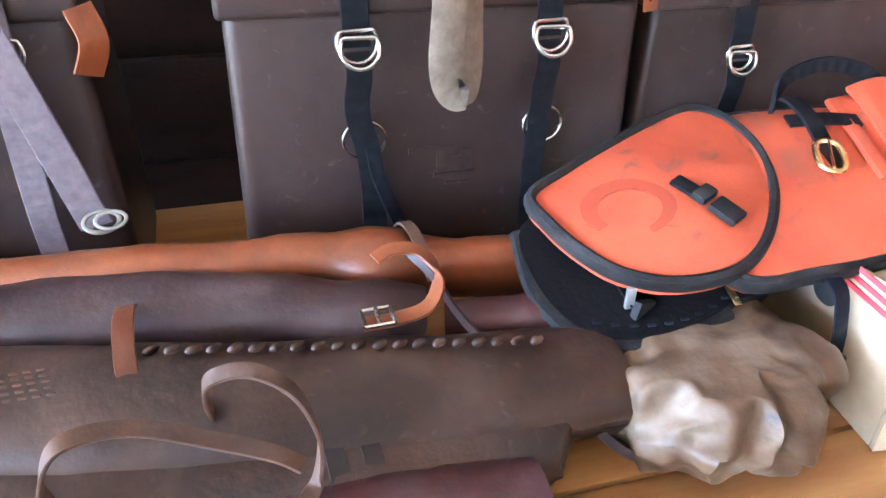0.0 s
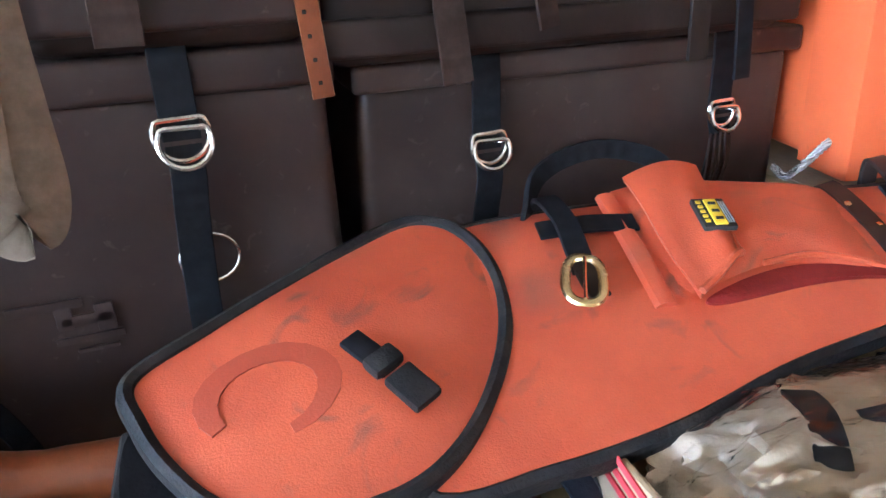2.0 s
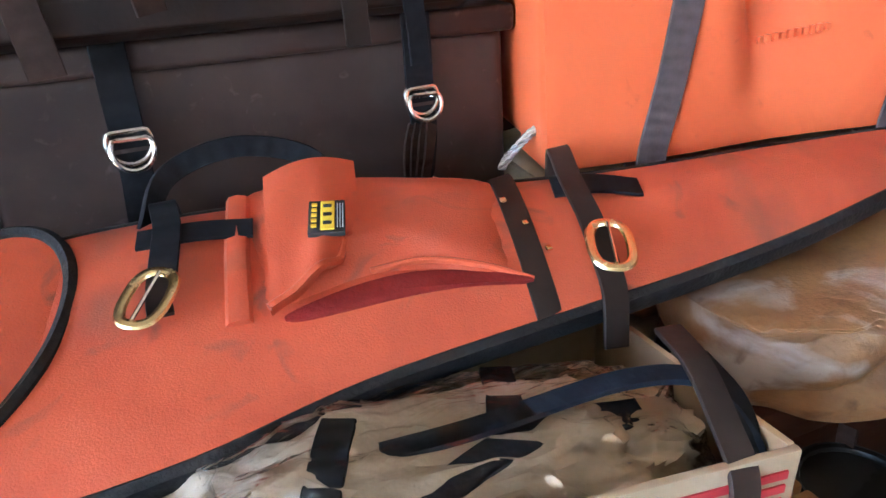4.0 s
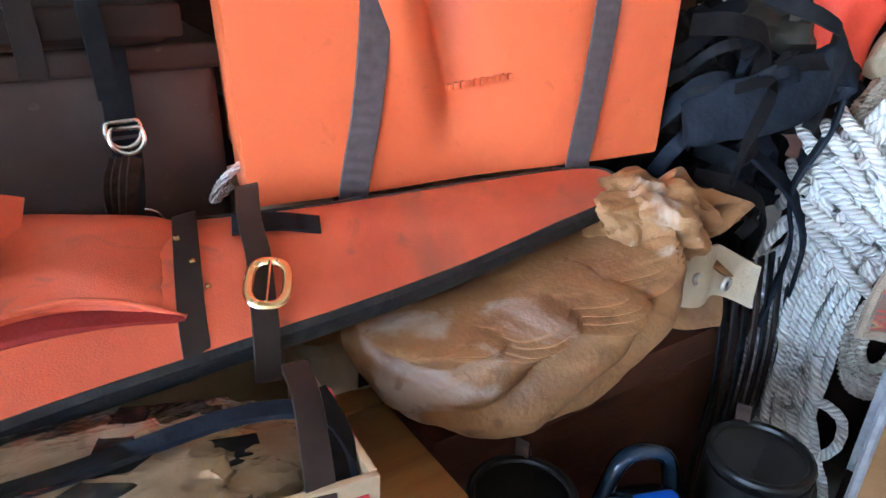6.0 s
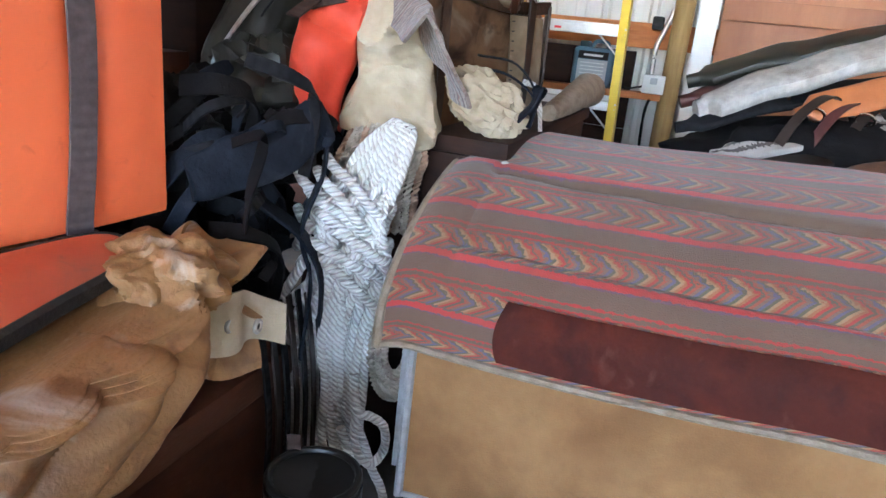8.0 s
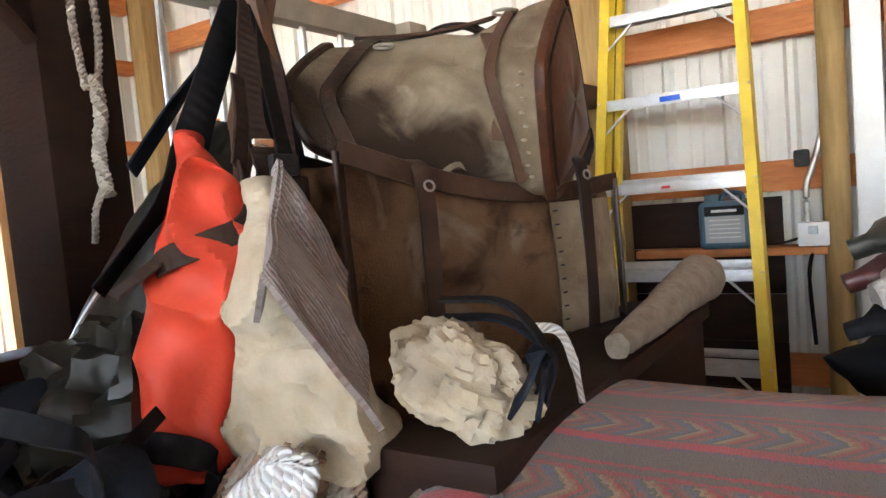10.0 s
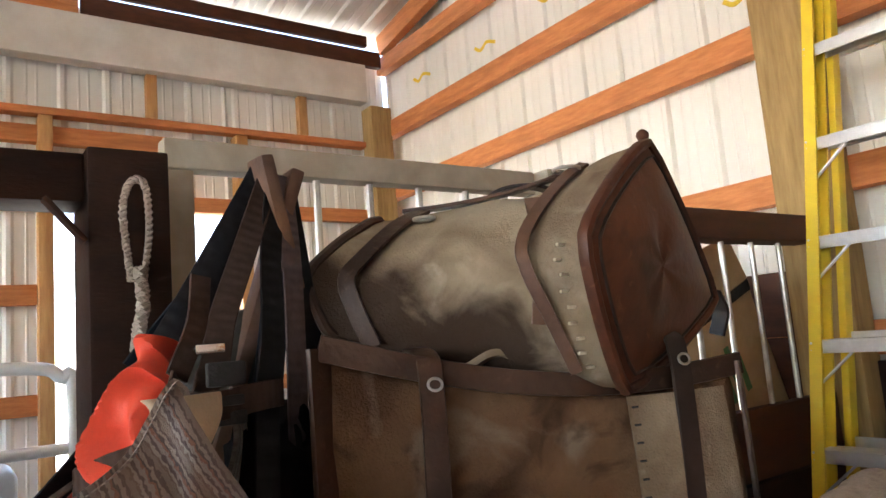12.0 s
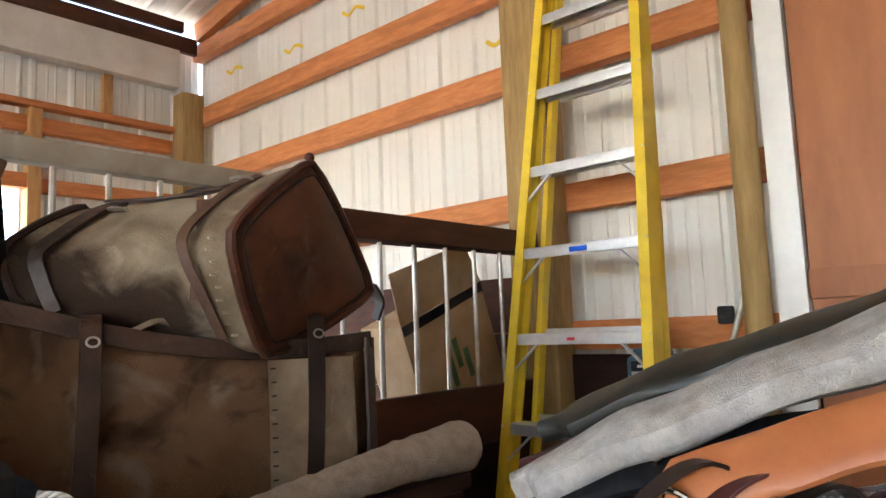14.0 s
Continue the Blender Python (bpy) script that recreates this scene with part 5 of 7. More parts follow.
part("zip_pull", join(ring((-0.402, -0.118, -0.005), 0.006, 0.0014, (1, 0, 0.2)), box((-0.402, -0.145, -0.03), (0.011, 0.034, 0.004), 0.002)), "brass", sc_, "brass zip pull with a dark tab")
# straps hanging below it
hs = thing("hanging_strap", "blue-black webbing strap with a plastic clip hanging from the scabbard", "strap", (1.215, 1.405, 0.765))
part("strap", ribbon([(-0.01, 0.05, 0.0), (0.0, 0.0, -0.01), (0.004, -0.018, -0.06), (0.008, -0.022, -0.105)], 0.026, 0.003, (1, 0.2, 0)), "blue_black", hs)
part("clip", join(*[box((0.008 + dx, -0.024, -0.125), (0.006, 0.006, 0.028), 0.002) for dx in (-0.010, 0, 0.010)], box((0.008, -0.023, -0.108), (0.030, 0.009, 0.014), 0.003)), "piping", hs, "black buckle tongue")
hb = thing("strap_buckle", "black and white buckled strap under the scabbard hood", "strap", (0.985, 1.475, 0.755))
part("strap", ribbon([(-0.02, 0.05, 0.02), (-0.01, 0.0, -0.015), (0.02, -0.02, -0.05), (0.05, -0.03, -0.045), (0.06, -0.045, -0.08), (0.045, -0.05, -0.10)], 0.024, 0.003, (0.5, 0.8, 0)), "black_web", hb)
part("buckle", box((0.01, -0.018, -0.03), (0.045, 0.012, 0.028), 0.005, pose(0, 0, 0, 0, 20, 25)), "piping", hb)
part("tongue", box((-0.012, -0.012, -0.012), (0.012, 0.006, 0.03), 0.002), "galv", hb, "grey metal piece")

# ---- leather scabbards heaped on the bench ----
def leather_case(pts, rw, rh, material, label, seam=True, side=(0, 1, 0.25)):
    t = thing("leather_scabbard", label, "scabbard", None, "leather scabbards on the bench")
    line = curve(pts, 10)
    bm = sweep(line, rw, rh, 18, False, side, 0.8)
    for v in bm.verts:
        v.co += Vector((0, 0, 1)) * 0.008 * noise.noise(v.co * 11) + Vector((0, 0.4, 1)) * 0.004 * (0.5 - abs(noise.noise(v.co * 24))) + Vector((0, 1, 0)) * 0.006 * noise.noise(v.co * 9 + Vector((5, 0, 0)))
        v.co.z = max(v.co.z, 0.584)
    part("body", bm, material, t)
    if seam:
        n = len(line)
        f = lambda i: rw(i / (n - 1)) if callable(rw) else rw
        s = Vector(side).normalized()
        part("welt", sweep([line[i] - s * (f(i) * 0.97) + V(0, 0, 0.008) for i in range(n)], 0.0045, None, 6), material, t)
    return t


lsc = leather_case([(-0.35, 1.575, 0.685), (0.2, 1.51, 0.692), (0.6, 1.44, 0.685), (0.88, 1.42, 0.672), (0.93, 1.42, 0.665)], lambda f: 0.085 - 0.02 * f if f < 0.93 else 0.07 - (f - 0.93) * 0.6, lambda f: 0.055 - 0.012 * f, "brown_leather", "worn dark brown leather rifle scabbard with a braided edge")
for k in range(20):
    x = 0.44 + k * 0.021
    part("braid", blob((x, 1.555 - (x - 0.2) * 0.185 - 0.012, 0.7495 - (x - 0.44) * 0.03), (0.0095, 0.0055, 0.0050), 0.05, 2, k, 10, 6, m=pose(0, 0, 0, 0, 0, 24)), "brown_leather", lsc)
part("keeper", ribbon([(0.415, 1.62, 0.69), (0.41, 1.58, 0.752), (0.415, 1.50, 0.754), (0.425, 1.43, 0.715), (0.425, 1.41, 0.67)], 0.022, 0.005, (1, 0.1, 0)), "tan_leather", lsc, "russet keeper strap")
for j in range(5):
    for k in range(12):
        part("tooling", box((0.20 + k * 0.0125 + j * 0.004, 1.495 - j * 0.010, 0.750 - abs(j - 2) * 0.0006), (0.008, 0.0022, 0.003), 0.001, None), "strap_leather", lsc)
leather_case([(-0.35, 1.45, 0.640), (0.2, 1.415, 0.645), (0.55, 1.39, 0.648), (0.78, 1.38, 0.642), (0.855, 1.375, 0.64)], lambda f: 0.068 - 0.014 * f if f < 0.9 else 0.055 - (f - 0.9) * 0.35, 0.046, "brown_leather", "dark brown leather scabbard with stitched bands")
leather_case([(-0.35, 1.31, 0.63), (0.2, 1.30, 0.632), (0.62, 1.305, 0.632), (0.80, 1.305, 0.625)], lambda f: 0.066 - 0.02 * f, 0.046, "maroon_leather", "polished maroon leather scabbard along the bench edge")
leather_case([(-0.35, 1.685, 0.695), (0.2, 1.645, 0.70), (0.5, 1.60, 0.70), (0.66, 1.565, 0.69), (0.74, 1.55, 0.68)], lambda f: 0.062 - 0.018 * f, 0.055, "plum_leather", "scuffed plum leather scabbard")
lt = leather_case([(-0.35, 1.755, 0.71), (0.15, 1.70, 0.725), (0.45, 1.665, 0.725), (0.60, 1.655, 0.726), (0.72, 1.640, 0.715), (0.9, 1.625, 0.70), (1.0, 1.615, 0.69)], lambda f: 0.036 + 0.020 * math.exp(-((f - 0.64) / 0.06) ** 2) - 0.010 * f, lambda f: 0.045 + 0.010 * math.exp(-((f - 0.64) / 0.06) ** 2), "tan_leather", "russet leather scabbard with a shaped throat")
part("tie", ribbon([(0.735, 1.69, 0.73), (0.745, 1.65, 0.775), (0.755, 1.60, 0.765), (0.762, 1.57, 0.735)], 0.016, 0.004, (1, 0, 0)), "strap_leather", lt, "dark leather tie")
leather_case([(0.77, 1.545, 0.685), (0.86, 1.52, 0.69), (0.94, 1.50, 0.69), (0.965, 1.492, 0.687)], lambda f: 0.02 + 0.03 * f if f < 0.9 else 0.045 - (f - 0.9) * 0.2, lambda f: 0.03 + 0.015 * f, "maroon_leather", "maroon leather scabbard tip")
for x in (0.60, 0.635):
    st = thing("leather_band", "dark brown leather band around the scabbard", "strap", (x, 1.39, 0.642))
    part("band", ribbon([(0, 0.055, -0.03), (0, 0.05, 0.035), (0.004, 0.0, 0.054), (0.008, -0.05, 0.035), (0.008, -0.062, -0.03)], 0.02, 0.005, (1, 0, 0)), "brown_dark", st)


def loose(name, pts, w, material, label, side=(0, 1, 0.3), th=0.004, up=0.0):
    pts = [(x, y, z + up) for x, y, z in pts]
    t = thing(name, label, "strap", Vector(pts[0]))
    o = Vector(pts[0])
    part("strap", ribbon([Vector(p) - o for p in pts], w, th, side, 8), material, t)
    return t


loose("leather_strap", [(0.50, 1.42, 0.69), (0.495, 1.40, 0.74), (0.505, 1.385, 0.775), (0.54, 1.375, 0.785), (0.575, 1.36, 0.765), (0.592, 1.345, 0.72), (0.585, 1.33, 0.68), (0.57, 1.31, 0.675)], 0.016, "strap_leather", "grey-brown leather strap standing in a loop", up=0.018)
loose("leather_strap", [(0.36, 1.36, 0.68), (0.355, 1.36, 0.715), (0.375, 1.375, 0.745), (0.43, 1.39, 0.735), (0.50, 1.375, 0.715), (0.55, 1.36, 0.70), (0.575, 1.35, 0.687)], 0.018, "strap_leather", "pale leather strap curling over the scabbards", up=0.012)
bs_ = loose("buckle_strap", [(0.66, 1.49, 0.715), (0.70, 1.485, 0.72), (0.735, 1.49, 0.728), (0.752, 1.515, 0.748), (0.738, 1.545, 0.765), (0.708, 1.553, 0.768), (0.685, 1.545, 0.763)], 0.018, "tan_leather", "thin russet strap with a small chrome buckle", up=0.03)
part("buckle", join(*[sweep([Vector(a), Vector(b)], 0.0028, None, 6) for a, b in (((0.0, -0.014, 0.006), (0.032, -0.016, 0.008)), ((0.032, -0.016, 0.008), (0.032, 0.012, 0.010)), ((0.032, 0.012, 0.010), (0.0, 0.014, 0.008)), ((0.0, 0.014, 0.008), (0.0, -0.014, 0.006)), ((0.016, -0.015, 0.007), (0.016, 0.013, 0.010)))]), "chrome", bs_)
loose("long_strap", [(0.735, 1.60, 0.765), (0.76, 1.56, 0.745), (0.775, 1.51, 0.725), (0.80, 1.46, 0.708), (0.84, 1.42, 0.70), (0.875, 1.38, 0.668), (0.92, 1.345, 0.625), (0.98, 1.335, 0.603), (1.06, 1.345, 0.60), (1.085, 1.37, 0.625), (1.075, 1.395, 0.66), (1.05, 1.405, 0.695)], 0.011, "plum_leather", "long dark leather cord trailing over the bench", (0, 0.4, 1))
bk = thing("metal_buckle", "tarnished cinch buckle on the leather", "buckle", (0.375, 1.73, 0.785))
part("frame", join(ring((0, 0, 0), 0.016, 0.003, (0.2, -0.5, 1), sx=1.3), ring((0.012, -0.006, 0.004), 0.012, 0.0025, (0.1, -0.7, 1), sx=1.5)), "galv", bk)

# crumpled tarp
def tarp_shape(p):
    """Rounded folds that run up the heap, its top pressed down by the scabbard."""
    p = Vector(p)
    d = p - Vector((1.05, 1.40, 0.60))
    a = math.atan2(d.y, d.x)
    k = min(1, d.xy.length / 0.08)
    w = abs(noise.noise(Vector((a * 1.7, d.z * 5, 1.0)) + p * 3)) + 0.6 * abs(noise.noise(p * 15 + Vector((a, 0, 0))))
    p += Vector((d.x, d.y, 0.3 * d.z)) * (0.5 * (0.30 - w)) * k + Vector((noise.noise(p * 22), noise.noise(p * 22 + Vector((7, 0, 0))), 0)) * 0.012
    p.z += 0.022 * noise.noise(p * 14) + 0.014 * (0.4 - abs(noise.noise(p * 20)))
    p.z = min(p.z, 0.712 + 0.05 * (p.y - 1.40) + 0.008 * noise.noise(p * 18))
    return p


bm = blob((1.055, 1.40, 0.645), (0.135, 0.115, 0.085), 0.16, 1.8, 31, 150, 80, fine=0.35, flat=0.584, shape=tarp_shape)
for _ in range(3):
    bmesh.ops.smooth_vert(bm, verts=bm.verts, factor=0.5, use_axis_x=True, use_axis_y=True, use_axis_z=True)
tp = solo("crumpled_tarp", bm, "grey_mud", "crumpled taupe plastic tarp full of dust", "tarp")

# ---- banana box ----
BX = pose(1.252, 1.425, 0.582, 0, 0, -8)
bx = thing("cardboard_box", "open cream cardboard fruit box with red stripes and printed bananas", "box", BX)
W, D, H = 0.475, 0.30, 0.205
Dy = -0.125
part("front", span((0, Dy, 0), (W, Dy + 0.007, H), 0.002), "card_white", bx)
part("back", span((0, Dy + D - 0.007, 0), (W, Dy + D, 0.165), 0.002), "card_white", bx)
for x, m_ in ((0.0, "card_white"), (W - 0.007, "card")):
    bm = span((x, Dy + 0.0072, 0), (x + 0.007, Dy + D - 0.0072, H), 0.002)
    for v in bm.verts:
        v.co.z -= max(0, v.co.z - 0.1) / (H - 0.1) * 0.05 * max(0, (v.co.y - Dy - 0.08) / 0.21)
    part("side", bm, m_, bx)
part("base", span((0.0072, Dy + 0.0072, 0), (W - 0.0072, Dy + D - 0.0072, 0.006), 0.001), "card", bx)
part("lower_band", span((-0.001, Dy - 0.0015, 0), (W + 0.001, Dy, 0.045), 0.0005), "card", bx)
for k in range(3):
    z = H - 0.022 - k * 0.013
    part("stripe", span((0.01, Dy - 0.0022, z), (W - 0.01, Dy - 0.0003, z + 0.007), 0.0003), "red_ink", bx)
    part("stripe", span((-0.0022, Dy + 0.012, z), (-0.0003, Dy + 0.14, z + 0.007), 0.0003), "red_ink", bx)
    part("stripe", span((W + 0.0003, Dy + 0.012, z), (W + 0.0022, Dy + 0.14, z + 0.007), 0.0003), "red_ink", bx)
part("hand_hole", blob((-0.001, Dy + 0.155, 0.125), (0.002, 0.024, 0.016), 0, 1, 0, 20, 10), "dark_ink", bx)


def crescent(cx, cz, r, a0, a1, w, y, n=14, th=0.0012):
    bm = bmesh.new()
    rows = []
    for i in range(n + 1):
        f = i / n
        a = radians(a0 + (a1 - a0) * f)
        h = w * (0.12 + 0.88 * math.sin(math.pi * f) ** 0.6)
        d = Vector((math.cos(a), 0, math.sin(a) * 0.62))
        p, q = Vector((cx, y, cz)) + d * (r - h / 2), Vector((cx, y, cz)) + d * (r + h / 2)
        rows.append([bm.verts.new(p), bm.verts.new(q), bm.verts.new(q + Vector((0, th, 0))), bm.verts.new(p + Vector((0, th, 0)))])
    for a, b in zip(rows, rows[1:]):
        for k in range(4):
            bm.faces.new((a[k], a[(k + 1) % 4], b[(k + 1) % 4], b[k]))
    bm.faces.new(rows[0])
    bm.faces.new(rows[-1][::-1])
    return bm


for k in range(5):
    part("banana_print", crescent(0.155, 0.030, 0.075 + 0.021 * k, 30, 168, 0.021, Dy - 0.0032 - 0.0002 * k), "dark_ink", bx)
    part("banana_print", crescent(0.155, 0.030, 0.075 + 0.021 * k, 32, 166, 0.0172, Dy - 0.0045 - 0.0002 * k), "yellow_ink", bx)
for k in range(4):
    part("print_mark", box((0.20 + 0.022 * k, Dy - 0.002, 0.03 + 0.002 * k), (0.015, 0.001, 0.008), 0.0003), "dark_ink", bx)
ct = thing("wrapped_harness", "clear plastic bag of tan cloth and black straps", "bag", BX)
part("cloth", blob((0.240, -0.033, 0.112), (0.203, 0.082, 0.092), 0.16, 3.2, 12, 110, 60, 0.75, fine=0.5), "bag_cloth", ct)
for k in range(2):
    x = 0.12 + k * 0.13
    part("strap", ribbon([(x, -0.112, 0.13), (x + 0.015, -0.09, 0.18), (x + 0.04, -0.03, 0.212), (x + 0.06, 0.05, 0.19)], 0.028, 0.005, (1, -0.3, 0)), "black_web", ct)
part("strap", ribbon([(0.02, -0.09, 0.18), (0.12, -0.11, 0.172), (0.25, -0.115, 0.170), (0.38, -0.10, 0.165)], 0.024, 0.005, (0, 0.4, 1)), "black_web", ct)
part("strap", ribbon([(0.20, -0.085, 0.188), (0.30, -0.055, 0.208), (0.40, -0.04, 0.19)], 0.026, 0.005, (0, 1, 0.3)), "blue_black", ct)
part("film", blob((0.245, -0.030, 0.118), (0.212, 0.088, 0.098), 0.10, 3.6, 14, 70, 40, 0.75, fine=0.6), "film", ct, "clear crinkled plastic film").visible_shadow = False
part("edge_strap", ribbon([(0.16, -0.035, 0.20), (0.26, -0.045, 0.215), (0.38, -0.04, 0.226), (0.445, -0.05, 0.218), (0.462, -0.085, 0.195), (0.456, -0.108, 0.17), (0.43, -0.112, 0.14)], 0.017, 0.006, (0.1, 1, 0.2)), "blue_black", ct)
part("hang_strap", ribbon([(0.442, 0.0, 0.235), (0.440, -0.045, 0.232), (0.434, -0.09, 0.215), (0.426, -0.132, 0.190), (0.415, -0.142, 0.12)], 0.024, 0.005, (1, 0.1, 0)), "brown_dark", ct)
part("strap_end", ribbon([(0.450, -0.03, 0.225), (0.458, -0.07, 0.210), (0.452, -0.10, 0.19), (0.442, -0.115, 0.165)], 0.024, 0.005, (1, 0.3, 0)), "black_web", ct)
part("snap", sweep(curve([(0.415, -0.145, 0.12), (0.400, -0.152, 0.11), (0.390, -0.150, 0.10)], 5), 0.004, None, 8), "brass", ct)

# ---- tan sack ----
NECK = Vector((2.23, 1.42, 0.83))


SACK_C = Vector((2.000, 1.455, 0.778))


def sack_shape(p):
    """Swags that sweep round the belly towards the neck; the scabbard presses the top flat."""
    p = Vector(p)
    n = (p - SACK_C).normalized()
    q = p - Vector((1.80, 1.40, 0.90))
    r = math.hypot(q.x, q.z)
    e = min(1, max(0, (p.x - 1.80) / 0.25))
    w = r * 62 + 3.0 * noise.noise(Vector((p.x * 4, p.y * 4, p.z * 4))) + 1.5 * noise.noise(p * 9)
    fold = abs(math.sin(w * 0.5)) ** 0.7
    d = p - NECK
    a = math.atan2(d.y + 0.05, -d.z)
    fan = abs(math.sin(a * 5 + 2 * noise.noise(p * 5)))
    near = math.exp(-max(0, d.length - 0.05) / 0.16)
    p += n * ((0.042 * e + 0.006) * (fold - 0.6) + 0.030 * near * (fan - 0.5) + 0.010 * noise.noise(p * 11) + 0.005 * (0.4 - abs(noise.noise(p * 24))))
    zm = 0.786 + 0.054 * (p.x - 1.502) + 0.296 * (p.y - 1.545)
    if p.x < 2.22 and p.z > zm:
        edge = 1.33 + (p.x - 1.75) * 0.28
        p.z = zm + (p.z - zm) * (0.1 + 0.75 * min(1, max(0, (edge + 0.03 - p.y) / 0.05)))
    cap = 0.775 + 0.05 * (p.x - 1.9)
    if p.z > cap:
        p.z = cap + (p.z - cap) * (0.12 + 0.7 * min(1, max(0, (p.x - 2.17) / 0.06)))
    return p


sk = thing("canvas_sack", "full tan canvas sack with a gathered neck and pale sheen patches", "sack", (1.99, 1.47, 0.583))
o = sk.matrix_world.translation
bm = blob(SACK_C, (0.205, 0.148, 0.170), 0.05, 1.8, 41, 260, 150, 0.92, shape=sack_shape, fine=0.3, flat=0.584)
for _ in range(2):
    bmesh.ops.smooth_vert(bm, verts=bm.verts, factor=0.5, use_axis_x=True, use_axis_y=True, use_axis_z=True)
for v in bm.verts:
    f = max(0, (v.co.x - 2.05) / 0.22)
    v.co.z += 0.03 * f * f
    v.co -= o
part("body", bm, "sack", sk)


def neck_shape(p):
    d = Vector(p) - Vector((0.24, 0.0, 0.24))
    a = math.atan2(d.y, d.z)
    return Vector(p) + Vector((0.2 * d.x, d.y, d.z)) * (0.14 * (abs(math.sin(a * 3 + d.x * 40)) - 0.5))


part("neck", blob((0.245, -0.015, 0.225), (0.080, 0.075, 0.052), 0.32, 1.9, 44, 130, 70, fine=0.4, shape=neck_shape), "sack", sk, "gathered canvas neck")
part("tail", sheet(lambda u, v: (0.26 + 0.11 * v + 0.02 * math.sin(u * 7), -0.03 + 0.03 * math.sin(u * 9 + v * 2) - 0.02 * v, 0.27 - 0.12 * u + 0.02 * math.sin(v * 5 + u * 6)), 30, 20, 0.004), "sack", sk)
part("flap", sheet(lambda u, v: (0.30 + 0.125 * v, -0.045 - 0.040 * v - 0.014 * math.sin(v * 7), 0.185 - 0.085 * u - 0.035 * v + 0.012 * math.sin(u * 5 + v * 4)), 22, 18, 0.004), "cream_sack", sk, "pale canvas flap with grommets")
part("flap", sheet(lambda u, v: (0.27 + 0.13 * v, -0.02 - 0.035 * v - 0.012 * math.sin(v * 6 + u * 2), 0.12 - 0.075 * u - 0.02 * v + 0.008 * math.sin(v * 8)), 18, 12, 0.004), "sack", sk)
for x, z in ((0.373, 0.119), (0.325, 0.135)):
    part("grommet", ring((x, -0.062 - (x - 0.325) * 0.32, z), 0.009, 0.0035, (0.1, -1, 0)), "galv", sk, "metal grommet")
    part("grommet_hole", blob((x, -0.060 - (x - 0.325) * 0.32, z), (0.007, 0.003, 0.007), 0, 1, 0, 12, 6), "dark_ink", sk)

# ---- jug and boots on the pallet ----
bj = thing("plastic_jug", "dark blue plastic jug with a bright blue cap", "jug", pose(2.105, 1.265, 0.226, 0, 0, -20) @ Matrix.Diagonal((0.85, 0.85, 0.74, 1)))
part("body", box((0, 0, 0.17), (0.145, 0.14, 0.34), 0.035, None, 4), "blue_plastic", bj)
part("shoulder", plate([(-0.06, -0.05), (0.06, -0.05), (0.06, 0.05), (-0.06, 0.05)], 0.33, 0.37, 0.03), "blue_plastic", bj)
part("cap", box((-0.01, -0.035, 0.415), (0.07, 0.055, 0.05), 0.012, None, 3), "blue_bright", bj, "bright blue cap")
part("handle", sweep(curve([(-0.06, 0.05, 0.34), (-0.02, 0.06, 0.44), (0.05, 0.06, 0.43), (0.07, 0.05, 0.33)], 6), 0.014, None, 10, side=(0, 1, 0)), "blue_plastic", bj)


def boot(x, y, rz):
    t = thing("boot", "black rubber boot standing on the pallet", "boot", pose(x, y, 0.226, 0, 0, rz), "boots on the pallet")
    bm = sweep([V(0, 0, 0.03), V(0, 0, 0.12), V(0, 0, 0.22), V(0, 0, 0.32), V(0, 0, 0.335), V(0, 0, 0.30), V(0, 0, 0.15)], lambda f: 0.055 if f < 0.1 else (0.066 if f < 0.7 else 0.056), lambda f: 0.05 if f < 0.1 else (0.068 if f < 0.7 else 0.058), 20, False, (1, 0, 0))
    part("shaft", bm, "boot", t)
    part("foot", blob((0.0, -0.09, 0.05), (0.05, 0.12, 0.05), 0.03, 2, 3, 24, 14, 0.8, flat=0.012), "boot", t)
    part("sole", box((0, -0.07, 0.008), (0.10, 0.29, 0.016), 0.006), "boot", t)
    part("collar", ring((0, 0, 0.334), 0.062, 0.006, (0, 0, 1), (0, 1, 0)), "boot", t)
    part("pull_strap", ribbon([(0.05, 0.03, 0.30), (0.058, 0.035, 0.36), (0.068, 0.03, 0.31)], 0.02, 0.003, (0, 1, 0)), "brown_web", t)


boot(2.255, 1.225, 25)
boot(1.945, 1.33, 20)

# ---- black straps and clothing heaped by the post ----
bp_ = thing("strap_heap", "tangled heap of black straps and dark cloth", "strap", (2.55, 1.62, 0.0))
part("lower_cloth", blob((0.0, 0.05, 0.40), (0.17, 0.18, 0.40), 0.22, 2.6, 51, 60, 40, 0.8, flat=0.0), "black_cloth", bp_)
part("cloth", blob((0.02, 0.10, 0.80), (0.20, 0.16, 0.19), 0.34, 2.4, 52, 70, 40, fine=0.8), "black_cloth", bp_)
part("cloth", blob((-0.03, 0.10, 0.90), (0.12, 0.12, 0.10), 0.34, 2.4, 55, 60, 36, fine=0.8), "olive_black", bp_)
rnd = random.Random(8)
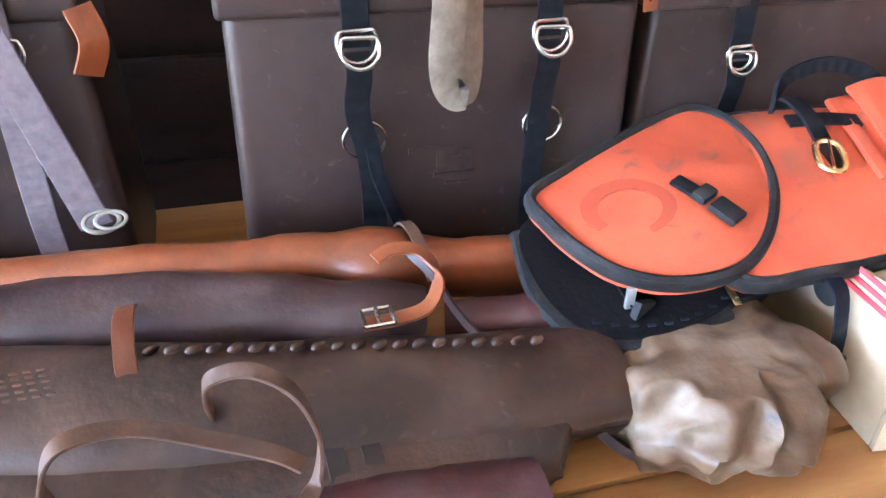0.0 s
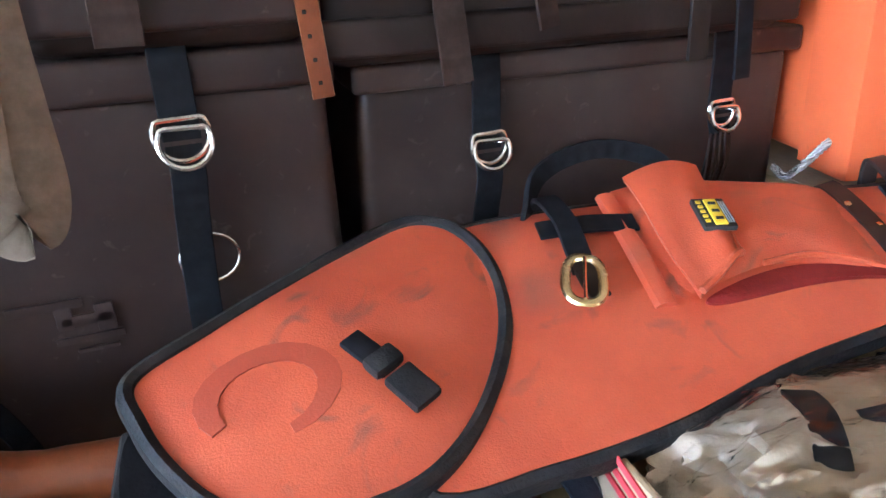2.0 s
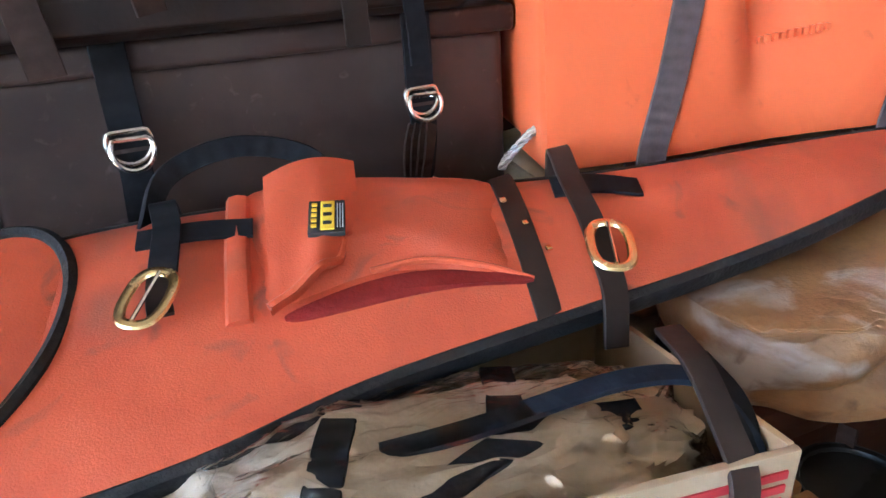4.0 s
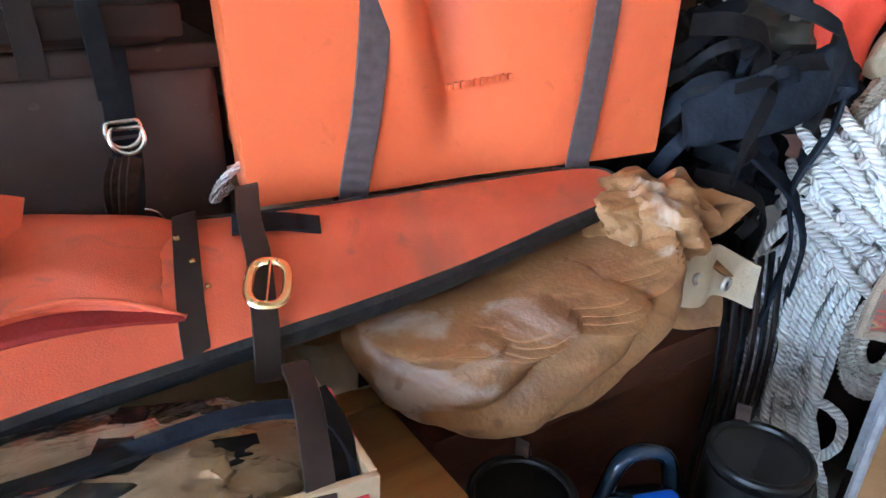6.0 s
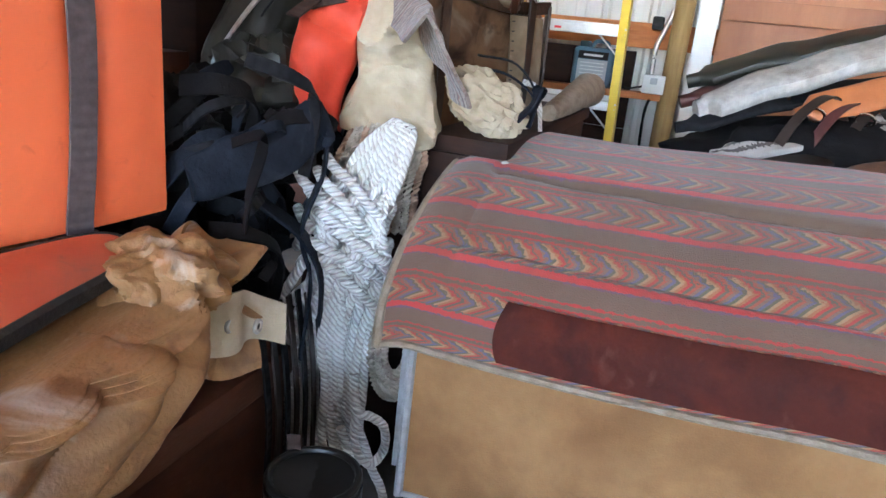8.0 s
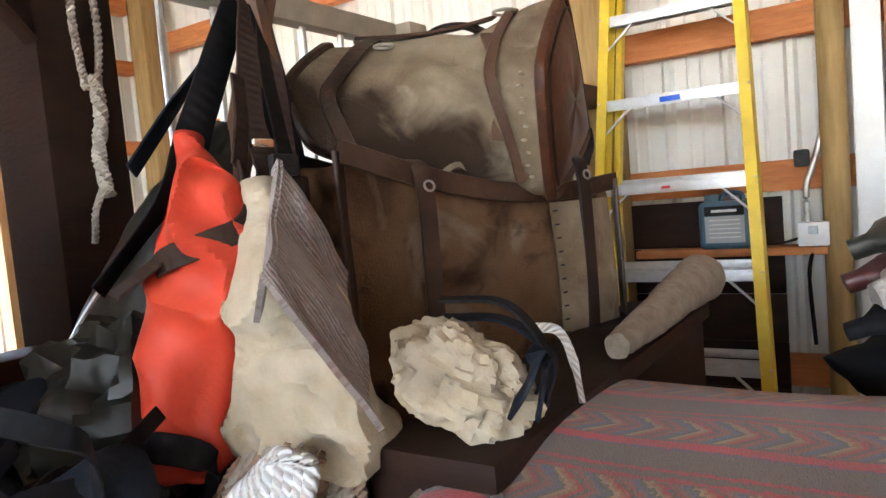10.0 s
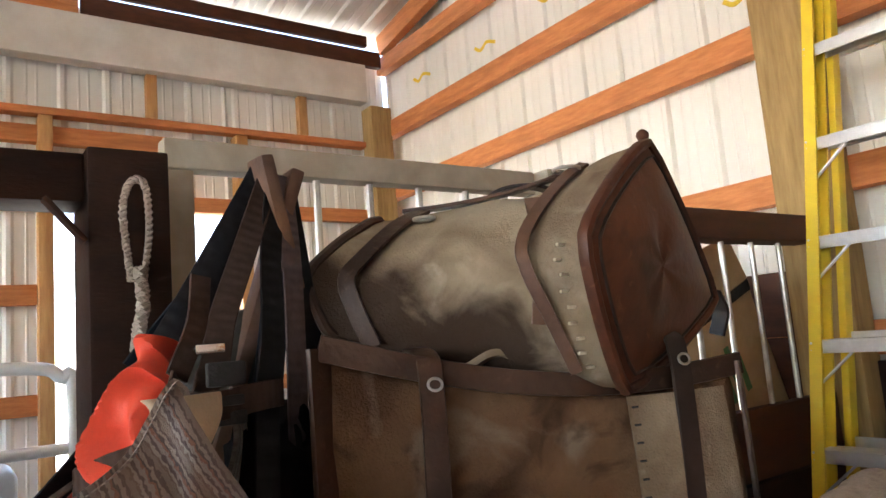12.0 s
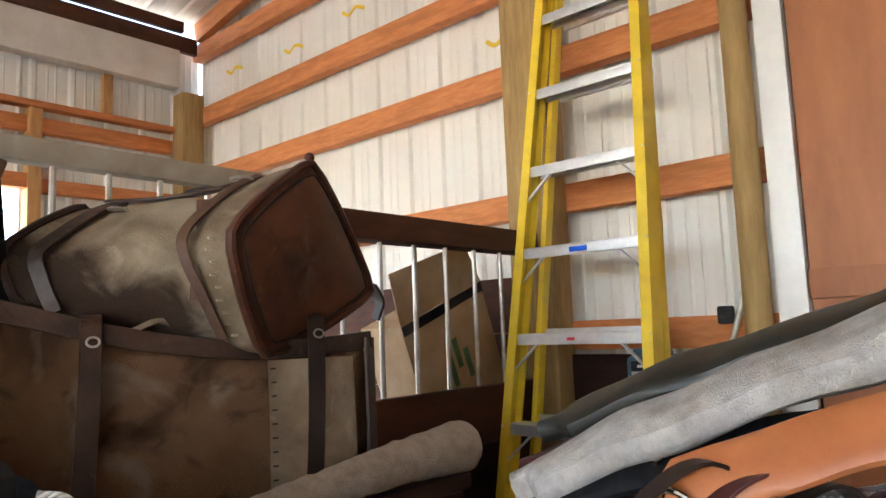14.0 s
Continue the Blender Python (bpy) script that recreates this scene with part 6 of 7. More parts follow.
for k in range(50):
    x, y, z = rnd.uniform(-0.15, 0.15), rnd.uniform(-0.17, 0.06), rnd.uniform(0.70, 1.02)
    a = rnd.uniform(0, 6.28)
    d = Vector((math.cos(a) * 0.075, math.sin(a) * 0.05, rnd.uniform(-0.07, 0.05)))
    p = Vector((x, y, z))
    q = [p - d, p - d * 0.3 + Vector((rnd.uniform(-0.03, 0.03), -0.035, rnd.uniform(0.0, 0.05))), p + d * 0.4 + Vector((rnd.uniform(-0.03, 0.03), -0.02, rnd.uniform(-0.02, 0.05))), p + d + Vector((0, 0.02, -0.05))]
    part("strap", ribbon(q, rnd.choice((0.018, 0.025, 0.035)), 0.004, (rnd.uniform(-0.5, 0.5), 0.5, 0.8)), rnd.choice(("black_web", "black_web", "black_cloth", "blue_black")), bp_)
bm = sweep(curve([(-0.17, -0.09, 0.90), (-0.11, -0.13, 0.925), (-0.03, -0.175, 0.96), (0.03, -0.19, 0.985), (0.045, -0.19, 0.96)], 8), lambda f: 0.034 + 0.012 * math.sin(f * 3.1), 0.016, 28, False, (0, 0.3, 1))
for v in bm.verts:
    v.co += Vector((noise.noise(v.co * 17), noise.noise(v.co * 17 + Vector((4, 0, 0))), noise.noise(v.co * 17 + Vector((0, 4, 0))))) * 0.014
part("padded_strap", bm, "blue_black", bp_, "blue-black padded strap")
part("strap", ribbon([(0.07, -0.19, 0.97), (0.04, -0.20, 0.90), (0.0, -0.185, 0.80), (0.03, -0.19, 0.70), (0.02, -0.18, 0.55)], 0.05, 0.006, (0.8, 0.5, 0)), "blue_black", bp_)
part("strap", ribbon([(-0.06, -0.14, 0.86), (-0.01, -0.19, 0.80), (0.03, -0.21, 0.72), (0.045, -0.205, 0.62)], 0.055, 0.006, (0.9, 0.4, 0)), "blue_black", bp_)
for k in range(7):
    part("strap", ribbon([(-0.10 + k * 0.03, -0.17, 0.68), (-0.11 + k * 0.03, -0.2, 0.5), (-0.1 + k * 0.033, -0.19, 0.3), (-0.1 + k * 0.03, -0.2, 0.1)], 0.022, 0.004, (1, 0.2, 0)), "brown_dark" if k % 2 else "black_web", bp_)
part("white_tab", box((0.055, -0.185, 0.865), (0.012, 0.006, 0.05), 0.002, None), "white_plastic", bp_, "white strap tab")

# ---- white rope hank ----
def strandlets(points, spread, count, seed, r, material, parent, name="rope_strand", pitch=0.055):
    """Ropes side by side along one line."""
    rd = random.Random(seed)
    for k in range(count):
        ox, oy = rd.uniform(-1, 1), rd.uniform(-1, 1)
        line = []
        for i, p in enumerate(points):
            w = spread[i]
            line.append(Vector(p) + Vector((0.25 * oy * w, ox * w, 0.10 * ox * w)) + Vector((rd.uniform(-1, 1), rd.uniform(-1, 1), rd.uniform(-1, 1))) * 0.004)
        part(name, twisted(dense(curve(line, 8), 0.007), r, pitch), material, parent)


HE, HN = V(0.507, -0.862, 0), V(-0.862, -0.507, 0)


def hk(s_, z, d=0.0):
    """A place on the hank: s_ across it, z up, d out of it."""
    return V(2.70, 1.36, z) + HE * s_ + HN * d


def wind(points, r=0.0095):
    """One rope with a fat round section that wavers a little."""
    return sweep(curve(points, 10), lambda f: r * (1 + 0.05 * math.sin(f * 90)), None, 9, side=(0.31, 0.57, 0.76))


rk = thing("rope_hank", "thick hank of white rope hung up with a knotted middle", "rope", (0, 0, 0))
rd = random.Random(5)
for k in range(5):
    q = 0.010 * (k - 2)
    part("top_loop", wind([hk(-0.055 + q, 0.855, 0.03), hk(-0.025 + q, 0.93, 0.025), hk(0.012 + q * 0.7, 0.985 - 0.006 * abs(k - 2), 0.01), hk(0.030 + q, 0.975, 0.02), hk(0.018 + q, 0.92, 0.04), hk(-0.005 + q, 0.845, 0.045)]), "rope", rk)
for k in range(17):
    z = 0.70 + 0.0115 * k
    c_ = -0.050 + 0.05 * (z - 0.78) + rd.uniform(-0.02, 0.02)
    w_ = (0.088 if z < 0.86 else 0.062) * rd.uniform(0.55, 1.0)
    tilt = rd.choice((-1, 1)) * rd.uniform(0.03, 0.085)
    d_ = rd.uniform(0.015, 0.075)
    part("knot_turn", wind([hk(c_ - w_, z - tilt * 0.8, d_ - 0.03), hk(c_ - w_ * 0.8, z - tilt * 0.3 + 0.02, d_), hk(c_ - w_ * 0.2, z + 0.012, d_ + 0.014), hk(c_ + w_ * 0.45, z + tilt * 0.5, d_ + 0.008), hk(c_ + w_ * 0.95, z + tilt, d_ - 0.012), hk(c_ + w_ * 0.8, z + tilt - 0.045, d_ - 0.025)]), "rope", rk)
for k in range(12):
    c_ = -0.05 + 0.014 * (k - 6)
    part("knot_turn", wind([hk(c_ * 1.2 - 0.02, 0.64, 0.035), hk(c_ + rd.uniform(-0.02, 0.02), 0.72, 0.058), hk(c_ * 0.8 + rd.uniform(-0.03, 0.03), 0.80, 0.062), hk(c_ * 0.7 + 0.01, 0.875, 0.035)]), "rope", rk)
for k in range(27):
    f, d_ = -1 + 2 * ((k * 7) % 27) / 26, rd.uniform(-0.03, 0.05)
    j = lambda: rd.uniform(-0.007, 0.007)
    part("rope_strand", wind([hk(-0.050 + 0.06 * f + j(), 0.76 + j(), d_ * 0.6), hk(-0.055 + 0.068 * f + j(), 0.69, d_), hk(-0.080 + 0.070 * f + j(), 0.58, d_), hk(-0.082 + 0.066 * f + j(), 0.46, d_ + j()), hk(-0.078 + 0.064 * f + j(), 0.36, d_), hk(-0.058 + 0.055 * f + j(), 0.26 + rd.uniform(-0.05, 0.05), d_)], 0.0088), "rope", rk)
part("loose_loop", wind([hk(-0.03, 0.50, 0.05), hk(-0.02, 0.425, 0.06), hk(0.01, 0.410, 0.062), hk(0.036, 0.385, 0.06), hk(0.040, 0.335, 0.06), hk(0.015, 0.30, 0.062), hk(-0.012, 0.325, 0.06), hk(-0.022, 0.37, 0.055), hk(-0.018, 0.41, 0.05)]), "rope", rk)
part("loose_loop", wind([hk(-0.02, 0.39, 0.05), hk(0.0, 0.34, 0.055), hk(0.02, 0.28, 0.055), hk(0.045, 0.22, 0.05), hk(0.06, 0.12, 0.05)]), "rope", rk)
part("loose_loop", wind([hk(-0.05, 0.38, 0.05), hk(-0.03, 0.32, 0.055), hk(-0.02, 0.25, 0.055), hk(0.0, 0.18, 0.05), hk(0.02, 0.10, 0.05)]), "rope", rk)
rb_ = thing("brown_rope", "soiled brown rope tails hanging by the hank", "rope", (0, 0, 0))
strandlets([(2.63, 1.475, 0.46), (2.63, 1.475, 0.38), (2.635, 1.47, 0.28), (2.64, 1.46, 0.12)], [0.02, 0.024, 0.03, 0.04], 12, 9, 0.0095, "rope_brown", rb_)
tr_ = thing("tan_rope", "tan rope coil hung behind the white hank", "rope", (0, 0, 0))
for k in range(13):
    q = 0.0135 * (k - 6)
    part("turn", twisted(dense(curve([hk(q * 1.15 - 0.02, 0.76, -0.055), hk(q * 1.05 - 0.01, 0.87, -0.035), hk(q + 0.005, 0.955 - 0.5 * abs(q), -0.035), hk(q * 0.8 + 0.012, 0.985 - 0.4 * abs(q), -0.07), hk(q * 0.8 + 0.015, 0.94, -0.12)], 7), 0.008), 0.0085, 0.034), "rope_tan" if k % 3 else "rope_brown", tr_)
tc = thing("rope_coil", "coil of tan rope under the saddle pads", "rope", (0, 0, 0))
for k in range(6):
    r_ = 0.035 + 0.009 * k
    part("turn", twisted(dense(curve([(2.662 + 0.006 * (k % 2) + 0.3 * r_ * math.cos(a), 1.285 - 0.55 * r_ * math.cos(a), 0.555 + 1.25 * r_ * math.sin(a)) for a in [i * math.pi / 5 for i in range(11)]], 5), 0.008), 0.0085, 0.03), "rope_tan", tc)

# ---- saddle pads on a stand ----
st_ = thing("saddle_stand", "wooden saddle stand under the pads", "stand", (2.85, 0.72, 0))
part("ridge", span((-0.16, -0.55, 0.80), (0.16, 0.46, 0.84), 0.01), "bench", st_)
for y in (-0.45, 0.38):
    part("leg", beam((-0.13, y, 0.80), (-0.22, y, 0.0), 0.05, 0.05), "bench", st_)
    part("leg", beam((0.13, y, 0.80), (0.22, y, 0.0), 0.05, 0.05), "bench", st_)


def pad_profile(f, lift, drop):
    """Down the front of the stand: f from 0 at the far lower edge to 1 at the near lower edge."""
    pts = [(3.36, 0.84 - drop), (3.30, 0.93), (3.18, 0.985), (3.0, 1.0), (2.84, 0.985), (2.68, 0.94), (2.56, 0.875), (2.485, 0.79), (2.468, 0.715 - drop)]
    k = f * (len(pts) - 1)
    i = min(int(k), len(pts) - 2)
    t = k - i
    a = Vector(pts[max(i - 1, 0)])
    b, c, d = Vector(pts[i]), Vector(pts[i + 1]), Vector(pts[min(i + 2, len(pts) - 1)])
    p = 0.5 * ((2 * b) + (c - a) * t + (2 * a - 5 * b + 4 * c - d) * t * t + (3 * b - a - 3 * c + d) * t ** 3)
    return p.x, p.y + lift


def pad_fn(y0, y1, lift, drop, quilt, bow=0.03, inset=0.0):
    def f(u, v):
        x, z = pad_profile(v, lift, drop)
        y = y0 + (y1 - y0) * u
        edge = min(u, 1 - u) * (y1 - y0)
        z -= bow * max(0, 1 - edge / 0.06) ** 2 * 0.6
        q = 0.0
        if quilt and 0.06 < u < 0.93:
            for c in (0.585, 0.765):
                q -= 0.014 * math.exp(-((v - c - 0.018 * math.cos(u * 3)) / 0.009) ** 2)
        if quilt:
            q -= 0.005 * math.exp(-((u - 0.915) / 0.006) ** 2) * max(0, min(1, (v - 0.42) * 12, (0.86 - v) * 12))
        w = 0.006 * noise.noise(Vector((x * 6, y * 6, lift * 9)))
        return (x - inset + (q + w) * -0.5, y, z + (q + w) * 0.8 + 0.010 * math.sin(u * 5 + 0.8))
    return f


pad1 = thing("saddle_pad", "woven striped saddle pad in red and brown on the pile", "saddle pad", (0.024, 0.018, -0.034))
pf = pad_fn(0.10, 1.232, 0.0, 0.0, True)
part("blanket", sheet(pf, 120, 150, 0.018, lambda u, v: (u * 1.13, v * 1.16)), "pad", pad1)
rim = [Vector(pf(1, j / 60)) + V(0, 0.0, -0.008) for j in range(61)]
part("fleece_edge", sweep(rim, 0.009, 0.012, 8, False, (0, 1, 0)), "fleece_edge", pad1, "frayed cream fleece edge")
rim2 = [Vector(pf(i / 60, 1)) + V(0.004, 0, -0.008) for i in range(61)]
part("fleece_edge", sweep(rim2, 0.007, 0.010, 8, False, (0, 0, 1)), "fleece_edge", pad1)
wl = lambda u, v: tuple(Vector(pf(0.02 + 0.80 * u + 0.02 * math.sin(math.pi * v) * (u - 0.5), 0.845 + 0.145 * v)) + V(-0.0045, 0, 0.0035))
part("wear_leather", sheet(wl, 50, 14, 0.006, None), "red_leather", pad1, "red-brown wear leather")
pad2 = thing("saddle_pad", "plain tan canvas saddle pad under the striped one", "saddle pad", (0.024, 0.018, -0.034))
pg = pad_fn(0.06, 1.175, -0.024, 0.27, False, 0.01, -0.018)
part("canvas", sheet(pg, 60, 90, 0.02, lambda u, v: (u, v)), "tan_pad", pad2)
part("side_binding", sweep([Vector(pg(1, j / 50)) + V(0, 0.002, -0.008) for j in range(51)], 0.008, 0.012, 8, False, (0, 1, 0)), "felt", pad2, "grey frayed edge")
part("lower_binding", sweep([Vector(pg(i / 50, 1)) + V(0.004, 0, -0.006) for i in range(51)], 0.007, 0.010, 8, False, (0, 0, 1)), "felt", pad2)
pad3 = thing("saddle_pad", "grey felt saddle pad at the bottom of the pile", "saddle pad", (0.024, 0.018, -0.034))
part("felt", sheet(pad_fn(0.08, 1.205, -0.05, 0.22, False, 0.01, -0.045), 50, 70, 0.02, lambda u, v: (u, v)), "felt", pad3)

# ---- pack saddle hung with bags ----
ps = thing("pack_saddle", "wooden sawbuck pack saddle under hanging straps", "pack saddle", (2.98, 1.56, 0))
part("cross_bar", beam((0.10, 0.07, 1.10), (-0.005, 0.06, 1.60), 0.05, 0.022, 0.006), "strap_leather", ps)
part("cross_bar", beam((-0.10, 0.08, 1.12), (0.055, 0.075, 1.585), 0.05, 0.022, 0.006), "strap_leather", ps)
part("side_board", box((0.0, 0.0, 1.08), (0.30, 0.12, 0.03), 0.01), "dark_wood", ps)
for x in (-0.12, 0.12):
    part("leg", beam((x, 0.0, 1.07), (x * 1.5, 0.0, 0.0), 0.05, 0.05), "dark_wood", ps)
PK = Vector((2.992, 1.635, 1.575))


def hang(name, pts, w, material, parent, side=(1, 0.3, 0), th=0.004):
    part(name, ribbon(pts, w, th, side, 7), material, parent)


og = thing("stuff_bag", "orange nylon stuff bag hanging from the pack saddle", "bag", (2.72, 1.50, 0.95))
bm = sweep(curve([(0.017, 0.022, -0.028), (0.015, 0.022, 0.0), (0.016, 0.022, 0.06), (0.025, 0.010, 0.14), (0.040, -0.008, 0.22), (0.052, 0.0, 0.285), (0.066, 0.03, 0.34), (0.085, 0.055, 0.39)], 12),
           lambda f: 0.012 + 0.052 * min(1, f * 9) ** 0.6 * (0.82 + 0.30 * math.exp(-((f - 0.58) / 0.16) ** 2)) * (1 if f < 0.66 else max(0.1, 1 - (f - 0.66) / 0.34)), lambda f: 0.012 + 0.040 * min(1, f * 9) ** 0.6 * (1 if f < 0.66 else max(0.1, 1 - (f - 0.66) / 0.34)), 64, False, (0.6, -0.8, 0))
for v in bm.verts:
    p = v.co.copy()
    ridge = 0.5 - abs(noise.noise(Vector((p.x * 16 + p.z * 5, p.y * 16, p.z * 6))))
    v.co += Vector((-0.75, -0.5, 0)) * (0.075 * ridge - 0.026) + Vector((noise.noise(p * 12), noise.noise(p * 12 + Vector((9, 0, 0))), 0.5 * noise.noise(p * 15))) * 0.014
part("bag", bm, "orange_bag", og)
hang("band", [(0.005, 0.05, 0.225), (-0.012, 0.0, 0.24), (0.010, -0.048, 0.255), (0.055, -0.062, 0.275), (0.09, -0.02, 0.34)], 0.028, "brown_web", og, (0, 0, 1))
hang("band", [(0.09, -0.02, 0.34), (0.12, 0.0, 0.40), (0.13, 0.01, 0.46)], 0.028, "brown_web", og)

ol = thing("duffel_bag", "dark olive nylon duffel with a zip, hung by its straps", "bag", (2.82, 1.70, 0.95))
part("bag", blob((0.03, 0.02, 0.20), (0.065, 0.075, 0.25), 0.16, 1.8, 63, 80, 60, 0.9, fine=0.35, m=pose(0, 0, 0, 12, 30, 0)), "olive_black", ol)
part("zip", ribbon([(-0.135, 0.03, 0.10), (-0.09, -0.01, 0.19), (-0.01, -0.06, 0.31), (0.06, -0.08, 0.44)], 0.012, 0.004, (0.5, 0, 0.7)), "galv", ol)
part("clip", box((-0.135, 0.06, 0.065), (0.03, 0.02, 0.05), 0.005), "label_grey", ol, "grey plastic clip")
part("bag_lower", blob((-0.06, -0.06, 0.02), (0.14, 0.10, 0.12), 0.32, 2.3, 61, 50, 30, fine=0.8), "olive_black", ol)

# tan sack with the striped wool cover
cs = thing("cream_sack", "cream canvas sack with a striped wool cover on top", "sack", (2.80, 1.39, 0.96))
bm = sweep(curve([(0.0, 0.0, -0.022), (0.002, 0.0, -0.008), (0.004, 0.0, 0.04), (0.004, 0.0, 0.10), (0.0, 0.012, 0.17), (-0.008, 0.028, 0.24), (-0.010, 0.032, 0.31)], 12), lambda f: 0.022 + 0.082 * min(1, f * 7) ** 0.5 * max(0.05, 1 - max(0, f - 0.25) * 1.28), lambda f: 0.020 + 0.045 * min(1, f * 7) ** 0.5 * max(0.1, 1 - max(0, f - 0.3) * 1.2), 64, False, (0.507, -0.862, 0))
for v in bm.verts:
    p = v.co.copy()
    v.co += Vector((-0.86, -0.5, 0)) * (0.085 * (0.40 - abs(noise.noise(p * 9 + Vector((2, 0, 0))))) + 0.025 * (0.4 - abs(noise.noise(p * 24)))) + Vector((noise.noise(p * 9), noise.noise(p * 9 + Vector((5, 0, 0))), noise.noise(p * 9 + Vector((0, 5, 0))))) * 0.022
part("sack", bm, "cream_sack", cs)


def wool(u, v):
    """Cloth hung from the bundle's top ridge, its stripes running down it."""
    a = V(2.80, 1.415, 1.285).lerp(V(2.640, 1.275, 1.180), u) + V(0, 0, -0.018 * math.sin(math.pi * u))
    d = V(0.062, -0.040, -0.135).lerp(V(0.062, -0.062, -0.15), u)
    k = V(-0.5, -0.85, 0.2) * (0.018 + 0.014 * math.sin(u * 10 + v * 3) + 0.012 * math.sin(v * math.pi) + 0.012 * noise.noise(Vector((u * 5, v * 4, 3))))
    if v < 0.2:
        return a + V(0.03, 0.05, -0.05) * ((0.2 - v) * 5) - V(2.80, 1.39, 0.96) + k * 0.3
    return a + d * ((v - 0.2) / 0.8) + k - V(2.80, 1.39, 0.96)


part("wool_cover", sheet(wool, 70, 50, 0.006, lambda u, v: (v * 0.2, u * 0.27)), "striped", cs, "grey and brown striped wool cloth")
part("wool_flap", sheet(lambda u, v: (0.085 + 0.10 * u + 0.01 * math.sin(v * 6), 0.165 + 0.14 * u - 0.03 * v, 0.30 - 0.07 * u - (0.16 - 0.05 * u) * v), 20, 20, 0.006, lambda u, v: (v * 0.2, u * 0.16)), "striped", cs)
ws = thing("small_sack", "small cream cloth bag with black straps and a white lace", "sack", (2.86, 1.205, 0.99))
part("bag", blob((0.01, 0.02, 0.04), (0.055, 0.075, 0.050), 0.3, 2.0, 73, 70, 44, fine=0.6, m=pose(0, 0, 0, 24, 0, 0)), "cream_sack", ws)
hang("strap", [(0.03, -0.05, 0.0), (0.05, -0.07, 0.06), (0.06, -0.02, 0.115), (0.03, 0.05, 0.125)], 0.03, "black_web", ws)
hang("strap", [(0.06, -0.06, 0.0), (0.085, -0.06, 0.05), (0.09, 0.0, 0.09), (0.05, 0.06, 0.10)], 0.035, "blue_black", ws)
part("lace", sweep(curve([(0.10, -0.03, 0.08), (0.13, -0.05, 0.07), (0.145, -0.06, 0.03), (0.14, -0.07, -0.02)], 6), 0.006, 0.003, 8), "rope", ws, "white lace")
part("strap_loop", ribbon([(-0.02, -0.06, 0.02), (-0.03, -0.085, 0.05), (-0.01, -0.09, 0.075), (0.02, -0.08, 0.05), (0.015, -0.07, 0.0)], 0.03, 0.005, (1, 0.5, 0)), "blue_black", ws)
tr2 = thing("storage_trunk", "dark wooden trunk among the gear", "trunk", (3.28, 1.26, 0))
part("body", span((-0.47, -0.10, 0.0), (0.46, 0.06, 0.93), 0.01), "dark_wood", tr2)
part("lid_edge", span((-0.48, -0.112, 0.932), (0.47, 0.062, 0.965), 0.006), "dark_wood", tr2)
part("corner", span((-0.478, -0.116, 0.86), (-0.44, -0.1005, 0.93), 0.003), "galv", tr2)
fr = thing("fleece_roll", "rolled tan sheepskin lying on the trunk", "fleece", (3.28, 1.17, 0.966))
bm = sweep(curve([(-0.05, 0.0, 0.02), (0.1, -0.005, 0.03), (0.28, -0.01, 0.045), (0.43, -0.01, 0.05), (0.46, -0.01, 0.05)], 10), lambda f: 0.02 + 0.03 * min(1, f * 1.3), None, 20, False, (0, 0, 1))
for v in bm.verts:
    v.co += Vector((noise.noise(v.co * 60), noise.noise(v.co * 60 + Vector((9, 0, 0))), noise.noise(v.co * 60 + Vector((0, 9, 0))))) * 0.005
part("roll", bm, "fleece_edge", fr)

# straps that hang from the peak
hp = thing("hanging_straps", "brown and black webbing straps hanging from the saddle peak", "strap", PK)
hang("strap", [(0.0, -0.01, 0.0), (-0.05, -0.05, -0.10), (-0.11, -0.11, -0.21), (-0.155, -0.165, -0.30), (-0.24, -0.13, -0.36), (-0.33, -0.10, -0.42)], 0.034, "brown_web", hp, (0.8, 0.2, 0.5))
hang("strap", [(0.0, 0.0, 0.01), (-0.06, -0.01, -0.09), (-0.13, -0.03, -0.20), (-0.20, -0.05, -0.30), (-0.30, -0.02, -0.42)], 0.05, "black_web", hp, (0.8, 0.1, 0.5))
hang("strap", [(-0.005, 0.01, 0.01), (-0.05, 0.02, -0.09), (-0.11, 0.04, -0.17), (-0.19, 0.05, -0.27)], 0.03, "blue_black", hp, (0.8, 0.1, 0.5))
hang("strap", [(0.01, -0.01, 0.0), (-0.02, -0.05, -0.12), (-0.04, -0.09, -0.24), (-0.07, -0.14, -0.33), (-0.09, -0.17, -0.50)], 0.036, "black_web", hp)
hang("strap", [(0.02, -0.01, 0.0), (0.015, -0.04, -0.14), (0.005, -0.06, -0.30), (-0.01, -0.08, -0.46)], 0.035, "grey_web", hp)
hang("strap", [(0.03, 0.0, -0.01), (0.035, -0.03, -0.16), (0.04, -0.05, -0.32), (0.03, -0.06, -0.46)], 0.035, "black_web", hp)
hang("strap", [(0.02, 0.0, 0.0), (0.0, -0.02, -0.16), (-0.03, -0.035, -0.33), (-0.05, -0.05, -0.52)], 0.05, "blue_black", hp)
hang("cross_strap", [(-0.19, -0.175, -0.315), (-0.15, -0.19, -0.32), (-0.09, -0.17, -0.315), (-0.05, -0.14, -0.315)], 0.034, "brown_web", hp, (0, 0, 1))
part("buckle", join(box((-0.135, -0.185, -0.285), (0.045, 0.012, 0.028), 0.004), box((-0.135, -0.186, -0.315), (0.038, 0.012, 0.012), 0.003), box((-0.135, -0.184, -0.335), (0.045, 0.010, 0.016), 0.003)), "piping", hp, "black plastic buckle")
part("slide", box((-0.145, -0.16, -0.255), (0.035, 0.01, 0.012), 0.003, None), "chrome", hp, "metal slide")
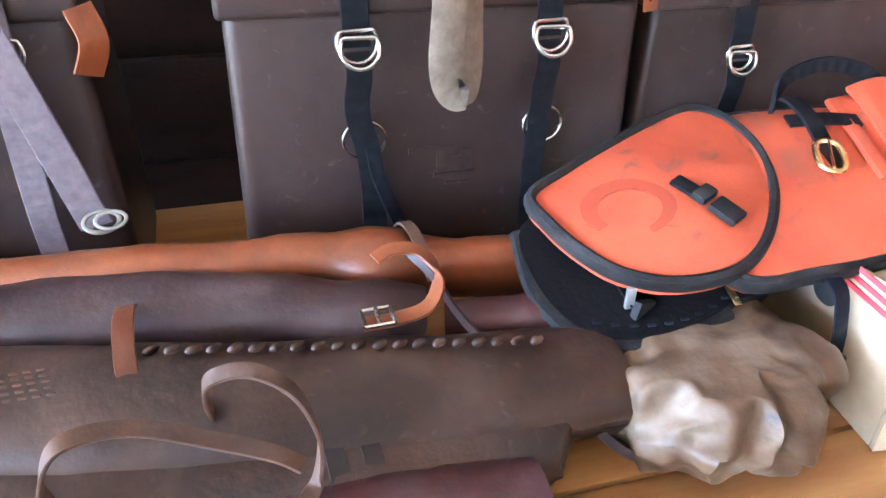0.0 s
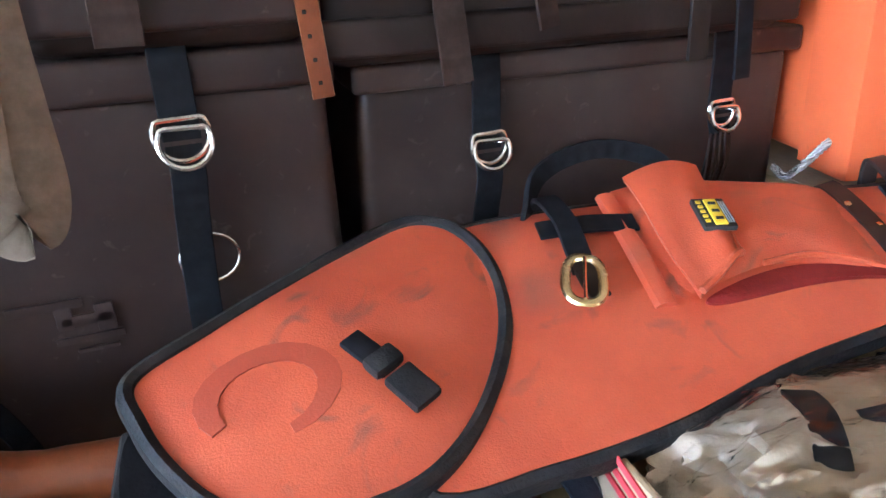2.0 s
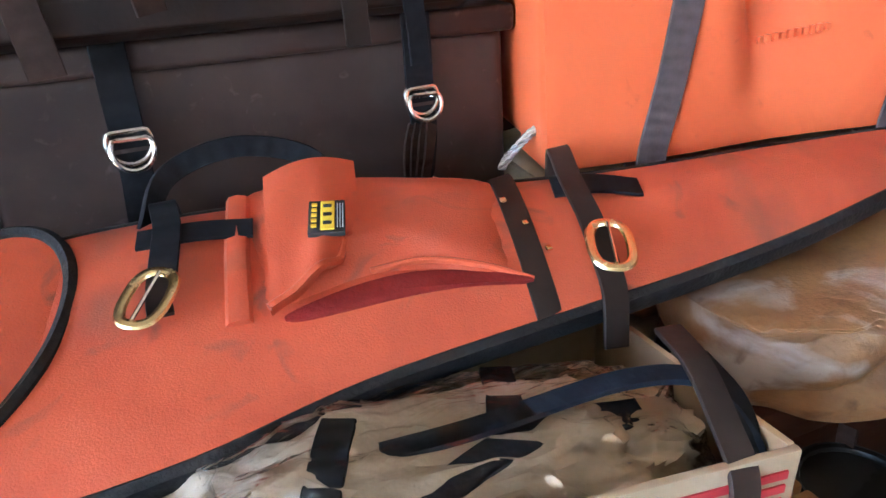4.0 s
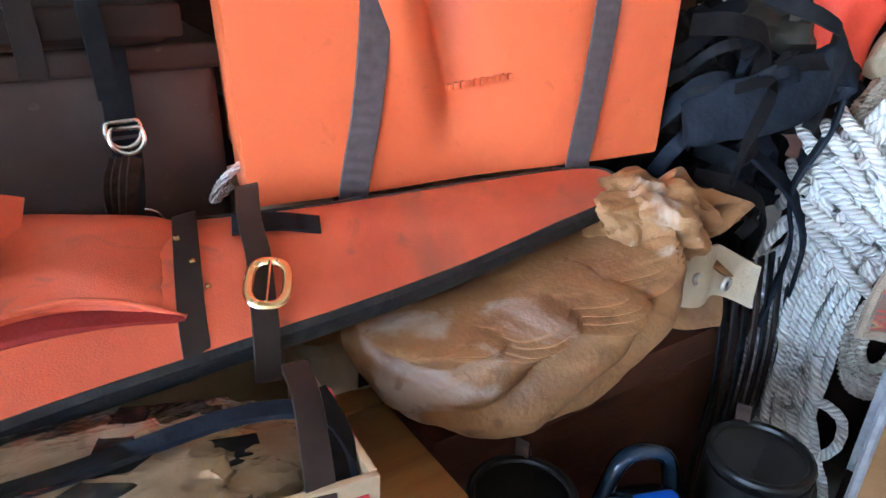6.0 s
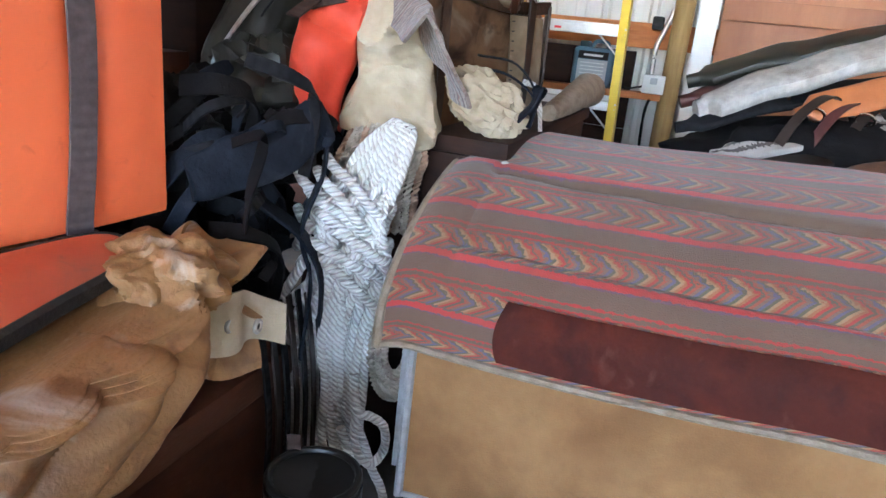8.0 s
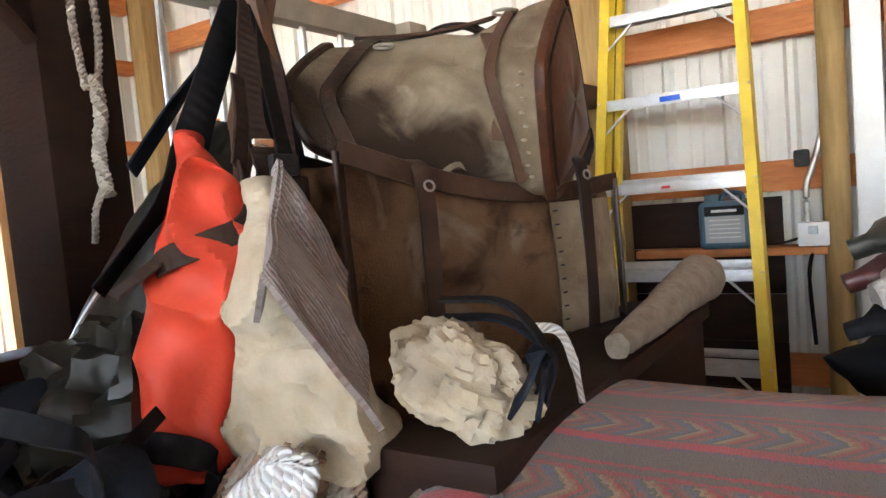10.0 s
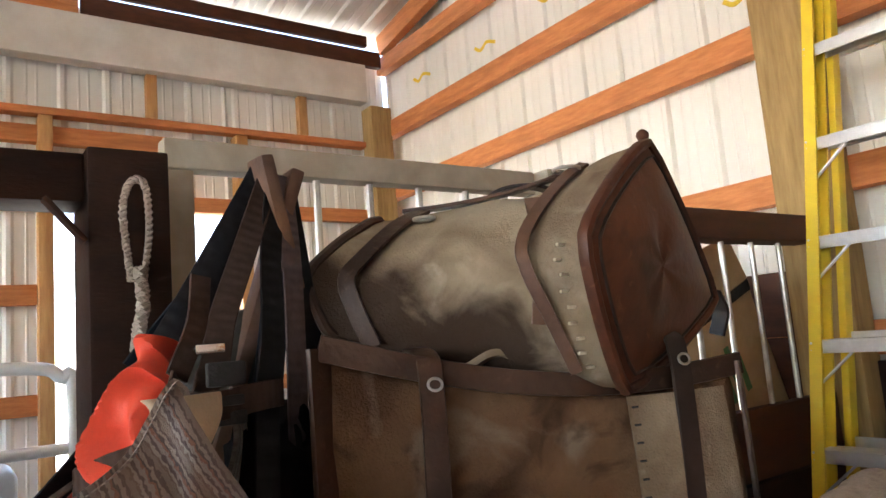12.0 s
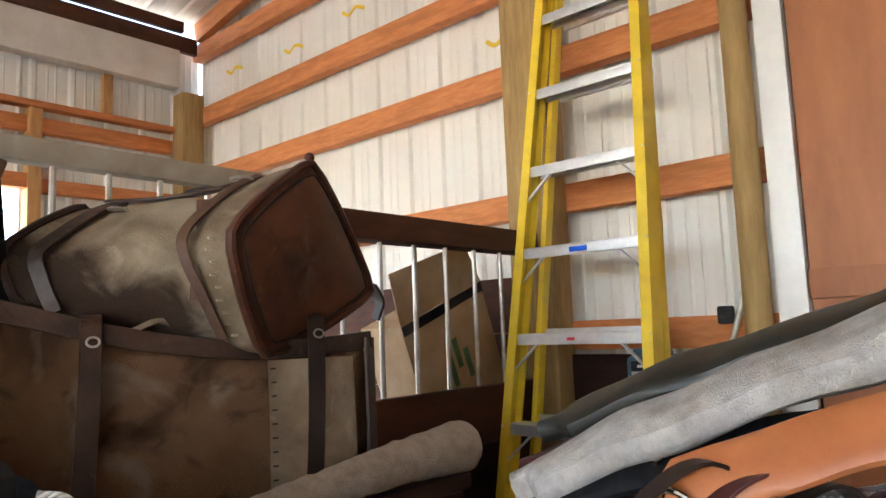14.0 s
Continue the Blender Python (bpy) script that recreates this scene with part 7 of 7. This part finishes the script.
part("slide", box((0.035, -0.07, -0.40), (0.04, 0.012, 0.03), 0.004), "piping", hp, "black slide buckle")
part("strap_roll", blob((-0.02, -0.02, -0.52), (0.09, 0.09, 0.16), 0.25, 2.5, 81, 40, 30, fine=0.7), "black_cloth", hp)

# ---- canvas panniers ----
cp = thing("canvas_pannier", "brown-stained canvas pannier with leather trim and straps", "pannier", pose(2.985, 1.48, 0.80, 0, 0, -16.2))
bm = span((0, 0, 0), (0.655, 0.25, 0.43), 0.03, 4)
bmesh.ops.subdivide_edges(bm, edges=[e for e in bm.edges if e.calc_length() > 0.1], cuts=10, use_grid_fill=True)
for v in bm.verts:
    u, w = v.co.x / 0.655, v.co.z / 0.43
    v.co.z += w * (0.075 * (1 - u) ** 1.5 - 0.028 * math.sin(math.pi * u))
    v.co += Vector((0, -0.018 * math.sin(math.pi * w) * math.sin(math.pi * u) if v.co.y < 0.1 else 0, 0))
    v.co += Vector((noise.noise(v.co * 9), noise.noise(v.co * 9 + Vector((4, 4, 0))), noise.noise(v.co * 8 + Vector((0, 0, 6))))) * 0.010
part("body", bm, "canvas_low", cp)
top = lambda u, dy=0.0, dz=0.0: V(0.655 * u, dy, 0.43 + 0.075 * (1 - u) ** 1.5 - 0.028 * math.sin(math.pi * u) + dz)
part("rim", ribbon([top(u, -0.012, 0.006) for u in (0.0, 0.2, 0.4, 0.6, 0.8, 1.0)], 0.034, 0.008, (0, 0, 1)), "brown_leather", cp, "brown leather rim")
part("rim", ribbon([top(u, 0.245, 0.03) for u in (0.0, 0.25, 0.5, 0.75, 1.0)], 0.04, 0.008, (0, 0, 1)), "brown_leather", cp)
for x in (0.0, 0.652):
    part("corner_trim", ribbon([(x, -0.008, 0.0), (x, -0.014, 0.2), (x, -0.010, 0.44 + (0.07 if x == 0 else 0))], 0.045, 0.007, (0.7, 0.7, 0)), "brown_leather", cp, "leather corner trim")
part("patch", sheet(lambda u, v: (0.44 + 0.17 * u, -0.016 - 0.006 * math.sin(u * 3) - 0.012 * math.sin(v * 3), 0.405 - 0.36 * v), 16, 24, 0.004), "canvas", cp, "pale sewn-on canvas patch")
for k in range(14):
    part("stitch", box((0.448, -0.024 - 0.010 * math.sin(k / 14 * 3), 0.39 - k * 0.025), (0.010, 0.004, 0.003), 0.001, None), "dark_ink", cp)
for x, m_ in ((0.145, "brown_leather"), (0.535, "brown_dark")):
    part("strap", ribbon([(x + 0.01, 0.12, 0.50), (x, 0.0, 0.49), (x - 0.002, -0.024, 0.455), (x - 0.004, -0.030, 0.36), (x - 0.012, -0.036, 0.2), (x - 0.02, -0.03, 0.02)], 0.034, 0.006, (1, 0, 0)), m_, cp)
    part("buckle", ring((x, -0.034, 0.452), 0.008, 0.002, (0, -1, 0.2), sx=1.2), "galv", cp)
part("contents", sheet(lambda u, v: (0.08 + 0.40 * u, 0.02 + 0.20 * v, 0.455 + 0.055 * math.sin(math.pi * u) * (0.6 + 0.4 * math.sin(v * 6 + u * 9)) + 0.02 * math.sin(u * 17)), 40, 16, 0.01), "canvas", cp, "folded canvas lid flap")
cb = thing("stand_box", "dark wooden box under the canvas pannier", "box", pose(2.985, 1.48, 0.0, 0, 0, -16.2))
part("body", span((0.02, 0.02, 0.0), (0.63, 0.25, 0.80), 0.01), "dark_wood", cb)

# the upper bag: a leather-ended canvas bag lying on its side
TOPc, FL, BT, RT = V(3.50, 1.332, 1.600), V(3.288, 1.294, 1.435), V(3.386, 1.336, 1.208), V(3.700, 1.380, 1.338)
AX = V(-0.36, 0.285, 0.0)
FAR = [V(3.185, 1.64, 1.520), V(3.040, 1.625, 1.425), V(3.055, 1.58, 1.325), V(3.33, 1.68, 1.32)]
NEAR = [TOPc, FL, BT, RT]
ub = thing("canvas_bag", "old canvas pannier with leather ends lying on its side", "pannier", V(3.3, 1.45, 1.24))
o = ub.matrix_world.translation


def quad_ring(corners, n, bulge):
    """A rounded four-cornered ring through the corners."""
    c = sum(corners, Vector()) / 4
    out = []
    for i in range(4):
        a, b = corners[i], corners[(i + 1) % 4]
        for j in range(n):
            t = j / n
            p = a.lerp(b, t)
            p += (p - c).normalized() * bulge * math.sin(math.pi * t)
            r = 1 - 0.045 * max(0, 1 - min(t, 1 - t) * 7)
            out.append(c + (p - c) * r)
    return out


bm = bmesh.new()
NS, NQ = 34, 14
R0, R1 = quad_ring(NEAR, NQ, 0.009), quad_ring(FAR, NQ, 0.006)
rows = []
for i in range(NS + 1):
    f = i / NS
    row = []
    for k in range(4 * NQ):
        p = R0[k].lerp(R1[k], f)
        sag = math.sin(math.pi * f)
        c = (sum(NEAR, Vector()) / 4).lerp(sum(FAR, Vector()) / 4, f)
        p += (p - c) * (-0.05 * sag) + (p - c).normalized() * (0.012 * sag * (0.5 - abs(noise.noise(Vector((p.x * 7 + p.z * 6, p.y * 7, p.z * 3)))) * 2)) + Vector((noise.noise(p * 10), noise.noise(p * 10 + Vector((5, 0, 0))), noise.noise(p * 10 + Vector((0, 5, 0))))) * 0.014 * (0.3 + sag)
        p.z -= 0.02 * sag
        row.append(bm.verts.new(p - o))
    rows.append(row)
nq = 4 * NQ
for a, b in zip(rows, rows[1:]):
    for k in range(nq):
        bm.faces.new((a[k], a[(k + 1) % nq], b[(k + 1) % nq], b[k]))
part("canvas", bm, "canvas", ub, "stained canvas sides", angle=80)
nrm = (FL - TOPc).cross(RT - TOPc).normalized()
if nrm.dot(AX) > 0:
    nrm = -nrm


def end_cap(R, n, bul):
    bm = bmesh.new()
    c = sum(R, Vector()) / len(R)
    rr = []
    for s, h in ((1.0, -0.01), (1.02, 0.004), (0.93, 0.012), (0.8, 0.012 + bul * 0.5), (0.5, 0.012 + bul), (0.2, 0.012 + bul), (0.02, 0.012 + bul)):
        rr.append([bm.verts.new(c + (p - c) * s + n * (h + 0.008 * noise.noise(p * 7 + Vector((s, 0, 0))) * (1 - s)) - o) for p in R])
    for a, b in zip(rr, rr[1:]):
        for k in range(len(R)):
            bm.faces.new((a[k], a[(k + 1) % len(R)], b[(k + 1) % len(R)], b[k]))
    bm.faces.new(rr[-1])
    return bm


part("end", end_cap(R0, nrm, 0.02), "end_leather", ub, "scuffed brown leather end panel")
part("end", end_cap(R1, -nrm, 0.015), "end_leather", ub)
part("piping", sweep([p + nrm * 0.006 - o for p in R0], 0.011, 0.009, 8, True, nrm), "end_leather", ub, "rolled leather edge")
part("seam", sweep([(sum(R0, Vector()) / len(R0)) + (p - sum(R0, Vector()) / len(R0)) * 0.88 + nrm * 0.017 - o for p in R0], 0.0028, None, 6, True, nrm), "brown_dark", ub)
part("piping", sweep([p - o for p in R1], 0.009, None, 8, True, nrm), "brown_leather", ub)
tip_ = TOPc - o
part("corner_tab", blob(tip_ + V(0.0, 0.0, 0.005), (0.010, 0.010, 0.010), 0.1, 2, 2, 14, 10), "end_leather", ub)


def on_bag(s, f, lift=0.008):
    """A place on the canvas: s round the near end from the top corner over the front, f along to the far end."""
    k = s * nq
    i = int(k) % nq
    j = (i + 1) % nq
    t = k - int(k)
    p = R0[i].lerp(R0[j], t).lerp(R1[i].lerp(R1[j], t), f)
    c = (sum(NEAR, Vector()) / 4).lerp(sum(FAR, Vector()) / 4, f)
    q = p - (p - c) * 0.04 * math.sin(math.pi * f)
    q.z -= 0.02 * math.sin(math.pi * f)
    return q + (p - c).normalized() * lift - o


part("strap", ribbon([on_bag(0.02, 0.20, 0.012), on_bag(0.08, 0.20, 0.014), on_bag(0.16, 0.20, 0.014), on_bag(0.235, 0.19, 0.016), on_bag(0.29, 0.17, 0.016), on_bag(0.36, 0.13, 0.016), on_bag(0.44, 0.10, 0.018)], 0.018, 0.006, tuple(AX)), "strap_leather", ub, "leather lacing strap")
e = on_bag(0.14, 0.24, 0.02)
part("strap_end", ribbon([e, e + V(-0.012, -0.02, -0.05), e + V(-0.02, -0.024, -0.12), e + V(-0.025, -0.018, -0.185)], 0.030, 0.006, (0.85, -0.5, 0.1)), "strap_leather", ub, "punched leather strap end")
for k in range(4):
    part("hole", box(e + V(-0.017 - 0.003 * k, -0.0265, -0.08 - 0.024 * k), (0.005, 0.004, 0.005), 0.001), "dark_ink", ub)
part("buckle", ring(on_bag(0.06, 0.22, 0.02), 0.02, 0.003, (0, 0, 1), (0, 1, 0)), "galv", ub)
part("strap", ribbon([on_bag(0.02, 0.80, 0.010), on_bag(0.10, 0.80, 0.012), on_bag(0.2, 0.80, 0.012), on_bag(0.27, 0.82, 0.014), on_bag(0.36, 0.82, 0.012), on_bag(0.46, 0.82, 0.012)], 0.026, 0.006, tuple(AX)), "brown_leather", ub)
part("buckle", ring(on_bag(0.10, 0.70, 0.016), 0.016, 0.0028, (0, 0, 1), (0, 1, 0)), "galv", ub)
part("top_trim", ribbon([on_bag(0.0, f, 0.010) for f in (0.3, 0.45, 0.6, 0.75, 0.9)], 0.03, 0.006, (0.4, 0.6, 0)), "brown_leather", ub)
part("handle", ribbon([on_bag(0.97, 0.35, 0.01), on_bag(0.98, 0.45, 0.03), on_bag(0.98, 0.58, 0.035), on_bag(0.97, 0.70, 0.01)], 0.03, 0.006, (0.4, 0.6, 0)), "brown_dark", ub)
for k in range(9):
    part("lace", box(on_bag(0.26 + 0.022 * k, 0.055 + 0.012 * (k % 2), 0.012), (0.014, 0.006, 0.005), 0.002), "cream_sack", ub)
part("corner_flap", ribbon([RT - o + V(0.0, 0, 0.02), RT - o + V(0.035, 0.01, -0.02), RT - o + V(0.03, 0.02, -0.06)], 0.04, 0.006, (0.3, 1, 0)), "brown_dark", ub)

# ---- harness heap on a rail to the east ----
hr = thing("harness_rack", "wooden rack under the heaped pack harness", "rack", (3.75, 0.45, 0))
part("rail", span((-0.12, -0.75, 0.74), (0.12, 0.40, 0.80), 0.01), "dark_wood", hr)
for y in (-0.65, 0.3):
    part("leg", beam((-0.06, y, 0.74), (-0.18, y, 0), 0.06, 0.06), "dark_wood", hr)
    part("leg", beam((0.06, y, 0.74), (0.18, y, 0), 0.06, 0.06), "dark_wood", hr)


def harness(name, label, off, w, th, material, sag=0.0, y0=0.88, y1=-0.55, slope=0.62, side=(1, 0.2, 0.3)):
    t = thing(name, label, "harness", (0, 0, 0), "pack harness")
    pts = []
    for k in range(7):
        f = k / 6
        pts.append((3.50 + off[0] + 0.30 * f + 0.02 * math.sin(f * 5 + off[1] * 9), y0 + (y1 - y0) * f, 0.965 + off[1] + slope * f * (1 - 0.42 * f) - sag * math.sin(math.pi * f)))
    bm = sweep(curve(pts, 9), lambda f: w * (0.75 + 0.5 * math.sin(math.pi * min(1, f * 1.3 + 0.05)) ** 0.5) * (0.35 if f < 0.02 else 1), th, 14, False, side, 0.75)
    for v in bm.verts:
        v.co += Vector((0, noise.noise(v.co * 12), noise.noise(v.co * 9 + Vector((3, 0, 0))))) * 0.012
    part("body", bm, material, t)
    return t, pts


harness("breeching", "dark olive padded harness strap with a worn edge", (0.10, 0.115), 0.045, 0.020, "olive_black", 0.0)
harness("breeching", "maroon leather breeching strap", (0.06, 0.065), 0.045, 0.018, "maroon_leather", 0.0)
fl_, _ = harness("fleece_cinch", "soft grey-white fleece cinch on the harness heap", (-0.02, 0.045), 0.058, 0.030, "pale_fleece", 0.01, 0.84, -0.2)
t_, p_ = harness("cinch_strap", "black webbing cinch strap with chrome rollers", (-0.04, 0.005), 0.04, 0.014, "black_web", 0.02)
for k in range(4):
    q = Vector(p_[1]).lerp(Vector(p_[4]), k / 3)
    part("roller", sweep([q + V(-0.03, -0.012, 0.016), q + V(0.01, -0.012, 0.028)], 0.004, None, 8), "chrome", t_, "chrome roller")
harness("collar_leather", "orange-brown leather harness collar", (-0.08, 0.075), 0.034, 0.010, "saddle_orange", 0.03, 0.62, -0.6, 0.60, (0.5, 0.1, 0.85))
harness("striped_cinch", "grey and black striped cinch", (-0.10, -0.045), 0.045, 0.018, "grey_striped", 0.03, 0.78, -0.4, 0.5)
harness("trace_strap", "dark red leather trace strap", (-0.13, -0.075), 0.03, 0.014, "maroon_leather", 0.0, 0.72, -0.45, 0.42)
harness("trace_strap", "black leather trace strap", (-0.16, -0.10), 0.035, 0.016, "brown_dark", 0.0, 0.80, -0.5, 0.45)
harness("trace_strap", "tan leather trace strap", (-0.2, -0.06), 0.025, 0.012, "strap_leather", 0.0, 0.55, -0.5, 0.36)
hh = thing("halter", "dark red leather halter with chrome rings", "harness", (3.40, 0.52, 1.0))
for k in range(5):
    part("strap", ribbon([(-0.02 + 0.03 * k, 0.12 - 0.07 * k, -0.03), (0.0 + 0.03 * k, 0.08 - 0.07 * k, 0.05), (0.05 + 0.02 * k, 0.02 - 0.06 * k, 0.09 - 0.01 * k), (0.10, -0.03 - 0.06 * k, 0.02)], 0.026, 0.005, (0.4, 0.8, 0)), "maroon_leather" if k % 2 else "brown_dark", hh)
for k in range(3):
    part("ring", ring((0.03 + 0.02 * k, 0.05 - 0.11 * k, 0.045), 0.02, 0.004, (0.7, -0.2, 0.6)), "chrome", hh, "chrome ring")
part("base", blob((0.12, -0.1, -0.10), (0.16, 0.42, 0.13), 0.2, 2.6, 91, 40, 26), "black_cloth", hh)

# ---- ladder, jug, outlet by the east wall ----
ld = thing("step_ladder", "tall yellow fibreglass step ladder with aluminium treads", "ladder", (4.70, 1.455, 0))
lx = lambda z: -0.185 + 0.155 * z
lw = lambda z: 0.322 - 0.045 * z


def rail(x_of, y_of, sx, sy, z1=2.9):
    bm = box((0, 0, z1 / 2), (sx, sy, z1), 0.004)
    for v in bm.verts:
        v.co.x += x_of(v.co.z)
        v.co.y += y_of(v.co.z)
    return bm


def channel(s, z1=2.9):
    """A C-shaped rail that follows the ladder's lean."""
    bm = bmesh.new()
    sec = ((-0.037, 0.006), (0.037, 0.006), (0.037, -0.03), (0.029, -0.03), (0.029, -0.004), (-0.029, -0.004), (-0.029, -0.03), (-0.037, -0.03))
    ends = [[bm.verts.new((lx(z) + a, s * (lw(z) + b), z)) for a, b in sec] for z in (0.0, z1)]
    for k in range(8):
        bm.faces.new((ends[0][k], ends[0][(k + 1) % 8], ends[1][(k + 1) % 8], ends[1][k]))
    for e in ends:
        bm.faces.new(e)
    return bm


for s in (-1, 1):
    part("rail", channel(s), "yellow_fg", ld, "yellow fibreglass channel rail")
    part("rear_rail", rail(lambda z: lx(z) + 0.16 - 0.035 * z, lambda z: s * (lw(z) - 0.03), 0.045, 0.022), "yellow_fg", ld)
    part("foot", box((lx(0), s * lw(0), 0.02), (0.09, 0.04, 0.04), 0.008), "piping", ld)
for k in range(1, 9):
    z = 0.305 * k
    w = lw(z) - 0.014
    part("tread", join(box((lx(z) + 0.01, 0, z - 0.004), (0.085, 2 * w, 0.008), 0.002), box((lx(z) - 0.03, 0, z - 0.022), (0.005, 2 * w, 0.032), 0.002), box((lx(z) + 0.05, 0, z - 0.018), (0.004, 2 * w, 0.024), 0.001)), "aluminium", ld, "ribbed aluminium tread")
    if k < 7:
        for s in (-1, 1):
            part("brace", beam((lx(z) - 0.02, s * (w - 0.11), z - 0.02), (lx(z - 0.11) - 0.015, s * (w + 0.004), z - 0.125), 0.016, 0.006, 0.002), "aluminium", ld)
    part("rear_bar", box((lx(z) + 0.13, 0, z), (0.012, 2 * w - 0.03, 0.03), 0.003), "aluminium", ld)
    for s in (-1, 1):
        for dz in (0.0, -0.02):
            part("rivet", blob((lx(z) - 0.038, s * lw(z), z - 0.008 + dz), (0.004, 0.004, 0.004), 0, 1, 0, 8, 5), "aluminium", ld)
part("sticker", box((lx(1.525) - 0.0335, 0.0, 1.504), (0.002, 0.07, 0.018), 0.0006), "blue_bright", ld, "small blue oval sticker")
part("sticker", box((lx(1.22) - 0.0335, 0.02, 1.2), (0.002, 0.03, 0.01), 0.0005), "red_ink", ld)
sh = thing("wall_shelf", "narrow board ledge on the wall behind the ladder", "shelf", (5.06, 1.35, 0.93))
part("board", box((0.0, 0.0, 0.0), (0.12, 0.70, 0.03), 0.004), "girt", sh)
jg = thing("oil_jug", "blue-grey plastic jug with a printed label", "jug", (5.03, 1.352, 0.946))
part("body", box((0, 0, 0.09), (0.10, 0.19, 0.18), 0.025, None, 4), "jug_blue", jg)
part("neck", box((0, 0.05, 0.192), (0.05, 0.05, 0.03), 0.008), "jug_blue", jg)
part("handle", sweep(curve([(0, -0.06, 0.175), (0, -0.05, 0.205), (0, 0.0, 0.208), (0, 0.02, 0.18)], 5), 0.01, None, 8), "jug_blue", jg)
part("label", box((-0.051, 0.0, 0.075), (0.003, 0.14, 0.10), 0.001), "label_grey", jg, "grey printed label")
part("label_head", box((-0.052, 0.0, 0.145), (0.003, 0.14, 0.035), 0.001), "dark_ink", jg)
part("label_line", box((-0.0545, 0.0, 0.145), (0.002, 0.09, 0.010), 0.0005), "white_plastic", jg)
for k in range(5):
    part("label_line", box((-0.0535, 0.0, 0.11 - k * 0.016), (0.002, 0.11, 0.004), 0.0004), "white_plastic", jg)
el = thing("outlet_box", "white electrical box with bent conduit on the wall", "outlet", (5.03, 1.06, 0.99))
part("box", box((-0.02, 0, 0), (0.05, 0.10, 0.085), 0.006), "white_plastic", el)
part("socket", box((-0.047, 0.0, 0.015), (0.006, 0.03, 0.028), 0.002), "label_grey", el)
part("conduit", sweep(curve([(0.0, 0.02, 0.04), (0.0, 0.02, 0.16), (0.0, 0.0, 0.23), (0.0, -0.03, 0.33), (0.0, -0.04, 0.42), (0.0, -0.04, 0.9), (0.0, -0.04, 2.4)], 7), 0.011, None, 10), "galv", el)
part("elbow", box((0.0, 0.03, 0.27), (0.04, 0.05, 0.06), 0.01), "piping", el)
part("cable", sweep(curve([(-0.02, 0.03, -0.01), (-0.04, 0.12, -0.03), (-0.03, 0.22, -0.02), (-0.02, 0.33, -0.015)], 6), 0.005, None, 8), "brown_dark", el)
part("cable", sweep(curve([(-0.02, 0.0, -0.04), (-0.03, 0.02, -0.15), (-0.02, 0.01, -0.4)], 6), 0.007, None, 8), "black_web", el)
cbx = thing("carton", "brown cardboard carton leaning in the stall", "box", pose(5.07, 2.04, 1.0, 0, -21, 0))
part("body", span((-0.50, 0.0, 0.0), (0.0, 0.22, 0.47), 0.006), "card", cbx)
part("flap", sheet(lambda u, v: (-0.50 + 0.50 * u - 0.06 * v * u, -0.004 - 0.02 * v, 0.472 + 0.20 * v - 0.02 * u * v), 8, 6, 0.005), "card", cbx)
part("tape", span((-0.498, -0.005, 0.43), (-0.002, -0.002, 0.468), 0.001), "dark_ink", cbx, "dark band of tape")
for k in range(3):
    part("print_mark", box((-0.2 - 0.05 * k, -0.002, 0.2 + 0.06 * (k % 2)), (0.03, 0.001, 0.12), 0.0004), "green_ink", cbx, "faded green print")
crt = thing("crate", "dark wooden crate in the stall under the carton", "crate", (4.70, 2.18, 0))
for k in range(4):
    part("slat", span((-0.32, -0.16, 0.01 + k * 0.203), (0.38, 0.14, 0.203 + k * 0.203), 0.005), "dark_wood", crt)
